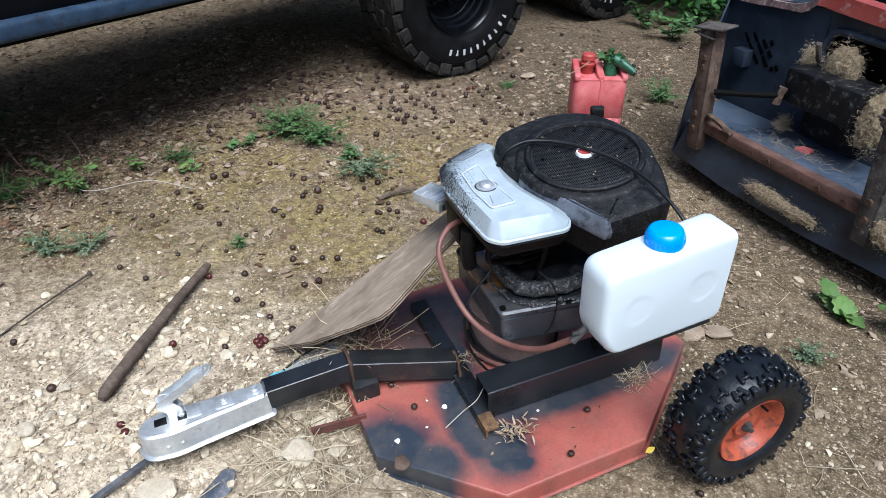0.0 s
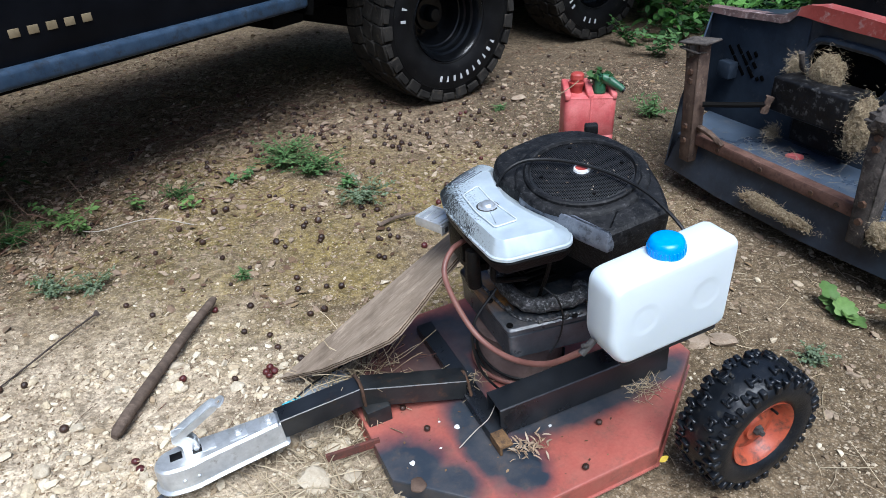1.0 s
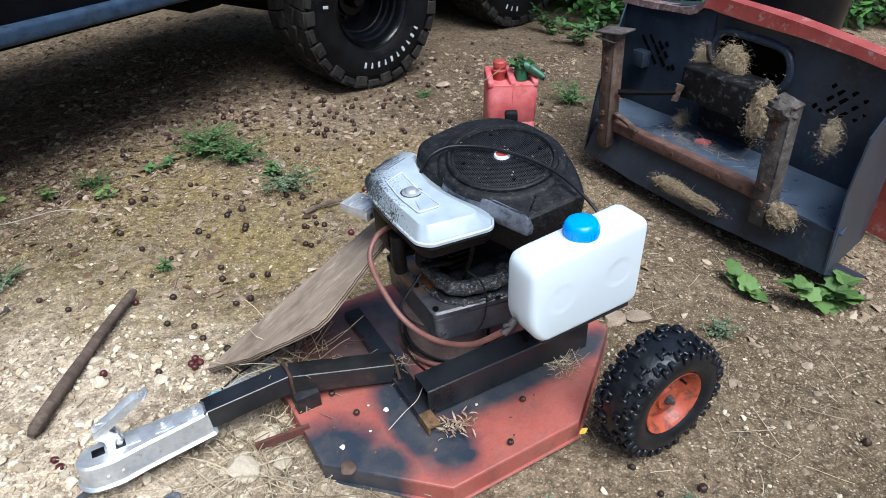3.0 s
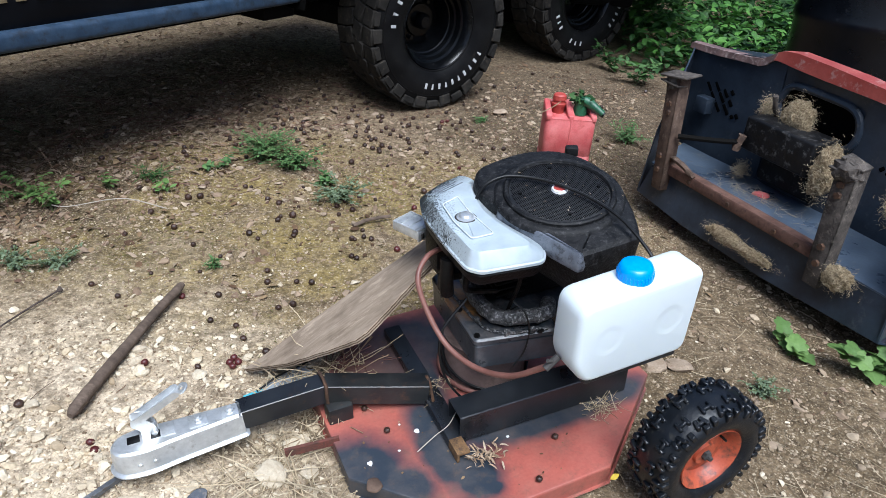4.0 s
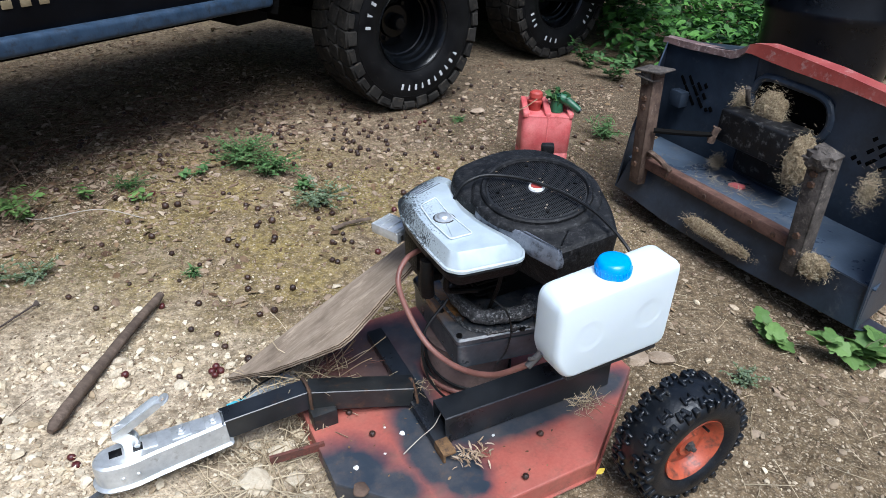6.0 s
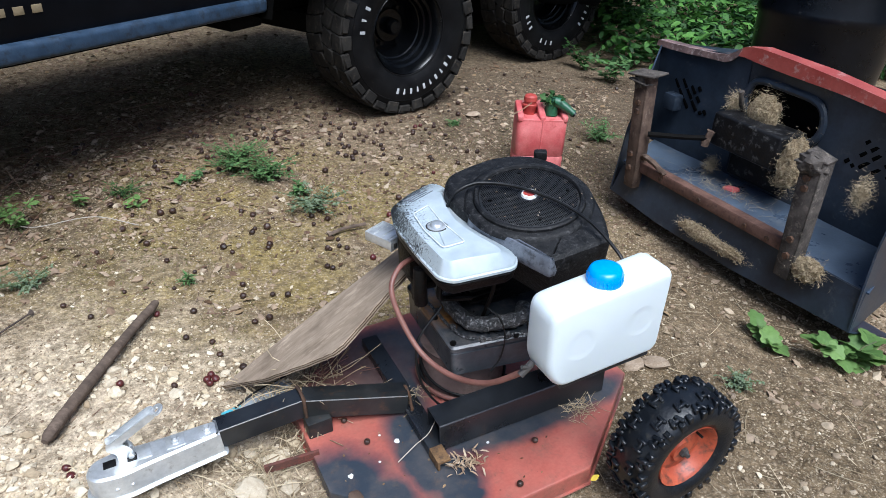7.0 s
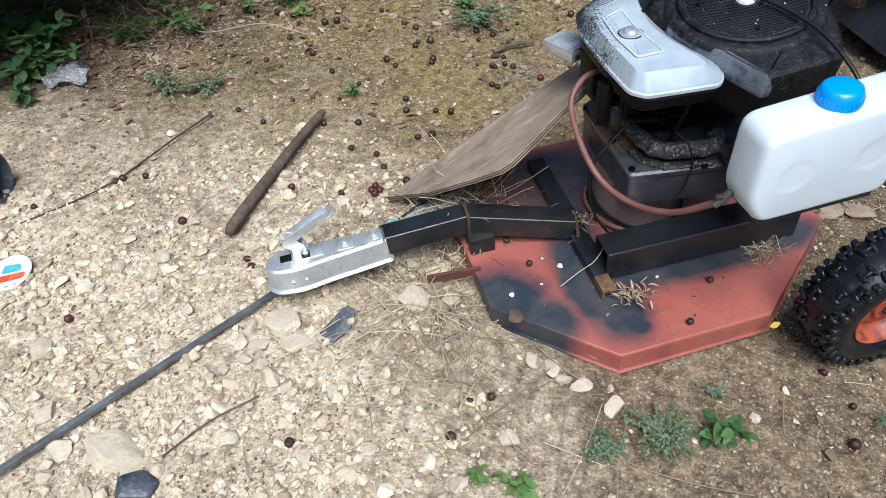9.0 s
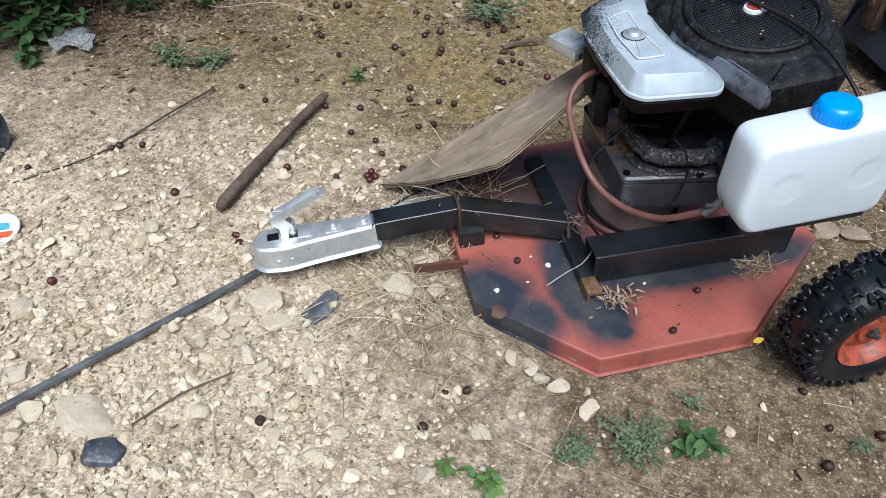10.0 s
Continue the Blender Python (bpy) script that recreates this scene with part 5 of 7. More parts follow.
# ---- plywood leaning on the engine ----
def build_plywood():
    t, ex, ey = Vector((-0.421, 1.431, 0.014)), Vector((0.762, 0.306, 0.571)).normalized(), Vector((-0.292, 0.948, -0.120)).normalized()
    ez = ex.cross(ey).normalized()
    ey = ez.cross(ex)
    m = Matrix((ex, ey, ez)).transposed().to_4x4()
    m.translation = t
    flat = [(0.0, 0.0), (0.135, -0.113), (0.267, -0.186), (0.331, -0.218), (0.366, -0.218), (0.436, -0.189), (0.514, -0.152), (0.580, -0.127), (0.600, 0.003), (0.292, 0.005)]
    # a ragged, slightly bowed edge
    line = []
    for a, b in zip(flat, flat[1:] + flat[:1]):
        for i in range(8):
            s = i / 8
            w = 0.0025 * noise.noise(Vector((a[0] * 9 + s * 5, a[1] * 9, 1))) if 0 < i else 0
            line.append((a[0] + (b[0] - a[0]) * s, a[1] + (b[1] - a[1]) * s + w))
    board = thing("plywood_board", "weathered grey-brown plywood board leaning on the engine", "board", m)
    part("face_veneer", prism(line, [(-0.002, 0), (0.0, 0.0015)]), PLY, board, "grey weathered veneer")
    for i in range(4):
        part("ply_layer", prism(line, [(-0.0145 + i * 0.0032, 0.001 * (i % 2)), (-0.0145 + i * 0.0032 + 0.0028, 0.001 * (i % 2))]), PLY_EDGE if i % 2 else PLY, board)


build_plywood()

# ---- things on the gravel ----
solo("stick", sweep([(-0.771, 1.205, 0.020), (-0.766, 1.29, 0.024), (-0.752, 1.48, 0.026), (-0.738, 1.64, 0.026), (-0.723, 1.782, 0.024)], lambda t: 0.0168 - 0.0042 * t - 0.009 * math.exp(-t / 0.05) - 0.003 * (t > 0.97), 14, 8, wobble=0.16), STICK, "dark weathered stick lying on gravel", "stick")

rod = bmesh.new()
a_, b_ = Vector((-0.52, 1.135, 0.014)), Vector((-1.16, 0.115, 0.016))
rod = rect_tube(a_, b_, 0.012, 0.012, 0.002)
solo("steel_bar", rod, surface("dark_steel_bar", (0.14, 0.15, 0.165), (0.26, 0.27, 0.285), 20, 0.45, 0.6, 0.3, 150, (0.12, 0.09, 0.06), 0.2), "long grey square steel bar on the gravel", "bar")
solo("twig", sweep([(-1.075, 1.72, 0.012), (-1.12, 1.56, 0.016), (-1.18, 1.365, 0.012), (-1.245, 1.255, 0.010), (-1.335, 1.145, 0.008)], lambda t: 0.0030 - 0.0012 * t + 0.006 * math.exp(-((t - 0.52) / 0.012) ** 2) + 0.006 * math.exp(-(t / 0.012) ** 2), 7, 14, wobble=0.4), DARK_TWIG, "thin dark twig on bare soil", "twig")
solo("twig", sweep([(-0.50, 0.775, 0.010), (-0.57, 0.70, 0.012), (-0.625, 0.61, 0.010)], 0.0021, 6, 5, wobble=0.4), STICK, "short thin brown twig on gravel", "twig")
solo("twig", sweep([(-0.27, 2.28, 0.012), (-0.22, 2.33, 0.014), (-0.14, 2.38, 0.012)], 0.007, 7, 5, wobble=0.4), STICK, "short dark twig on mossy soil", "twig")
solo("twig", sweep([(-0.97, 2.27, 0.02), (-1.15, 2.30, 0.03), (-1.32, 2.22, 0.02), (-1.42, 2.24, 0.015)], 0.0019, 6, 6, wobble=0.3), PALE_TWIG, "bleached dry stalk on the soil", "stalk")
solo("twig", sweep([(0.068, 1.157, 0.056), (0.105, 1.195, 0.073), (0.135, 1.22, 0.088), (0.155, 1.263, 0.104)], 0.0013, 6, 6, wobble=0.4), PALE_TWIG, "small pale twig lying on the deck", "twig")

def dropping(lx, ly, size, seed):
    bm = bmesh.new()
    bmesh.ops.create_icosphere(bm, subdivisions=2, radius=size)
    for v in bm.verts:
        v.co *= 1 + 0.6 * noise.noise(v.co * (1.3 / size) + Vector((seed, 0, 0)))
        v.co.z *= 0.28
    solo("bird_dropping", bm, PRINT_WHITE, "white bird dropping dried on the red deck", "dropping", MOWER @ pose(lx, ly, 0.002, 0, 0, seed * 40), "droppings on the deck")


for k, (lx_, ly_, sz_) in enumerate([(-0.170, -0.086, 0.0062), (-0.304, -0.133, 0.0062), (-0.20, -0.05, 0.003), (-0.23, -0.125, 0.003), (0.02, -0.19, 0.004)]):
    dropping(lx_, ly_, sz_, k + 1)
scrap = bmesh.new()
bmesh.ops.create_grid(scrap, x_segments=10, y_segments=6, size=0.5)
for v in scrap.verts:
    v.co = Vector((v.co.x * 0.15 + 0.02 * noise.noise(v.co * 5), v.co.y * 0.055 + 0.012 * noise.noise(v.co * 4 + Vector((4, 0, 0))), 0.014 + 0.012 * noise.noise(v.co * 6)))
bmesh.ops.solidify(scrap, geom=scrap.faces[:], thickness=0.001)
solo("plastic_scrap", scrap, SCRAP, "torn pale grey-blue plastic scrap beside the drawbar", "plastic", on_ground(-0.30, 1.40, 0.0, 55))
solo("tape_scrap", prism(rounded([(-0.028, -0.007), (0.028, -0.005), (0.026, 0.007), (-0.026, 0.008)], 0.003, 2), [(0.0, 0.0), (0.002, 0.0005)]), PRINT_TEAL, "small teal tape scrap beside the drawbar", "tape", on_ground(-0.372, 1.352, 0.012, 42, 8))
solo("black_wire", sweep([(-0.36, 1.345, 0.02), (-0.32, 1.40, 0.028), (-0.27, 1.45, 0.03), (-0.23, 1.475, 0.040), (-0.19, 1.485, 0.05)], 0.0028, 7, 6), CABLE, "thin black wire trailing under the plywood", "wire")
shard = prism(rounded([(-0.055, -0.02), (0.02, -0.028), (0.06, 0.0), (0.045, 0.022), (-0.04, 0.02)], 0.012, 3), [(0.0, 0.0), (0.004, 0.0), (0.006, 0.003)])
solo("plastic_shard", shard, SLATE, "flat blue-grey plastic shard among stones", "shard", on_ground(-0.405, 0.985, 0.008, 62, 6, -10))
lump = prism(rounded([(-0.04, -0.03), (0.035, -0.035), (0.05, 0.01), (0.01, 0.04), (-0.045, 0.025)], 0.014, 3), [(0.0, 0.004), (0.012, -0.003), (0.024, 0.002), (0.030, 0.014)])
solo("plastic_shard", lump, SLATE, "chunky dark blue-grey broken plastic piece", "shard", on_ground(-0.645, 0.548, 0.0, 20, 0, 8) @ Matrix.Scale(0.8, 4))
pot = lathe([(0.0, 0.0), (0.05, 0.0), (0.056, 0.01), (0.060, 0.12), (0.068, 0.125), (0.068, 0.145), (0.062, 0.146), (0.054, 0.02), (0.0, 0.012)], 32)
solo("flower_pot", pot, SLATE, "dull blue-grey plastic pot lying on its side", "pot", on_ground(-1.585, 1.20, 0.063, 20, 0, 88))
lid = thing("printed_lid", "flattened white lid with red and teal print", "lid", on_ground(-1.235, 0.98, 0.008, 25, 10, -8) @ Matrix.Scale(0.78, 4))
part("disc", lathe([(0, 0.004), (0.058, 0.004), (0.063, 0.006), (0.066, 0.003), (0.064, -0.002), (0, -0.001)], 40), PRINT_WHITE, lid)
part("print", prism(rounded([(-0.045, -0.034), (0.045, -0.034), (0.05, -0.012), (-0.05, -0.008)], 0.01, 3), [(0.0042, 0), (0.0050, 0)]), PRINT_RED, lid, "red printed band")
part("print", prism(rounded([(-0.03, 0.0), (0.035, -0.004), (0.03, 0.024), (-0.02, 0.03)], 0.008, 3), [(0.0042, 0), (0.0050, 0)]), PRINT_TEAL, lid, "teal printed patch")
film = bmesh.new()
bmesh.ops.create_grid(film, x_segments=14, y_segments=14, size=0.09)
for v in film.verts:
    v.co.z = 0.03 + 0.035 * noise.noise(v.co * 11 + Vector((3, 7, 1))) + 0.012 * noise.noise(v.co * 37)
    v.co.x *= 0.75 + 0.5 * noise.noise(v.co * 12 + Vector((1, 2, 3)))
    v.co.y *= 0.8 + 0.5 * noise.noise(v.co * 13)
bmesh.ops.solidify(film, geom=film.faces[:], thickness=0.0012)
solo("plastic_film", film, FILM, "crumpled clear plastic film in the weeds", "plastic", on_ground(-1.66, 1.83, 0.0, 30))
solo("fallen_leaf", prism(rounded([(-0.02, 0), (0, -0.011), (0.022, 0), (0, 0.011)], 0.008, 3), [(0, 0), (0.0012, 0.001)]), LEAF_YELLOW, "yellow fallen leaf at the deck's edge", "leaf", pose(0.512, 1.122, 0.072, 40, -10, 30) @ Matrix.Scale(0.72, 4))


# ---- brown galls strewn on the soil ----
def gall_mesh(seed, material):
    bm = bmesh.new()
    bmesh.ops.create_icosphere(bm, subdivisions=2, radius=1.0)
    for v in bm.verts:
        v.co *= 1 + 0.10 * noise.noise(v.co * 1.6 + Vector((seed, 3, 1)))
        if v.co.z > 0.9:
            v.co.z -= 0.18
    return finish(bm, "gall", material)


GALLS = [gall_mesh(s, BALL) for s in range(4)]
RED_GALLS = [gall_mesh(9, RED_BALL)]


def gall(x, y, r, seed, red=False, z=None):
    ob = new("gall", (RED_GALLS if red else GALLS)[0 if red else seed % 4])
    rng = random.Random(seed)
    m = on_ground(x, y, r * 0.75, rng.uniform(0, 360), rng.uniform(-60, 60)) if z is None else pose(x, y, z)
    ob.matrix_world = m @ Matrix.Diagonal((r, r, r * rng.uniform(0.8, 1.0), 1))
    return tagged(ob, "small dark red round gall on pale gravel" if red else "small dark brown round gall on the soil", "gall", "fallen galls")


rg = random.Random(21)
BY_TRUCK = [(-0.74, 3.89), (-0.69, 3.79), (-0.58, 3.56), (-0.49, 3.56), (-0.48, 3.86), (-0.44, 3.70), (-0.32, 3.50), (-0.41, 3.18), (-0.37, 3.27), (-0.35, 3.09), (-0.33, 3.16), (-0.31, 3.17), (-0.31, 3.07), (-0.28, 3.07), (-0.27, 3.11), (-0.23, 3.10), (-0.28, 3.35), (-0.24, 3.32), (-0.17, 3.42), (-0.01, 3.44), (0.23, 3.75), (0.23, 3.93), (0.16, 3.42), (0.32, 3.20), (0.27, 3.20), (0.09, 3.11), (-0.03, 2.65), (0.07, 2.76), (-0.54, 2.88), (-0.38, 2.89)]
BY_WEEDS = [(-1.75, 2.94), (-1.55, 3.00), (-1.53, 2.94), (-1.42, 2.68), (-1.27, 3.09), (-1.39, 3.34), (-1.14, 2.88), (-1.11, 2.89), (-1.11, 3.21), (-1.08, 3.50), (-1.06, 3.45), (-1.08, 3.23), (-0.96, 3.57), (-0.89, 3.53), (-0.90, 3.63), (-0.86, 3.42), (-0.77, 3.36), (-0.79, 3.27), (-0.70, 3.32), (-0.66, 3.17), (-0.67, 3.08), (-0.80, 3.67), (-0.94, 2.40), (-0.90, 2.42), (-0.91, 2.18), (-0.63, 2.17), (-1.15, 2.44), (-0.59, 2.43), (-0.51, 2.33), (-0.47, 2.20)]
BY_STICK = [(-0.59, 2.14), (-0.39, 1.89), (-0.34, 1.89), (-0.37, 1.76), (-0.41, 1.74), (-0.24, 2.07), (-0.22, 2.06), (-0.26, 2.20), (-0.22, 2.22), (-0.19, 2.21), (-0.50, 1.94), (-0.47, 2.18), (-0.59, 1.65), (-0.51, 1.64), (-0.47, 1.58), (-0.39, 1.53), (-0.55, 1.44), (-1.17, 1.37), (-1.11, 1.39), (-1.34, 1.21), (-0.90, 1.72), (-0.61, 1.78), (-0.48, 1.87), (-0.08, 0.86), (-0.04, 0.88), (-0.40, 0.69), (-0.10, 0.77), (0.65, 0.91)]
for i, (x_, y_) in enumerate(BY_TRUCK + BY_WEEDS):
    gall(x_, y_, rg.uniform(0.011, 0.0145), i)
for i, (x_, y_) in enumerate(BY_STICK):
    gall(x_, y_, rg.uniform(0.009, 0.0115), 60 + i)
for i, (x_, y_) in enumerate([(-0.715, 1.755), (-0.69, 1.43), (-0.67, 1.12), (-0.69, 1.14), (-1.01, 0.88), (-0.475, 1.475), (-0.462, 1.46), (-0.452, 1.478), (-0.47, 1.495)]):
    gall(x_, y_, 0.0105, 150 + i, True)
spots = [(-0.55, 3.35, 0.5, 45), (-0.05, 3.25, 0.45, 36), (-0.9, 2.8, 0.6, 18), (-0.2, 2.45, 0.35, 14), (0.45, 3.9, 0.6, 30), (-1.4, 2.5, 0.5, 12), (-0.6, 2.2, 0.5, 8), (0.95, 2.2, 0.35, 12), (0.85, 1.0, 0.35, 8), (-1.0, 3.3, 0.5, 20)]
for cx, cy, sd, n in spots:
    for i in range(n):
        x_, y_ = rg.gauss(cx, sd * 0.6), rg.gauss(cy, sd * 0.6)
        lx, ly = (x_ - 0.17) * 0.883 + (y_ - 1.38) * 0.469, -(x_ - 0.17) * 0.469 + (y_ - 1.38) * 0.883
        if max(abs(lx), abs(ly)) < 0.42 or y_ < 0.4 or (x_ > 0.45 and y_ > 1.5 and y_ < 2.6 and x_ > 1.0):
            continue
        gall(x_, y_, rg.uniform(0.007, 0.0125), rg.randrange(1000), rg.random() < 0.04)
for lx, ly in ((-0.26, 0.03), (-0.235, -0.06), (0.02, -0.33), (0.12, -0.24)):
    p = MOWER @ Vector((lx, ly, 0.008))
    gall(p.x, p.y, 0.008, 700 + int(lx * 100), False, p.z)


# ---- straw, litter, plants ----
DEAD_STEM = island_surface("dead_weed_stem", [(0.07, 0.035, 0.025), (0.16, 0.075, 0.06), (0.20, 0.14, 0.09), (0.10, 0.06, 0.04)], 0.8)


def strands(name, label, count, place, length, radius, material, seed, lift=0.01, curl=0.6, category="straw", free=False):
    """Bent dry stems; place gives a base point and a heading."""
    rng = random.Random(seed)
    verts, faces = [], []
    for _ in range(count):
        p, h, up = place(rng)
        ln, r = rng.uniform(*length), rng.uniform(0.6, 1.2) * radius
        d = Vector((math.cos(h), math.sin(h), 0))
        turn = rng.uniform(-curl, curl)
        if free:
            d = (d + Vector((0, 0, rng.uniform(-0.9, 0.9)))).normalized()
        base = len(verts)
        segs = 5
        q = Vector(p)
        for i in range(segs + 1):
            t = i / segs
            side = Vector((-d.y, d.x, 0)).normalized()
            for k in range(3):
                a = 2 * math.pi * k / 3
                verts.append(q + side * (r * math.cos(a)) + Vector((0, 0, r * math.sin(a))))
            d = (Matrix.Rotation(turn / segs, 3, "Z") @ d).normalized()
            q = q + d * (ln / segs) + Vector((0, 0, up * math.sin(math.pi * (t + 0.1)) * ln / segs))
            if not free:
                q.z = max(q.z, float(height(q.x, q.y)) + 0.002 + lift * rng.random())
        for i in range(segs):
            for k in range(3):
                j = (k + 1) % 3
                faces.append((base + i * 3 + k, base + i * 3 + j, base + i * 3 + 3 + j, base + i * 3 + 3 + k))
    me = mesh_from(name, [tuple(v) for v in verts], faces, material)
    return tagged(new(name, me), label, category, kind="stuff")


def straw_spot(cx, cy, sx, sy, up=0.05):
    def place(rng):
        x, y = rng.gauss(cx, sx), rng.gauss(cy, sy)
        return (x, y, float(height(x, y)) + 0.004), rng.uniform(0, 6.283), up
    return place


strands("dry_grass", "tangle of dry bleached grass on gravel", 170, straw_spot(-0.21, 1.06, 0.085, 0.10), (0.06, 0.26), 0.0012, STRAW, 31, 0.02)
strands("dry_grass", "scattered dry grass stems on the ground", 46, straw_spot(-0.15, 0.90, 0.16, 0.13), (0.05, 0.30), 0.0011, STRAW, 32, 0.008)
strands("dry_grass", "dry grass caught under the plywood board", 150, straw_spot(-0.19, 1.36, 0.07, 0.06, 0.5), (0.05, 0.16), 0.0011, STRAW, 33, 0.03)
strands("dry_grass", "thin dead stems strewn over the yard", 330, straw_spot(-0.3, 2.5, 0.8, 0.8), (0.02, 0.09), 0.0008, DEAD_STEM, 34, 0.006)
strands("dry_grass", "thin dead stems strewn over the yard", 160, straw_spot(1.0, 1.7, 0.35, 0.5), (0.03, 0.16), 0.001, STRAW, 35, 0.006)


strands("dead_stem", "dead reddish weed stems at the yard's edge", 110, straw_spot(-1.62, 2.1, 0.22, 0.25, 0.9), (0.06, 0.24), 0.0012, DEAD_STEM, 37, 0.05, 0.8, "stems")


def deck_spot(lx, ly, lz, s, up=0.15):
    def place(rng):
        p = MOWER @ Vector((rng.gauss(lx, s), rng.gauss(ly, s * 0.7), lz))
        return (p.x, p.y, p.z), rng.uniform(0, 6.283), up
    return place


strands("dry_grass", "small nest of dry grass on the deck", 90, deck_spot(0.285, -0.20, 0.004, 0.022), (0.02, 0.06), 0.0008, STRAW, 36, 0.01, 0.8, "straw", True)

strands("dead_stem", "dead twigs and stems heaped on the deck under the board", 46, deck_spot(-0.29, 0.175, 0.008, 0.045, 0.35), (0.04, 0.17), 0.0013, STRAW, 41, 0.012, 0.8, "stems", True)
strands("dead_stem", "dark dead stems heaped on the deck under the board", 40, deck_spot(-0.25, 0.21, 0.008, 0.05, 0.3), (0.03, 0.12), 0.0014, DEAD_STEM, 42, 0.012, 0.8, "stems", True)
strands("dry_grass", "rusty crumbs and dry grass where the irons cross", 40, deck_spot(-0.085, 0.01, 0.028, 0.022, 0.1), (0.01, 0.035), 0.0010, STRAW, 43, 0.006, 0.8, "straw", True)

LEAF_OVAL = [(0, 0), (0.22, 0.2), (0.5, 0.27), (0.78, 0.18), (1, 0), (0.78, -0.18), (0.5, -0.27), (0.22, -0.2)]
LEAF_CURL = [(0, 0), (0.3, 0.10), (0.7, 0.09), (1, 0), (0.7, -0.09), (0.3, -0.10)]
LEAF_NEEDLE = [(0, 0), (0.4, 0.09), (1, 0), (0.4, -0.09)]
LEAF_LOBED = [(0, 0), (-0.04, 0.20), (0.02, 0.42), (0.18, 0.50), (0.30, 0.42), (0.40, 0.38), (0.56, 0.50), (0.74, 0.40), (0.76, 0.26), (0.92, 0.16), (1.0, 0.0), (0.92, -0.16), (0.76, -0.26), (0.74, -0.40), (0.56, -0.50), (0.40, -0.38), (0.30, -0.42), (0.18, -0.50), (0.02, -0.42), (-0.04, -0.20)]


def add_leaf(verts, faces, p, heading, pitch, size, outline, roll=0.0, fold=0.18):
    m = Matrix.Translation(p) @ Matrix.Rotation(heading, 4, "Z") @ Matrix.Rotation(-pitch, 4, "Y") @ Matrix.Rotation(roll, 4, "X")
    base = len(verts)
    verts.append(tuple(m @ Vector((0.45 * size, 0, -0.02 * size))))
    for x, y in outline:
        verts.append(tuple(m @ Vector((x * size, y * size, (abs(y) * fold - 0.22 * x * x) * size))))
    n = len(outline)
    for i in range(n):
        faces.append((base, base + 1 + i, base + 1 + (i + 1) % n))


def plant(x, y, kind, radius, tall, leaves, size, material, seed, label, category="weed", group=""):
    """Stems from one root with leaves along them."""
    rng = random.Random(seed)
    root = thing("weed", label, category, on_ground(x, y, 0.0), group)
    stems = bmesh.new()
    verts, faces = [], []
    n = max(3, leaves // 14)
    outline = {"oval": LEAF_OVAL, "needle": LEAF_NEEDLE, "lobed": LEAF_LOBED}[kind]
    for i in range(n):
        h = rng.uniform(0, 6.283)
        far = radius * rng.uniform(0.25, 1.0)
        tip = Vector((math.cos(h) * far, math.sin(h) * far, tall * rng.uniform(0.35, 1.0)))
        mid = Vector((tip.x * 0.35, tip.y * 0.35, tip.z * 0.65))
        start = Vector((rng.gauss(0, radius * 0.15), rng.gauss(0, radius * 0.15), -0.004))
        sweep([start, mid, tip], 0.0016 if kind != "lobed" else 0.0024, 5, 3, stems)
        for k in range(max(2, leaves // n)):
            t = rng.uniform(0.25, 1.0)
            p = start.lerp(mid, t * 2) if t < 0.5 else mid.lerp(tip, t * 2 - 1)
            add_leaf(verts, faces, p, rng.uniform(0, 6.283), rng.uniform(-0.3, 0.7), size * rng.uniform(0.6, 1.2), outline, rng.uniform(-0.5, 0.5))
    stalks = part("stalk", stems, STEM, root)
    if n > 6:
        stalks["kind"] = "stuff"
    ob = new("foliage", mesh_from("foliage", verts, faces, material))
    ob.parent = root
    return root


plant(-0.76, 2.86, "oval", 0.17, 0.12, 1300, 0.017, LEAF, 1, "feathery bright green weed tuft on mossy soil")
plant(-0.62, 2.78, "oval", 0.15, 0.10, 800, 0.017, LEAF, 2, "feathery bright green weed tuft on mossy soil")
plant(-0.47, 2.66, "oval", 0.07, 0.06, 46, 0.035, LEAF, 3, "small green weed with yellow flowers")
plant(-0.37, 2.54, "oval", 0.17, 0.07, 520, 0.017, LEAF_GREY, 4, "sprawling grey-green weed on brown soil")
plant(-0.92, 2.70, "oval", 0.09, 0.04, 40, 0.03, LEAF, 5, "low pale green seedling weeds")
plant(-1.16, 1.86, "oval", 0.10, 0.05, 420, 0.012, LEAF_GREY, 6, "silvery grey-green weed on bare soil")
plant(-1.29, 1.83, "oval", 0.11, 0.06, 420, 0.013, LEAF_GREY, 7, "silvery grey-green weed on bare soil")
plant(-1.36, 1.86, "oval", 0.05, 0.05, 26, 0.016, LEAF, 8, "tiny weed with yellow flower")
plant(-1.52, 2.32, "oval", 0.16, 0.10, 160, 0.022, LEAF_PALE, 61, "yellow-green weed among dead leaves")
plant(-1.27, 2.42, "oval", 0.07, 0.05, 24, 0.034, LEAF_PALE, 62, "low pale green seedling weeds")
plant(-1.04, 2.44, "oval", 0.05, 0.05, 14, 0.04, LEAF_PALE, 63, "low pale green seedling weeds")
plant(-1.40, 2.25, "oval", 0.12, 0.11, 90, 0.032, LEAF_PALE, 9, "low broad-leaved green weed")
plant(-1.62, 2.15, "needle", 0.14, 0.12, 300, 0.035, LEAF_DARK, 10, "dark green straggly weed at the yard's edge")
plant(-1.75, 1.85, "oval", 0.16, 0.17, 130, 0.055, LEAF, 11, "leafy green weed at the yard's edge")
plant(-1.86, 1.98, "lobed", 0.18, 0.2, 70, 0.07, LEAF_DARK, 12, "broad-leaved dark green weed at the yard's edge")
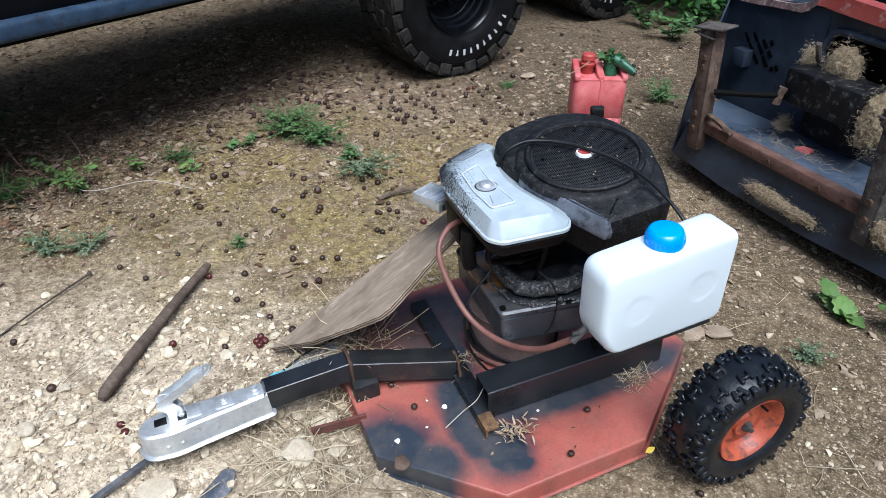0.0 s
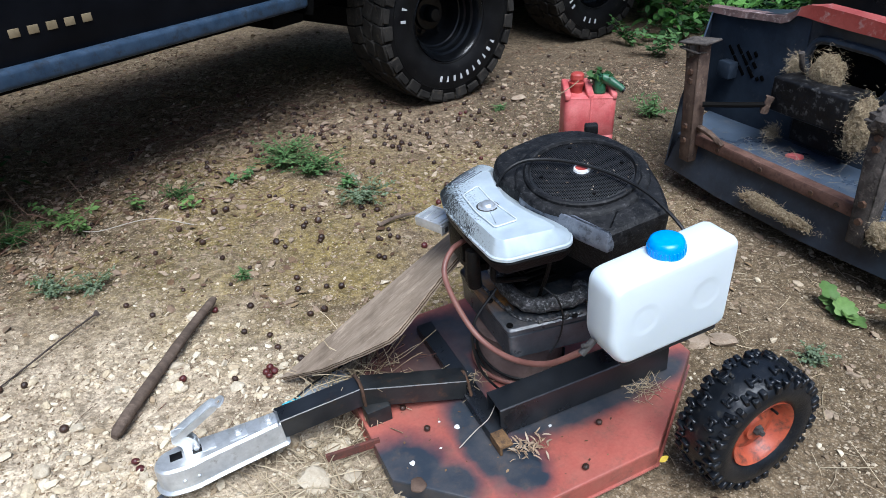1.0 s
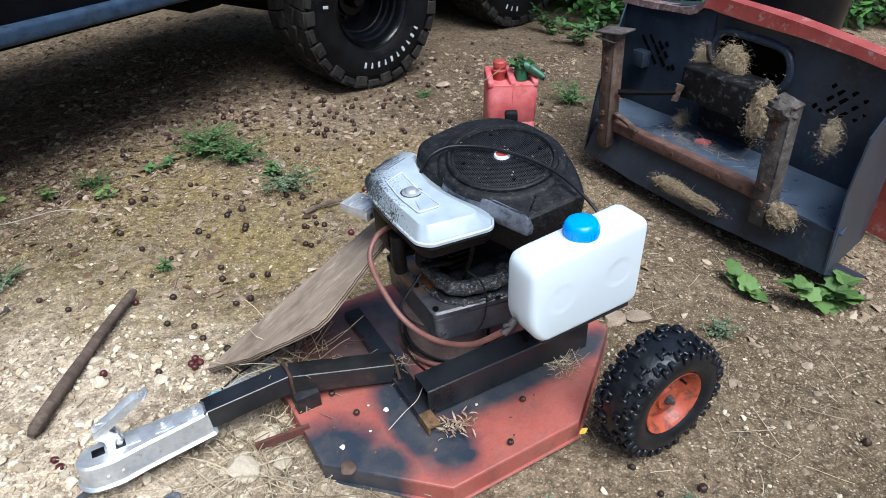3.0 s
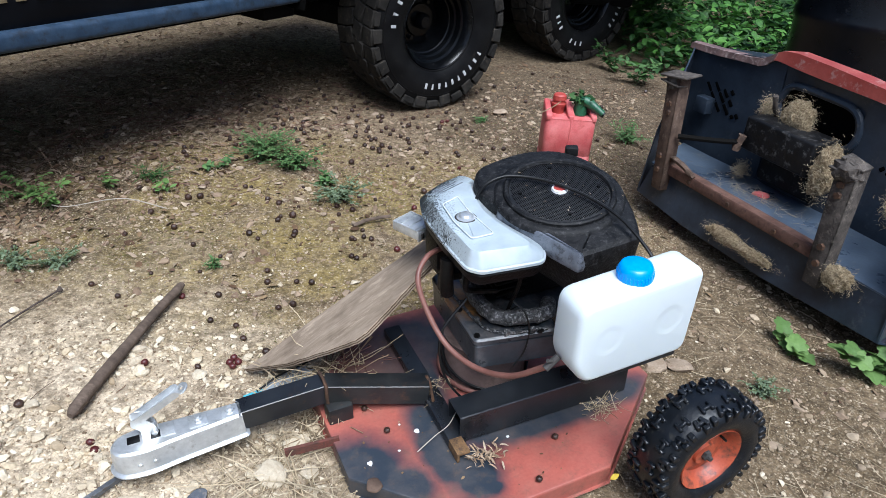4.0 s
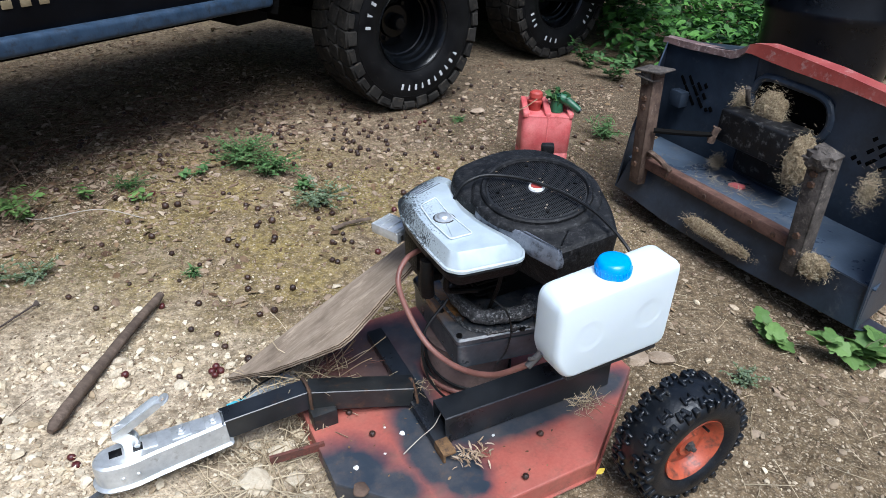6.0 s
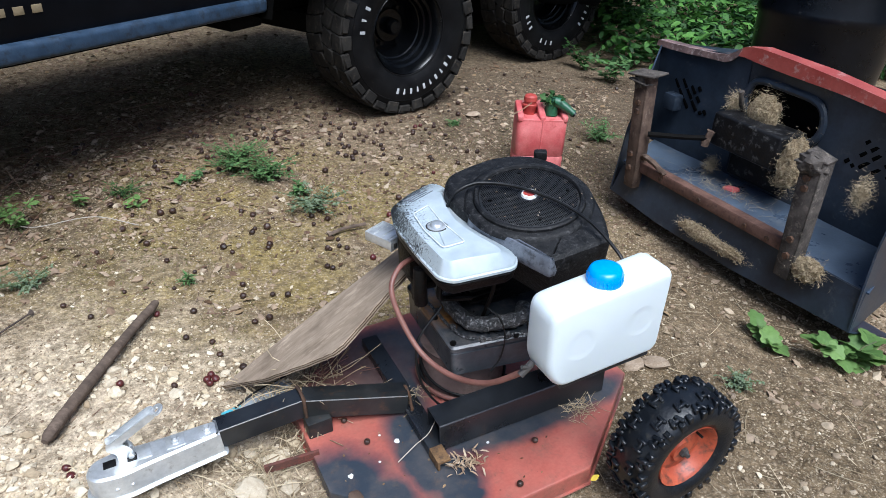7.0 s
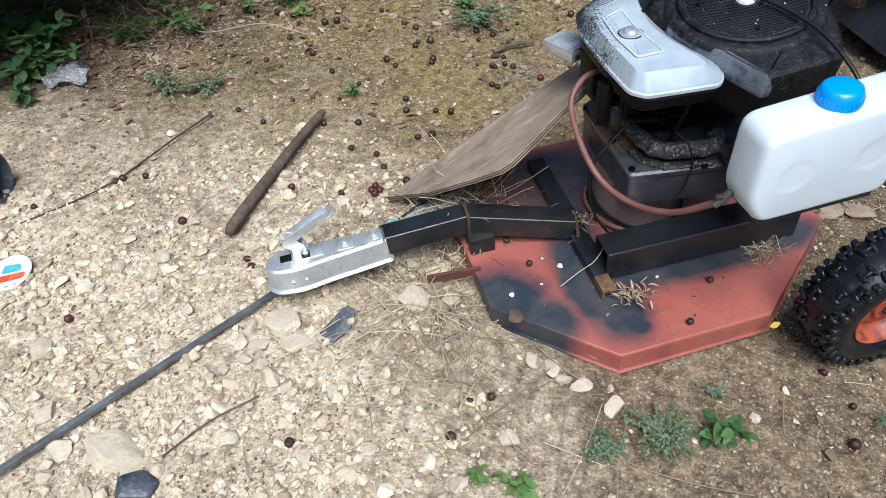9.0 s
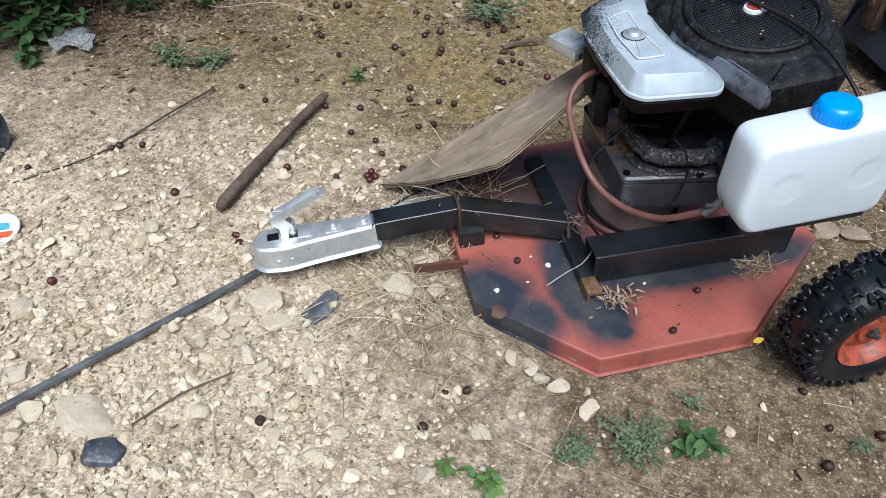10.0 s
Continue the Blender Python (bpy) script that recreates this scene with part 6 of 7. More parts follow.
plant(-1.72, 1.66, "oval", 0.06, 0.08, 24, 0.05, LEAF, 13, "small bright green weed beside film")
plant(-1.15, 2.55, "needle", 0.12, 0.06, 160, 0.03, LEAF_DARK, 14, "thin green weed on mossy soil")
plant(-0.68, 1.93, "needle", 0.05, 0.05, 60, 0.03, LEAF, 15, "small grass tuft on stony soil")
plant(1.185, 1.735, "lobed", 0.10, 0.07, 22, 0.056, LEAF_PALE, 16, "bright green lobed-leaf weed on soil", group="lobed weeds")
plant(1.38, 1.66, "lobed", 0.14, 0.09, 42, 0.062, LEAF_PALE, 17, "bright green lobed-leaf weed on soil", group="lobed weeds")
plant(1.0, 1.535, "oval", 0.06, 0.05, 300, 0.012, LEAF_GREY, 18, "silvery grey-green weed behind the tyre")
plant(0.99, 3.45, "needle", 0.13, 0.10, 260, 0.045, LEAF, 19, "feathery green weed beside the fuel can")
plant(0.40, 0.875, "oval", 0.06, 0.085, 24, 0.043, LEAF, 20, "dark green broad-leaved seedling on soil")
plant(0.30, 0.855, "oval", 0.085, 0.045, 620, 0.0105, LEAF_GREY, 21, "low grey-green weed patch on soil")
plant(0.19, 0.80, "oval", 0.05, 0.035, 380, 0.010, LEAF_GREY, 22, "low grey-green weed patch on soil")
plant(0.40, 0.97, "oval", 0.04, 0.03, 90, 0.009, LEAF_GREY, 23, "tiny grey-green weed on soil")
plant(0.06, 0.705, "oval", 0.06, 0.045, 34, 0.026, LEAF_PALE, 24, "small light green seedlings in gravel")
plant(-0.02, 0.69, "oval", 0.03, 0.04, 14, 0.026, LEAF_PALE, 25, "small light green seedlings in gravel")
plant(0.30, 0.68, "oval", 0.03, 0.03, 10, 0.03, LEAF_PALE, 26, "small light green seedlings in gravel")
plant(0.66, 0.70, "oval", 0.04, 0.04, 12, 0.034, LEAF_PALE, 27, "small light green seedlings on soil")
plant(0.72, 0.98, "needle", 0.03, 0.02, 70, 0.02, LEAF_GREY, 28, "tiny grey-green weed by the wheel")
plant(0.20, 3.6, "needle", 0.10, 0.03, 120, 0.03, LEAF, 29, "low mossy weed patch on brown soil")
plant(1.25, 4.55, "oval", 0.2, 0.22, 130, 0.05, LEAF, 40, "leafy shrub shoot at the hedge's foot")
plant(1.12, 4.85, "oval", 0.18, 0.18, 100, 0.045, LEAF_DARK, 41, "leafy shrub shoot at the hedge's foot")


DRY_LEAF = island_surface("dry_brown_leaf", [(0.20, 0.13, 0.08), (0.44, 0.33, 0.22), (0.32, 0.22, 0.14), (0.52, 0.42, 0.31), (0.10, 0.06, 0.035)], 0.8)


def litter():
    rng = random.Random(77)
    verts, faces = [], []
    for _ in range(2600):
        if rng.random() < 0.65:
            x, y = rng.uniform(-3.2, -0.6), rng.uniform(2.0, 5.0)
            if -0.55 * x + 0.34 * y < 1.5:
                continue
        else:
            x, y = rng.uniform(-1.6, 2.2), rng.uniform(1.75, 5.0)
        add_leaf(verts, faces, Vector((x, y, float(height(x, y)) + 0.006)), rng.uniform(0, 6.283), rng.uniform(-0.3, 0.4), rng.uniform(0.01, 0.045), LEAF_OVAL, rng.uniform(-0.6, 0.6))
    for _ in range(420):
        x, y = rng.gauss(-1.6, 0.25), rng.gauss(2.2, 0.3)
        add_leaf(verts, faces, Vector((x, y, float(height(x, y)) + 0.006)), rng.uniform(0, 6.283), rng.uniform(-0.2, 0.4), rng.uniform(0.01, 0.04), LEAF_OVAL, rng.uniform(-0.6, 0.6))
    for _ in range(450):
        x, y = rng.gauss(-1.15, 0.5), rng.gauss(2.85, 0.35)
        add_leaf(verts, faces, Vector((x, y, float(height(x, y)) + 0.006)), rng.uniform(0, 6.283), rng.uniform(-0.2, 0.3), rng.uniform(0.006, 0.024), LEAF_OVAL, rng.uniform(-0.5, 0.5))
    for _ in range(1500):
        x, y = rng.uniform(-1.5, 1.4), rng.uniform(2.1, 4.4)
        add_leaf(verts, faces, Vector((x, y, float(height(x, y)) + 0.005)), rng.uniform(0, 6.283), rng.uniform(-0.2, 0.3), rng.uniform(0.005, 0.022), LEAF_OVAL, rng.uniform(-0.5, 0.5))
    tagged(new("leaf_litter", mesh_from("leaf_litter", verts, faces, LITTER)), "dead brown leaf litter on the ground", "litter", kind="stuff")


litter()
FADED_LEAF = island_surface("faded_leaf_litter", [(0.235, 0.165, 0.115), (0.32, 0.245, 0.175), (0.15, 0.098, 0.066), (0.27, 0.20, 0.145), (0.09, 0.056, 0.036)], 0.85)
fv, ff = [], []
rf = random.Random(79)
for i in range(900):
    x_, y_ = rf.gauss(-0.95, 0.55), rf.gauss(2.75, 0.42)
    if noise.noise(Vector((x_ * 2.4, y_ * 2.4, 17))) < -0.05:
        continue
    add_leaf(fv, ff, Vector((x_, y_, float(height(x_, y_)) + 0.006)), rf.uniform(0, 6.283), rf.uniform(-0.2, 0.35), rf.uniform(0.006, 0.017), LEAF_CURL if i % 2 else LEAF_OVAL, rf.uniform(-0.6, 0.6), 0.5)
for i in range(3200):
    x_, y_ = rf.uniform(-3.3, -0.5), rf.uniform(2.4, 5.4)
    if y_ * 0.5 - x_ * 0.866 < 2.05:
        continue
    add_leaf(fv, ff, Vector((x_, y_, float(height(x_, y_)) + 0.008)), rf.uniform(0, 6.283), rf.uniform(-0.3, 0.5), rf.uniform(0.012, 0.05), LEAF_CURL if i % 3 else LEAF_OVAL, rf.uniform(-0.7, 0.7), 0.5)
tagged(new("leaf_litter", mesh_from("leaf_litter", fv, ff, FADED_LEAF)), "faded mauve-grey dead leaves trodden into soil", "litter", kind="stuff")
strands("dead_stem", "dark dead twigs and stems under the truck's edge", 420, straw_spot(-1.5, 3.35, 0.55, 0.45, 0.3), (0.05, 0.22), 0.0016, DEAD_STEM, 38, 0.02, 0.9, "stems")


def moss():
    rng = random.Random(78)
    verts, faces = [], []
    for _ in range(13000):
        x, y = rng.gauss(-0.75, 0.62), rng.gauss(2.3, 0.5)
        if rng.random() < 0.4:
            x, y = rng.choice(((0.25, 3.45), (0.75, 2.75), (-0.1, 2.45), (-0.35, 3.0), (0.75, 3.6), (0.95, 3.15), (0.45, 3.15)))
            x, y = rng.gauss(x, 0.2), rng.gauss(y, 0.16)
        elif noise.noise(Vector((x * 2.2, y * 2.2, 4))) + 0.5 * noise.noise(Vector((x * 7, y * 7, 9))) < 0.02 or y < 1.5:
            continue
        add_leaf(verts, faces, Vector((x, y, float(height(x, y)) + 0.002)), rng.uniform(0, 6.283), rng.uniform(0.1, 1.0), rng.uniform(0.006, 0.016), LEAF_NEEDLE, rng.uniform(-0.6, 0.6))
    tagged(new("moss", mesh_from("moss", verts, faces, MOSS)), "thin olive moss and seedlings on the soil", "moss", kind="stuff")


moss()
cv, cf = [], []
rc = random.Random(3)
for i in range(80):
    p = MOWER @ Vector((rc.gauss(-0.058, 0.020), rc.gauss(-0.222, 0.015), 0.005 + rc.random() * 0.012))
    add_leaf(cv, cf, p, rc.uniform(0, 6.283), rc.uniform(-0.2, 0.7), rc.uniform(0.011, 0.027), LEAF_CURL, rc.uniform(-1.2, 1.2), 1.1)
tagged(new("dry_leaves", mesh_from("dry_leaves", cv, cf, DRY_LEAF)), "small heap of dry curled leaves on the deck", "leaves", kind="stuff")


dv, df = [], []
rd = random.Random(14)
for i in range(150):
    lx_, ly_ = rd.uniform(-0.33, 0.34), rd.uniform(-0.33, 0.30)
    if abs(lx_) + abs(ly_) > 0.47 or (lx_ > -0.10 and -0.19 < ly_):
        continue
    add_leaf(dv, df, MOWER @ Vector((lx_, ly_, 0.0025)), rd.uniform(0, 6.283), rd.uniform(-0.1, 0.2), rd.uniform(0.003, 0.011), LEAF_OVAL, rd.uniform(-0.3, 0.3))
tagged(new("deck_debris", mesh_from("deck_debris", dv, df, LITTER)), "scattered leaf bits and crumbs on the deck", "litter", kind="stuff")


ev, ef = [], []
for i in range(60):
    u_, v_ = rd.gauss(0.0, 0.09), rd.gauss(0.0, 0.08)
    if math.hypot(u_, v_) > 0.15 or u_ - v_ > 0.2:
        continue
    lift_ = 0.0045 if math.hypot(u_, v_) < 0.11 else 0.0055 if math.hypot(u_, v_) < 0.13 else -0.006
    add_leaf(ev, ef, MOWER @ TOP @ Vector((u_, v_, lift_)), rd.uniform(0, 6.283), rd.uniform(-0.1, 0.4), rd.uniform(0.002, 0.008), LEAF_OVAL, rd.uniform(-0.6, 0.6))
tagged(new("engine_debris", mesh_from("engine_debris", ev, ef, GRIT)), "dry leaf crumbs scattered on the engine housing", "litter", kind="stuff")


def hedge(name, x0, x1, y0, y1, tall, count, material, seed, label, size=0.085):
    rng = random.Random(seed)
    verts, faces = [], []
    for _ in range(count):
        x, y = rng.uniform(x0, x1), rng.uniform(y0, y1)
        top = tall * (0.55 + 0.45 * noise.noise(Vector((x * 1.3, y * 1.3, seed)))) * min(1, 0.35 + (y - y0) * 0.9)
        z = top * rng.random() ** 0.6
        add_leaf(verts, faces, Vector((x + rng.gauss(0, 0.05), y, z + 0.02)), rng.uniform(0, 6.283), rng.uniform(-0.6, 0.6), size * rng.uniform(0.6, 1.3), LEAF_OVAL, rng.uniform(-0.6, 0.6))
    tagged(new(name, mesh_from(name, verts, faces, material)), label, "undergrowth", kind="stuff")


# one undergrowth twice: bright leaves for lit tops, dark ones for shaded depth
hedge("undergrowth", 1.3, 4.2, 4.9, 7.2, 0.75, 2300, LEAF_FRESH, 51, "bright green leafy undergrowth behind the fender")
hedge("undergrowth", 1.3, 4.2, 4.9, 7.2, 0.62, 5200, LEAF_DARK, 54, "leafy undergrowth behind the fender, shade put in as darker leaves")
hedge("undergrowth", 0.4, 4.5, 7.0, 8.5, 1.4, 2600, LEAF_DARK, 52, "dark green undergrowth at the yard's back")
hedge("undergrowth", -2.9, -1.75, 1.5, 2.6, 0.28, 500, LEAF_DARK, 53, "dark green weeds at the yard's edge", 0.05)


# ---- parked off-road truck ----
TRUCK = pose(0, 0, 0, 0, 0, 60)
truck = thing("truck", "black lifted off-road truck with blue-grey sill", "truck", TRUCK)
SIDE = 2.257
body = bmesh.new()
# lower door and wing panel with a slight tumblehome, closed box body behind it
side = [(0.0, 0.66), (0.012, 0.72), (0.02, 0.95), (-0.005, 1.12), (-0.10, 1.75), (-0.95, 1.80), (-1.50, 1.20), (-1.50, 0.88), (-0.12, 0.88), (-0.07, 0.66)]
def side_panel(x0, x1):
    bm = bmesh.new()
    rows = [[bm.verts.new((x, SIDE - y, z)) for y, z in side] for x in (x0, x1)]
    for k in range(len(side)):
        j = (k + 1) % len(side)
        bm.faces.new((rows[0][k], rows[0][j], rows[1][j], rows[1][k]))
    bm.faces.new(rows[0])
    bm.faces.new(rows[1][::-1])
    return bm


for x0, x1 in ((-1.35, 0.0), (0.008, 1.10), (1.108, 2.46)):
    part("side_panel", side_panel(x0, x1), TRUCK_BLACK, truck, "glossy black door panel", 30)
box(2.46, 4.15, SIDE + 0.22, SIDE + 1.45, 0.70, 1.15, 0.03, body)
# unseen wing box over the wheel, added to shade the ground below
box(2.55, 4.05, SIDE - 0.42, SIDE + 0.4, 0.97, 1.45, 0.05, body, None, 3)
part("body", body, TRUCK_BLACK, truck, "glossy black wing and bonnet, unseen, added for shade", 30)
sill = bmesh.new()
box(-1.3, 2.50, SIDE - 0.035, SIDE + 0.06, 0.60, 0.665, 0.018, sill, None, 4)
part("sill", sill, SILL_BLUE, truck, "dull blue-grey rock slider sill")
ch = bmesh.new()
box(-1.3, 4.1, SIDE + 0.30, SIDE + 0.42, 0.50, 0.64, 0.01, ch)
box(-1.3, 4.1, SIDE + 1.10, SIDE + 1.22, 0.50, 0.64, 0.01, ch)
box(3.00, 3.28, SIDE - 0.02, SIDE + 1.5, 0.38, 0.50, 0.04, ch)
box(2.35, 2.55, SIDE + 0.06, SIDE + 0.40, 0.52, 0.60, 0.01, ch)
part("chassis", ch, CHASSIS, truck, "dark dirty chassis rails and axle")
arch = bmesh.new()
line = [(3.10 + 0.62 * math.cos(radians(10 + k * 10)), 0.46 + 0.64 * math.sin(radians(10 + k * 10))) for k in range(17)]
rows = [[arch.verts.new((x, SIDE + y, z)) for x, z in line] for y in (-0.06, 0.30)]
for k in range(16):
    arch.faces.new((rows[0][k], rows[0][k + 1], rows[1][k + 1], rows[1][k]))
bmesh.ops.solidify(arch, geom=arch.faces[:], thickness=0.02)
part("wheel_arch", arch, CHASSIS, truck, "black rubber wheel arch")
for k in range(5):
    h_ = 0.026
    x_ = 1.185 + k * 0.062
    part("letter_bar", box(x_, x_ + 0.034, SIDE - 0.018, SIDE - 0.0125, 0.748, 0.748 + h_, 0.001), GOLD_INK, truck)


def build_big_wheel(at, parent, runs):
    R, W = 0.445, 0.34
    hw = W / 2
    rim = part("wheel", lathe([(0.0, -0.03), (0.085, -0.03), (0.09, -0.05), (0.135, -0.055), (0.150, -0.03), (0.160, 0.02), (0.166, 0.024), (0.170, 0.055), (0.182, 0.060), (0.187, 0.092), (0.200, 0.098), (0.207, 0.130), (0.222, 0.150), (0.230, 0.142), (0.212, 0.10), (0.20, -0.12), (0.0, -0.12)], 56, m=at), BLACK_RIM, parent, "black steel wheel with mud-terrain tyre", 35)
    prof = [(0.205, 0.10), (0.217, 0.140), (0.237, 0.153), (0.29, hw + 0.006), (0.34, hw + 0.004), (0.392, hw - 0.010), (0.415, hw - 0.028), (0.425, hw - 0.05), (0.428, 0.0), (0.425, -hw + 0.05), (0.415, -hw + 0.028), (0.375, -hw + 0.01), (0.34, -hw), (0.29, -hw), (0.215, -0.13), (0.205, -0.1)]
    tyre = part("tyre", lathe(prof, 72, m=at), RUBBER_BIG, rim, "black mud-terrain tyre", 50)
    for rr, zz in ((0.232, 0.1515), (0.365, hw - 0.003)):
        part("sidewall_rib", lathe([(rr - 0.003, zz - 0.002), (rr - 0.002, zz + 0.002), (rr + 0.002, zz + 0.002), (rr + 0.003, zz - 0.003)], 72, m=at), RUBBER_BIG, tyre)
    lugs = bmesh.new()

    def lug(ang, y, ln, wd, yaw, top=R, base=0.412):
        own = bmesh.new()
        box(-ln / 2, ln / 2, -wd / 2, wd / 2, base, top, 0.004, own, None, 1)
        bmesh.ops.transform(own, matrix=Matrix.Rotation(ang, 4, "Y") @ Matrix.Translation((0, y, 0)) @ Matrix.Rotation(yaw, 4, "Z"), verts=own.verts[:])
        joined(own, lugs, at @ pose(0, 0, 0, 90, 0, 0))

    n = 30
    for k in range(n):
        a = 2 * math.pi * k / n
        st = 2 * math.pi / n
        lug(a, -0.043, 0.084, 0.078, 0.30)
        lug(a + st * 0.5, 0.043, 0.084, 0.078, -0.30)
        lug(a + st * 0.15, -0.127, 0.085, 0.080, 0.12, R - 0.007)
        lug(a + st * 0.65, 0.127, 0.085, 0.080, -0.12, R - 0.007)
        lug(a + st * 0.15, -0.164, 0.070, 0.02, 0.0, R - 0.018, 0.392 if k % 2 else 0.372)
        lug(a + st * 0.65, 0.164, 0.070, 0.02, 0.0, R - 0.018, 0.392 if k % 2 else 0.372)
    part("tread", lugs, TREAD_BIG, tyre, "dusty blocky tread lugs")
    for a0, cnt, step in runs:
        for k in range(cnt):
            a = a0 + k * step
            own = bmesh.new()
            box(-0.0075, 0.0075, -0.0155, 0.0155, 0, 0.0022, 0.0008, own, None, 1)
            for v in own.verts:
                if v.co.y > 0:
                    v.co.x *= 0.4 if k % 2 else 1.0
            own = joined(own, None, at @ pose(0, 0, 0, 0, 0, a) @ pose(0.312, 0, hw + 0.0055) @ pose(0, 0, 0, 0, 0, 90))
            part("letter_bar", own, WHITE_INK, tyre)
    for k in range(6):
        part("wheel_nut", bolt(at @ pose(0.105 * math.cos(k * math.pi / 3), 0.105 * math.sin(k * math.pi / 3), -0.04), 0.012, 0.02), BLACK_RIM, rim)
    part("hub_cap", lathe([(0, 0.03), (0.03, 0.028), (0.042, 0.01), (0.045, -0.05)], 24, m=at), BLACK_RIM, rim)


def wheel_pose(x, y, th, R=0.437, inset=0.17):
    n = Vector((math.sin(radians(th)), -math.cos(radians(th)), 0))
    return pose(x - n.x * inset, y - n.y * inset, R) @ pose(0, 0, 0, 0, 0, th) @ pose(0, 0, 0, 90, 0, 0)


build_big_wheel(TRUCK.inverted() @ wheel_pose(-0.045, 3.74, 40), truck, [(-106, 10, 8.4), (152, 3, 11.0)])
trailer = thing("trailer", "dark low trailer on one mud-terrain wheel", "trailer")
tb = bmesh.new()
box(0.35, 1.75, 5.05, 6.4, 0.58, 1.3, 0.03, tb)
# unseen overhang, added to shade the ground between the wheels
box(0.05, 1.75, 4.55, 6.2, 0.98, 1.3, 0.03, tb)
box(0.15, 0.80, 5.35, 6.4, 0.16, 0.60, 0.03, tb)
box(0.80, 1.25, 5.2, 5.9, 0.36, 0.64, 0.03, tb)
part("chassis", tb, CHASSIS, trailer, "dark trailer chassis with an unseen overhang added for shade")
build_big_wheel(wheel_pose(0.92, 5.05, 38), trailer, [(-116, 3, 10.0), (-160, 3, 8.0), (-40, 6, 8.4)])


# ---- red fuel can ----
def build_can():
    can = thing("fuel_can", "faded red plastic fuel can with green pouring spout", "fuel can", on_ground(0.588, 3.06, 0.0, 4) @ Matrix.Diagonal((0.92, 0.95, 0.96, 1)))
    body = bmesh.new()
    prism(rounded([(-0.125, -0.075), (0.125, -0.075), (0.125, 0.075), (-0.125, 0.075)], 0.035, 5), [(0.0, 0.02), (0.006, 0.006), (0.02, 0.0), (0.075, 0.0), (0.082, 0.005), (0.089, 0.0), (0.245, 0.0), (0.252, 0.004), (0.262, 0.003), (0.266, 0.010)], body)
    # raised end posts, middle post and the two carrying recesses between them
    for x0, x1 in ((-0.125, -0.095), (-0.018, 0.014), (0.096, 0.124)):
        box(x0, x1, -0.072, 0.068, 0.25, 0.318, 0.010, body, None, 3)
    box(-0.1, -0.01, 0.045, 0.07, 0.255, 0.315, 0.010, body, None, 3)
    box(0.01, 0.115, 0.045, 0.07, 0.255, 0.29, 0.010, body, None, 3)
    # the posts of the carrying frame fall away towards the front
    for v in body.verts:
        if v.co.z > 0.268:
            front = min(1.0, max(0.0, (0.05 - v.co.y) / 0.115))
            v.co.z = 0.264 + (v.co.z - 0.264) * (1 - 0.72 * front ** 1.3)
    ob = part("body", body, RED_PLASTIC, can, "faded red plastic body", 45)
    part("seam", box(-0.004, 0.004, -0.0785, -0.072, 0.02, 0.262, 0.0015), RED_PLASTIC, ob)
    part("spout_cap", lathe([(0, 0.362), (0.024, 0.361), (0.032, 0.354), (0.034, 0.335), (0.030, 0.330), (0.030, 0.322), (0.036, 0.318), (0.036, 0.308), (0.03, 0.30), (0.03, 0.26)], 24, m=pose(-0.055, 0.022, -0.006)), RED_CAP, can, "dark red screw cap")
    sp = part("spout", sweep([(0.05, 0.0, 0.27), (0.05, 0.0, 0.32), (0.065, -0.01, 0.335), (0.10, -0.028, 0.322), (0.150, -0.055, 0.292)], lambda t: 0.034 - 0.017 * t, 12, 6), GREEN_RAG, can, "dark green pouring spout")
    part("mouth", sweep([(0.147, -0.0535, 0.2935), (0.157, -0.0585, 0.2875)], 0.0135, 12, 1), CABLE, sp)
    v, f = [], []
    rng = random.Random(4)
    for _ in range(60):
        add_leaf(v, f, Vector((0.045 + rng.gauss(0, 0.02), rng.gauss(0.01, 0.02), 0.33 + rng.random() * 0.03)), rng.uniform(0, 6.28), rng.uniform(-0.8, 0.8), rng.uniform(0.02, 0.05), LEAF_OVAL, rng.uniform(-1, 1))
    ob2 = new("green_tuft", mesh_from("green_tuft", v, f, LEAF_DARK))
    ob2.parent = can
    wire = part("wire_loop", sweep([(-0.06, -0.035, 0.335), (-0.10, -0.05, 0.31), (-0.15, -0.06, 0.285)], 0.0022, 6, 5), STRAW, can)


build_can()


# ---- fender shell of a riding mower, lying open side out ----
S = 0.93
SHELL_M = pose(0.855, 2.647, 0.0875, 0, 0, -61.93) @ Matrix.Scale(S, 4)
shell = thing("mower_fender", "upturned black and red riding-mower fender with rusty brackets", "fender", pose(0.855, 2.647, 0.0875, 0, 0, -61.93))


def sheet(pts_a, pts_b, thick, bm):
    """A bent sheet between two lines of points, given a thickness."""
    own = bmesh.new()
    ra, rb = [own.verts.new(p) for p in pts_a], [own.verts.new(p) for p in pts_b]
    for i in range(len(ra) - 1):
        own.faces.new((ra[i], ra[i + 1], rb[i + 1], rb[i]))
    if thick:
        bmesh.ops.recalc_face_normals(own, faces=own.faces[:])
        bmesh.ops.solidify(own, geom=own.faces[:], thickness=thick)
    return joined(own, bm)


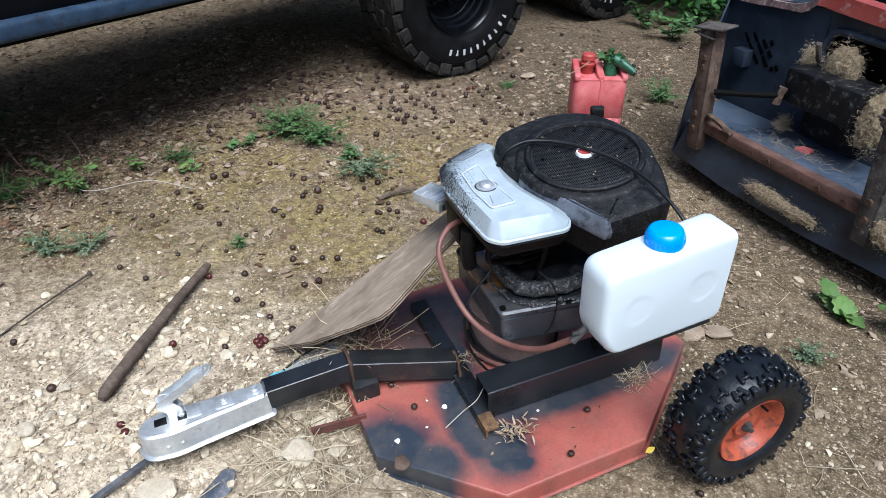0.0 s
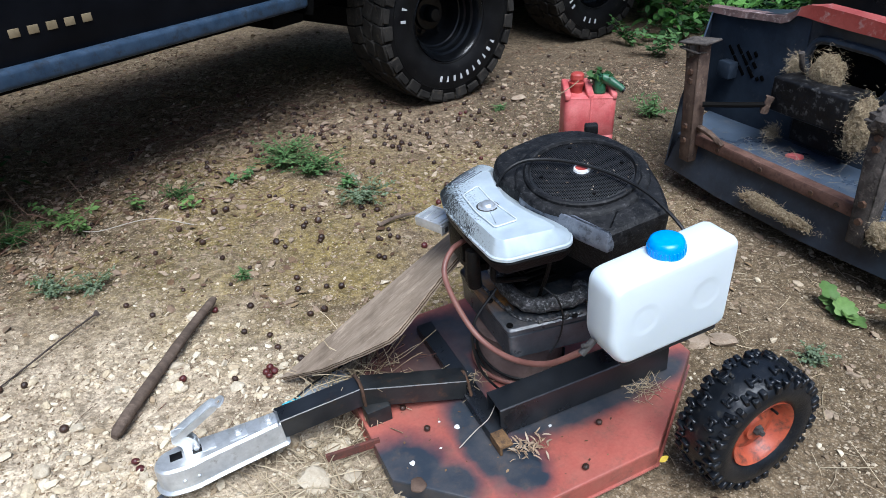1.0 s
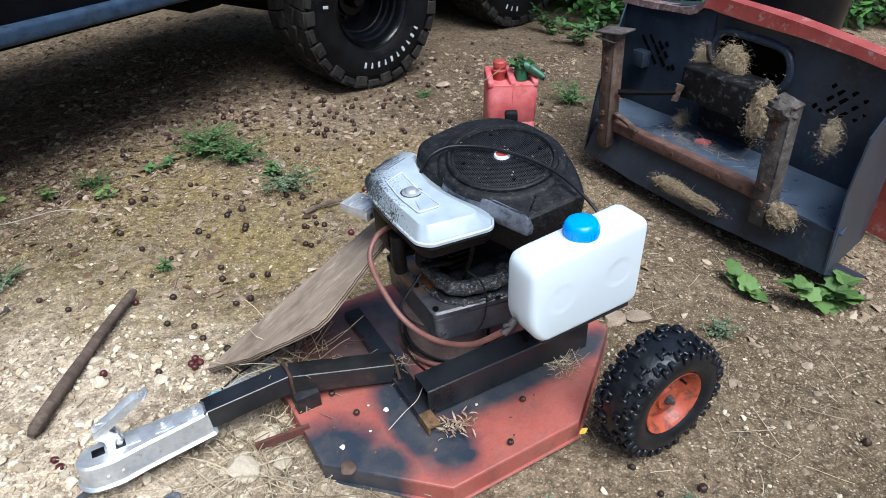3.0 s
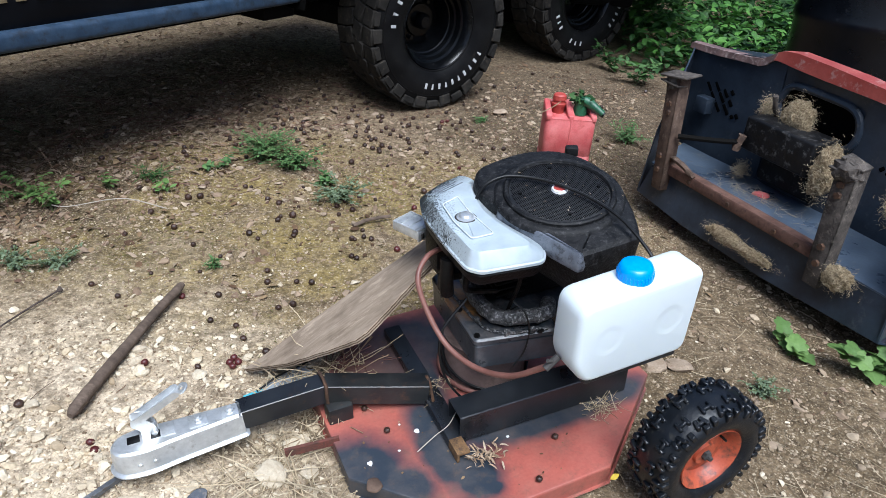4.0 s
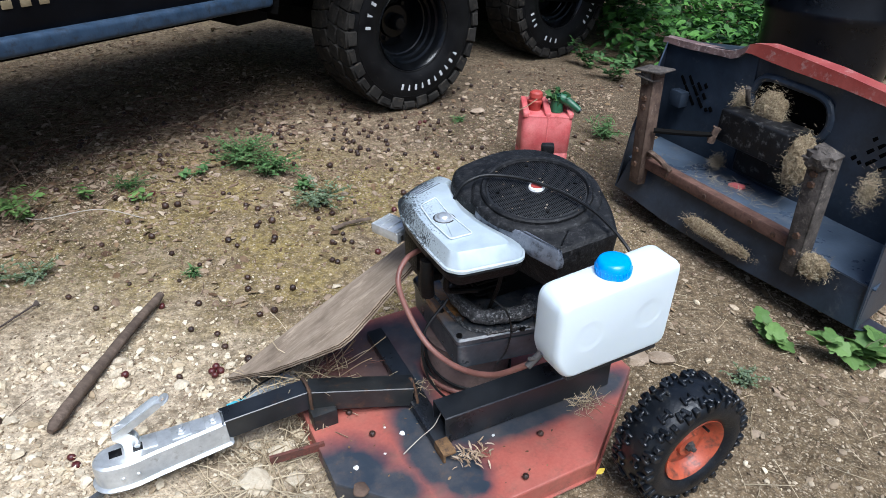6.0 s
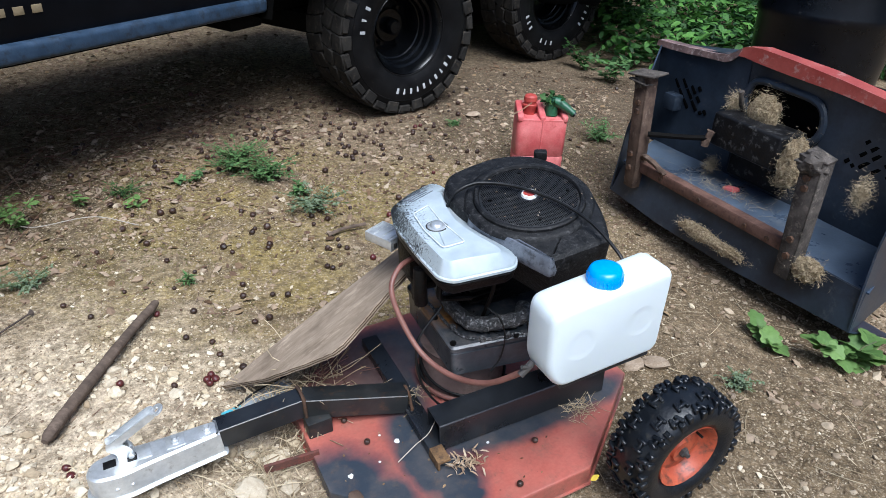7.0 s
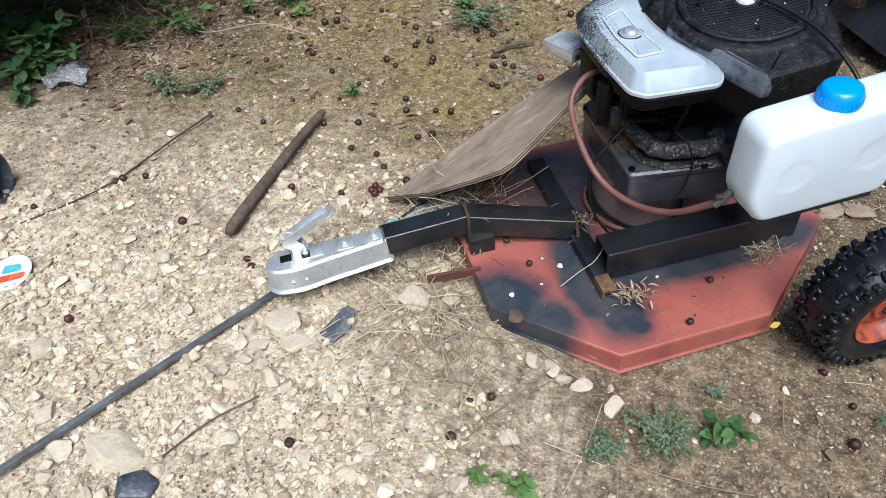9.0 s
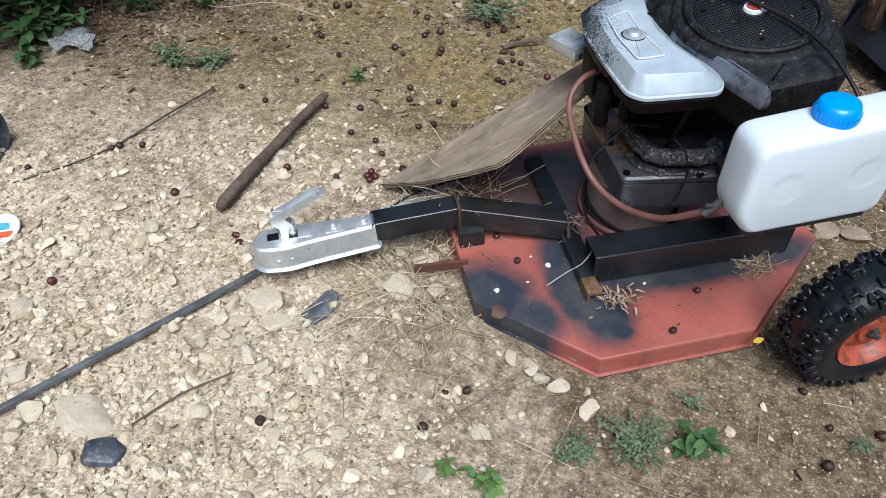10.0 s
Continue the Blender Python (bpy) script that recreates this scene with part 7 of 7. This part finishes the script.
def build_shell():
    k = Matrix.Scale(S, 4)

    def put(name, bm, material, parent, label="", sharp=38):
        bmesh.ops.transform(bm, matrix=k, verts=bm.verts[:])
        return part(name, bm, material, parent, label, sharp)

    lip = bmesh.new()
    sheet([(0.0, 0.0, 0.0), (0.3, -0.005, -0.02), (0.7, -0.005, -0.02), (1.17, 0.0, 0.01)], [(0.03, 0.02, 0.135), (0.3, 0.02, 0.14), (0.7, 0.02, 0.145), (1.16, 0.02, 0.15)], 0.006, lip)
    sheet([(0.0, 0.0, 0.0), (0.3, -0.005, -0.02), (0.7, -0.005, -0.02), (1.17, 0.0, 0.01)], [(-0.06, 0.22, -0.06), (0.3, 0.25, -0.085), (0.7, 0.25, -0.085), (1.2, 0.22, -0.06)], 0.006, lip)
    put("front_lip", lip, SHELL, shell, "black plastic lip")
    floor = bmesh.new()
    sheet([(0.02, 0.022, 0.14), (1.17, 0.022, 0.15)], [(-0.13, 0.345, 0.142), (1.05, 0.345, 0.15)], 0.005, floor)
    put("floor_panel", floor, SHELL_FLOOR, shell, "blue-black floor panel with sky sheen in its colour")
    # back wall with an opening cut through it
    wall = bmesh.new()
    y = 0.34
    xs = [-0.19, 0.02, 0.30, 0.34, 0.62, 0.66, 0.80, 1.08]
    tops = [0.58, 0.60, 0.63, 0.655, 0.65, 0.645, 0.635, 0.60]
    for i in range(len(xs) - 1):
        a, b = xs[i], xs[i + 1]
        ta, tb_ = tops[i], tops[i + 1]
        if 2 <= i <= 4:
            if i == 3:
                sheet([(a, y, 0.14), (b, y, 0.14)], [(a, y, 0.40), (b, y, 0.40)], 0, wall)
                sheet([(a, y, 0.565), (b, y, 0.555)], [(a, y - 0.02, ta), (b, y - 0.02, tb_)], 0, wall)
            elif i == 2:
                sheet([(a, y, 0.14), (b, y, 0.14)], [(a, y, 0.44), (b, y, 0.40)], 0, wall)
                sheet([(a, y, 0.53), (b, y, 0.565)], [(a, y - 0.02, ta), (b, y - 0.02, tb_)], 0, wall)
            else:
                sheet([(a, y, 0.14), (b, y, 0.14)], [(a, y, 0.40), (b, y, 0.43)], 0, wall)
                sheet([(a, y, 0.555), (b, y, 0.52)], [(a, y - 0.02, ta), (b, y - 0.02, tb_)], 0, wall)
        else:
            sheet([(a, y, 0.14), (b, y, 0.14)], [(a, y - 0.02, ta), (b, y - 0.02, tb_)], 0, wall)
    bmesh.ops.remove_doubles(wall, verts=wall.verts[:], dist=0.002)
    bmesh.ops.recalc_face_normals(wall, faces=wall.faces[:])
    bmesh.ops.solidify(wall, geom=wall.faces[:], thickness=0.006)
    back = put("back_wall", wall, SHELL, shell, "blue-black moulded inner wall")
    ring = bmesh.new()
    sweep([(0.30, y - 0.012, 0.485), (0.345, y - 0.012, 0.56), (0.48, y - 0.012, 0.566), (0.62, y - 0.012, 0.552), (0.66, y - 0.012, 0.475), (0.62, y - 0.012, 0.405), (0.48, y - 0.012, 0.400), (0.345, y - 0.012, 0.402), (0.30, y - 0.012, 0.485)], 0.015, 8, 4, ring)
    put("opening_rim", ring, SHELL, back)
    # near-black solid box stands in for the shade inside the opening
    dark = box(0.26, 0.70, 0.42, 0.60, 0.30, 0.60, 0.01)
    put("cavity_shade_box", dark, CHASSIS, shell)
    # vents: slanted slots broken into dashes
    for cx, cz, ln in ((-0.050, 0.440, 0.045), (-0.018, 0.405, 0.045), (0.017, 0.368, 0.045), (-0.006, 0.452, 0.045), (0.028, 0.415, 0.050), (0.064, 0.372, 0.050), (0.046, 0.438, 0.040), (0.080, 0.405, 0.030), (0.078, 0.450, 0.022), (0.104, 0.353, 0.016), (0.128, 0.362, 0.022), (-0.052, 0.388, 0.024), (-0.024, 0.360, 0.020)):
        for base, flip in ((0.0, 1), (0.915, -1)):
            put("vent_slot", box(-0.0075, 0.0075, -0.003, 0.003, -ln / 2, ln / 2, 0.002, m=pose(base + flip * cx, y - 0.006 - 0.038 * (cz - 0.14), cz + (0.04 if flip < 0 else 0), 0, -43 * flip, 0)), HOLE, back)
    # end walls
    ends = bmesh.new()
    sheet([(0.0, 0.0, 0.0), (0.035, 0.0, 0.30), (0.045, 0.05, 0.50)], [(-0.19, 0.345, 0.0), (-0.19, 0.345, 0.3), (-0.19, 0.33, 0.585)], 0.006, ends)
    put("end_wall", ends, SHELL, shell)
    ends = bmesh.new()
    sheet([(1.17, 0.0, 0.01), (1.155, 0.0, 0.30), (1.14, 0.05, 0.46)], [(1.09, 0.345, 0.0), (1.09, 0.345, 0.3), (1.08, 0.33, 0.60)], 0.006, ends)
    put("end_wall", ends, SHELL, shell)
    # outer red skin rolled over the top edge and down the back
    red = bmesh.new()
    sheet([(0.275, 0.312, 0.672), (0.34, 0.311, 0.683), (0.62, 0.311, 0.667), (0.80, 0.311, 0.649), (1.09, 0.32, 0.611)], [(0.26, 0.350, 0.672), (0.34, 0.355, 0.688), (0.62, 0.355, 0.676), (0.80, 0.355, 0.656), (1.12, 0.36, 0.616)], 0.008, red)
    sheet([(0.26, 0.350, 0.672), (0.34, 0.355, 0.688), (0.62, 0.355, 0.676), (0.80, 0.355, 0.656), (1.12, 0.36, 0.616)], [(0.22, 0.58, 0.35), (0.34, 0.66, 0.36), (0.62, 0.66, 0.36), (0.80, 0.64, 0.35), (1.14, 0.60, 0.33)], 0.008, red)
    sheet([(0.22, 0.58, 0.35), (0.34, 0.66, 0.36), (0.62, 0.66, 0.36), (0.80, 0.64, 0.35), (1.14, 0.60, 0.33)], [(0.22, 0.58, -0.092), (0.34, 0.62, -0.092), (0.62, 0.62, -0.092), (0.80, 0.62, -0.092), (1.14, 0.58, -0.092)], 0.008, red)
    put("red_skin", red, SHELL_RED, shell, "chipped red outer skin")
    # turned-down flange: worn on the low stretch, swept up in a step, red beyond it
    low = [(-0.20, 0.572), (-0.10, 0.574), (-0.02, 0.578), (0.12, 0.590), (0.185, 0.594), (0.215, 0.606), (0.245, 0.634)]
    high = [(-0.20, 0.594), (-0.10, 0.600), (-0.02, 0.604), (0.12, 0.614), (0.185, 0.624), (0.222, 0.644), (0.255, 0.668)]
    fl = bmesh.new()
    sheet([(p, 0.309, q) for p, q in low], [(p, 0.312, q) for p, q in high], 0.007, fl)
    sheet([(p, 0.312, q) for p, q in high], [(p, 0.345, q + 0.004) for p, q in high], 0.006, fl)
    put("rolled_edge", fl, RIM_WORN, shell, "scuffed pinkish brown flange")
    low = [(0.245, 0.634), (0.275, 0.636), (0.344, 0.630), (0.479, 0.623), (0.685, 0.617), (0.88, 0.602), (1.09, 0.575)]
    high = [(0.255, 0.668), (0.285, 0.679), (0.344, 0.684), (0.479, 0.678), (0.685, 0.662), (0.88, 0.640), (1.09, 0.612)]
    fl = bmesh.new()
    sheet([(p, 0.307, q) for p, q in low], [(p, 0.310, q) for p, q in high], 0.008, fl)
    put("rolled_edge", fl, SHELL_RED, shell, "worn red edge")
    blk = bmesh.new()
    sheet([(-0.19, 0.325, 0.588), (0.02, 0.322, 0.606), (0.27, 0.318, 0.636)], [(-0.22, 0.45, 0.56), (0.02, 0.47, 0.60), (0.27, 0.47, 0.64)], 0.006, blk)
    sheet([(-0.22, 0.45, 0.56), (0.02, 0.47, 0.60), (0.27, 0.47, 0.64)], [(-0.22, 0.52, -0.09), (0.02, 0.56, -0.09), (0.27, 0.60, -0.09)], 0.006, blk)
    put("outer_skin", blk, SHELL, shell)
    # battery box on the wall
    bx = bmesh.new()
    box(0.292, 0.612, 0.19, 0.335, 0.305, 0.437, 0.010, bx, None, 3)
    box(0.34, 0.600, 0.285, 0.333, 0.18, 0.31, 0.010, bx, None, 3)
    put("battery_box", bx, DARK_BOX, shell, "sooty black battery box")
    # rusty subframe
    rail = bmesh.new()
    box(0.12, 0.88, -0.002, 0.012, 0.145, 0.185, 0.003, rail)
    box(0.12, 0.88, 0.0, 0.045, 0.182, 0.188, 0.002, rail)
    rail_ob = put("rail", rail, RAIL, shell, "rusty flat steel rail")
    put("rail_hook", sweep([(0.13, 0.03, 0.20), (0.17, -0.01, 0.225), (0.225, -0.015, 0.222), (0.262, -0.005, 0.203), (0.285, 0.0, 0.188)], 0.012, 8, 4, wobble=0.3), BRACKET, rail_ob, "bent rusty hook")
    for bx_ in (0.27, 0.48, 0.70, 0.80):
        put("bolt", bolt(pose(bx_, -0.004, 0.166, 90), 0.010, 0.008), RUST, rail_ob)
    for bx_, z0, z1, w in ((0.105, 0.075, 0.54, 0.031), (0.895, 0.075, 0.50, 0.034)):
        b = bmesh.new()
        box(bx_ - w, bx_ + w, -0.03, -0.022, z0, z1, 0.003, b)
        box(bx_ - w, bx_ - w + 0.007, -0.03, 0.03, z0, z1, 0.003, b)
        box(bx_ + w - 0.007, bx_ + w, -0.03, 0.03, z0, z1, 0.003, b)
        for v in b.verts:
            v.co.x = bx_ + (v.co.x - bx_) * (0.86 + 0.5 * (v.co.z - z0)) + (v.co.z - 0.3) * (-0.09 if bx_ < 0.5 else -0.05)
        ob = put("bracket", b, BRACKET if bx_ < 0.5 else MUD, shell, "muddy rusted upright bracket" if bx_ < 0.5 else "upright bracket caked in dark mud")
        cap = bmesh.new()
        dx = (z1 - 0.3) * (-0.09 if bx_ < 0.5 else -0.05)
        wide = 1.0 if bx_ < 0.5 else 0.62
        box(-0.060 * wide, 0.070 * wide, -0.05 * wide, 0.045 * wide, 0.0, 0.009, 0.004, cap, pose(bx_ + dx, 0, z1 + 0.004, 4, -6 if bx_ < 0.5 else 14, 8))
        box(-0.052, 0.040, -0.046, 0.03, -0.034, -0.027, 0.003, cap, pose(bx_ + dx, 0, z1 + 0.004, -3, 5, 5))
        lump = bmesh.new()
        bmesh.ops.create_icosphere(lump, subdivisions=3, radius=1.0)
        for v in lump.verts:
            v.co *= 1 + 0.35 * noise.noise(v.co * 2.3 + Vector((bx_ * 9, 0, 0))) + 0.12 * noise.noise(v.co * 8)
            v.co = Vector((bx_ + dx - 0.006 + v.co.x * (0.034 if bx_ < 0.5 else 0.048), -0.012 + v.co.y * (0.030 if bx_ < 0.5 else 0.042), z1 - 0.022 + v.co.z * 0.044))
        joined(lump, cap)
        put("bracket_head", cap, MUD, ob, "mud-caked bent bracket plate")
        for bz in (0.16, 0.22, 0.40, 0.435):
            put("bolt", bolt(pose(bx_ + (bz - 0.3) * -0.07, -0.034, bz, 90), 0.013, 0.012), RUST, ob)
    put("wall_block", box(-0.07, 0.0, 0.275, 0.325, 0.33, 0.40, 0.006), SHELL, shell, "small moulded block")
    put("cross_rod", sweep([(0.15, 0.0, 0.315), (0.25, 0.10, 0.325), (0.315, 0.17, 0.335)], 0.011, 8, 3), CHASSIS, shell, "black cross rod")
    put("tap", sweep([(0.305, 0.16, 0.30), (0.31, 0.165, 0.335), (0.315, 0.17, 0.365)], 0.015, 8, 3, wobble=0.5), BRACKET, shell)
    put("stay", sweep([(0.335, 0.30, 0.44), (0.345, 0.26, 0.49), (0.350, 0.24, 0.53)], 0.010, 8, 3, wobble=0.4), MUD, shell, "muddy grey stay")
    put("red_scrap", prism(rounded([(-0.03, -0.02), (0.03, -0.015), (0.035, 0.015), (-0.02, 0.022)], 0.008, 3), [(0, 0), (0.012, 0.002), (0.016, 0.008)], None, pose(0.435, 0.225, 0.148, 0, -8, 10)), RED_PLASTIC, shell, "broken red plastic scrap")


build_shell()


def shell_spot(c, s, up=0.4):
    def place(rng):
        p = SHELL_M @ Vector([rng.gauss(c[i], s[i]) for i in range(3)])
        return tuple(p), rng.uniform(0, 6.283), up
    return place


def straw_clump(label, count, centre, spread, length, seed, core=True):
    """A matted core with fine loose straws standing out of it."""
    root = thing("straw_clump", label, "straw")
    if core:
        bm = bmesh.new()
        bmesh.ops.create_icosphere(bm, subdivisions=4, radius=1.0)
        for v in bm.verts:
            v.co *= 1 + 0.10 * noise.noise(v.co * 21)
            v.co *= 1 + 0.34 * noise.noise(v.co * 1.9 + Vector((seed, 0, 0))) + 0.14 * noise.noise(v.co * 6)
            v.co = SHELL_M @ Vector([centre[i] + v.co[i] * spread[i] * 1.8 for i in range(3)])
        part("matted_core", bm, NEST, root)
    ob = strands("loose_straw", "", int(count * 3.4), shell_spot(centre, [q * 0.80 for q in spread], 0.0), (length[0] * 0.7, length[1] * 0.72), 0.00045, STRAW, seed, 0.0, 2.2, "", True)
    ob.parent = root


straw_clump("clump of old straw in the lip", 900, (0.52, -0.012, 0.050), (0.048, 0.010, 0.015), (0.008, 0.024), 61)
straw_clump("clump of old straw in the lip", 700, (0.65, -0.012, 0.045), (0.05, 0.010, 0.012), (0.008, 0.024), 68)
straw_clump("clump of old straw beside the bracket", 700, (0.975, -0.012, 0.140), (0.030, 0.014, 0.022), (0.008, 0.024), 62)
straw_clump("straw nest spilling from the battery box", 1500, (0.650, 0.235, 0.345), (0.027, 0.028, 0.050), (0.008, 0.030), 63)
straw_clump("straw nest stuffed behind the battery box", 1500, (0.432, 0.296, 0.458), (0.035, 0.022, 0.038), (0.008, 0.030), 64)
straw_clump("wisps of straw on the fender floor", 60, (0.45, 0.18, 0.152), (0.16, 0.05, 0.002), (0.03, 0.10), 65, False)
straw_clump("wisps of straw under the battery box", 260, (0.29, 0.25, 0.20), (0.016, 0.02, 0.02), (0.008, 0.028), 66, False)
straw_clump("wisps of straw caught on the stay", 300, (0.285, 0.30, 0.452), (0.014, 0.015, 0.030), (0.012, 0.034), 69, False)
straw_clump("wisps of straw behind the bracket", 360, (0.94, 0.20, 0.36), (0.018, 0.02, 0.035), (0.008, 0.028), 67, False)


# ---- black barrel behind the fender ----
barrel = thing("barrel", "large black plastic barrel behind the fender", "barrel", on_ground(2.12, 3.75, 0.0))
part("body", lathe([(0, 0.0), (0.27, 0.0), (0.285, 0.02), (0.33, 0.45), (0.34, 0.62), (0.352, 0.64), (0.352, 0.67), (0.345, 0.69), (0.36, 0.92), (0.34, 0.92), (0.33, 0.6), (0.27, 0.03), (0, 0.02)], 56), BARREL, barrel)
part("rim", lathe([(0.355, 0.915), (0.375, 0.93), (0.375, 0.965), (0.35, 0.965), (0.345, 0.92)], 56), BARREL, barrel, "thick rolled black rim")


# ---- woods added round the yard to block low sky light ----
def tree_wall(name, label, a, b, tall, deep, count, seed):
    """A belt of woodland: trunks with a ragged mass of leaf clumps, thinning upwards."""
    rng = random.Random(seed)
    a, b = Vector(a), Vector(b)
    d = (b - a)
    nrm = Vector((-d.y, d.x, 0)).normalized()
    verts, faces = [], []
    for _ in range(count):
        p = a + d * rng.random() + nrm * rng.uniform(0, deep)
        top = tall * (0.75 + 0.35 * noise.noise(Vector((p.x * 0.5, p.y * 0.5, seed))))
        p.z = 0.1 + top * rng.random()
        add_leaf(verts, faces, p, rng.uniform(0, 6.283), rng.uniform(-0.8, 0.8), rng.uniform(0.10, 0.26), LEAF_OVAL, rng.uniform(-0.9, 0.9))
    tagged(new(name, mesh_from(name, verts, faces, LEAF_DARK)), label, "woods", kind="stuff")


tree_wall("woods", "added dark green woodland hidden behind the truck, blocking sky light", (-4.1, 2.55, 0), (-0.5, 7.75, 0), 2.3, 1.2, 14000, 91)
tree_wall("woods", "added dark green woodland at the yard's back, blocking sky light", (-2.0, 8.4, 0), (7.5, 9.0, 0), 4.2, 1.6, 18000, 94)
tree_wall("woods", "added unseen dark green woodland beside the yard, blocking sky light", (7.0, 9.5, 0), (6.0, -2.0, 0), 5.0, 1.5, 12000, 92)
tree_wall("woods", "added unseen dark green woodland beside the yard, blocking sky light", (-6.0, -1.0, 0), (-5.4, 3.6, 0), 4.0, 1.2, 9000, 93)
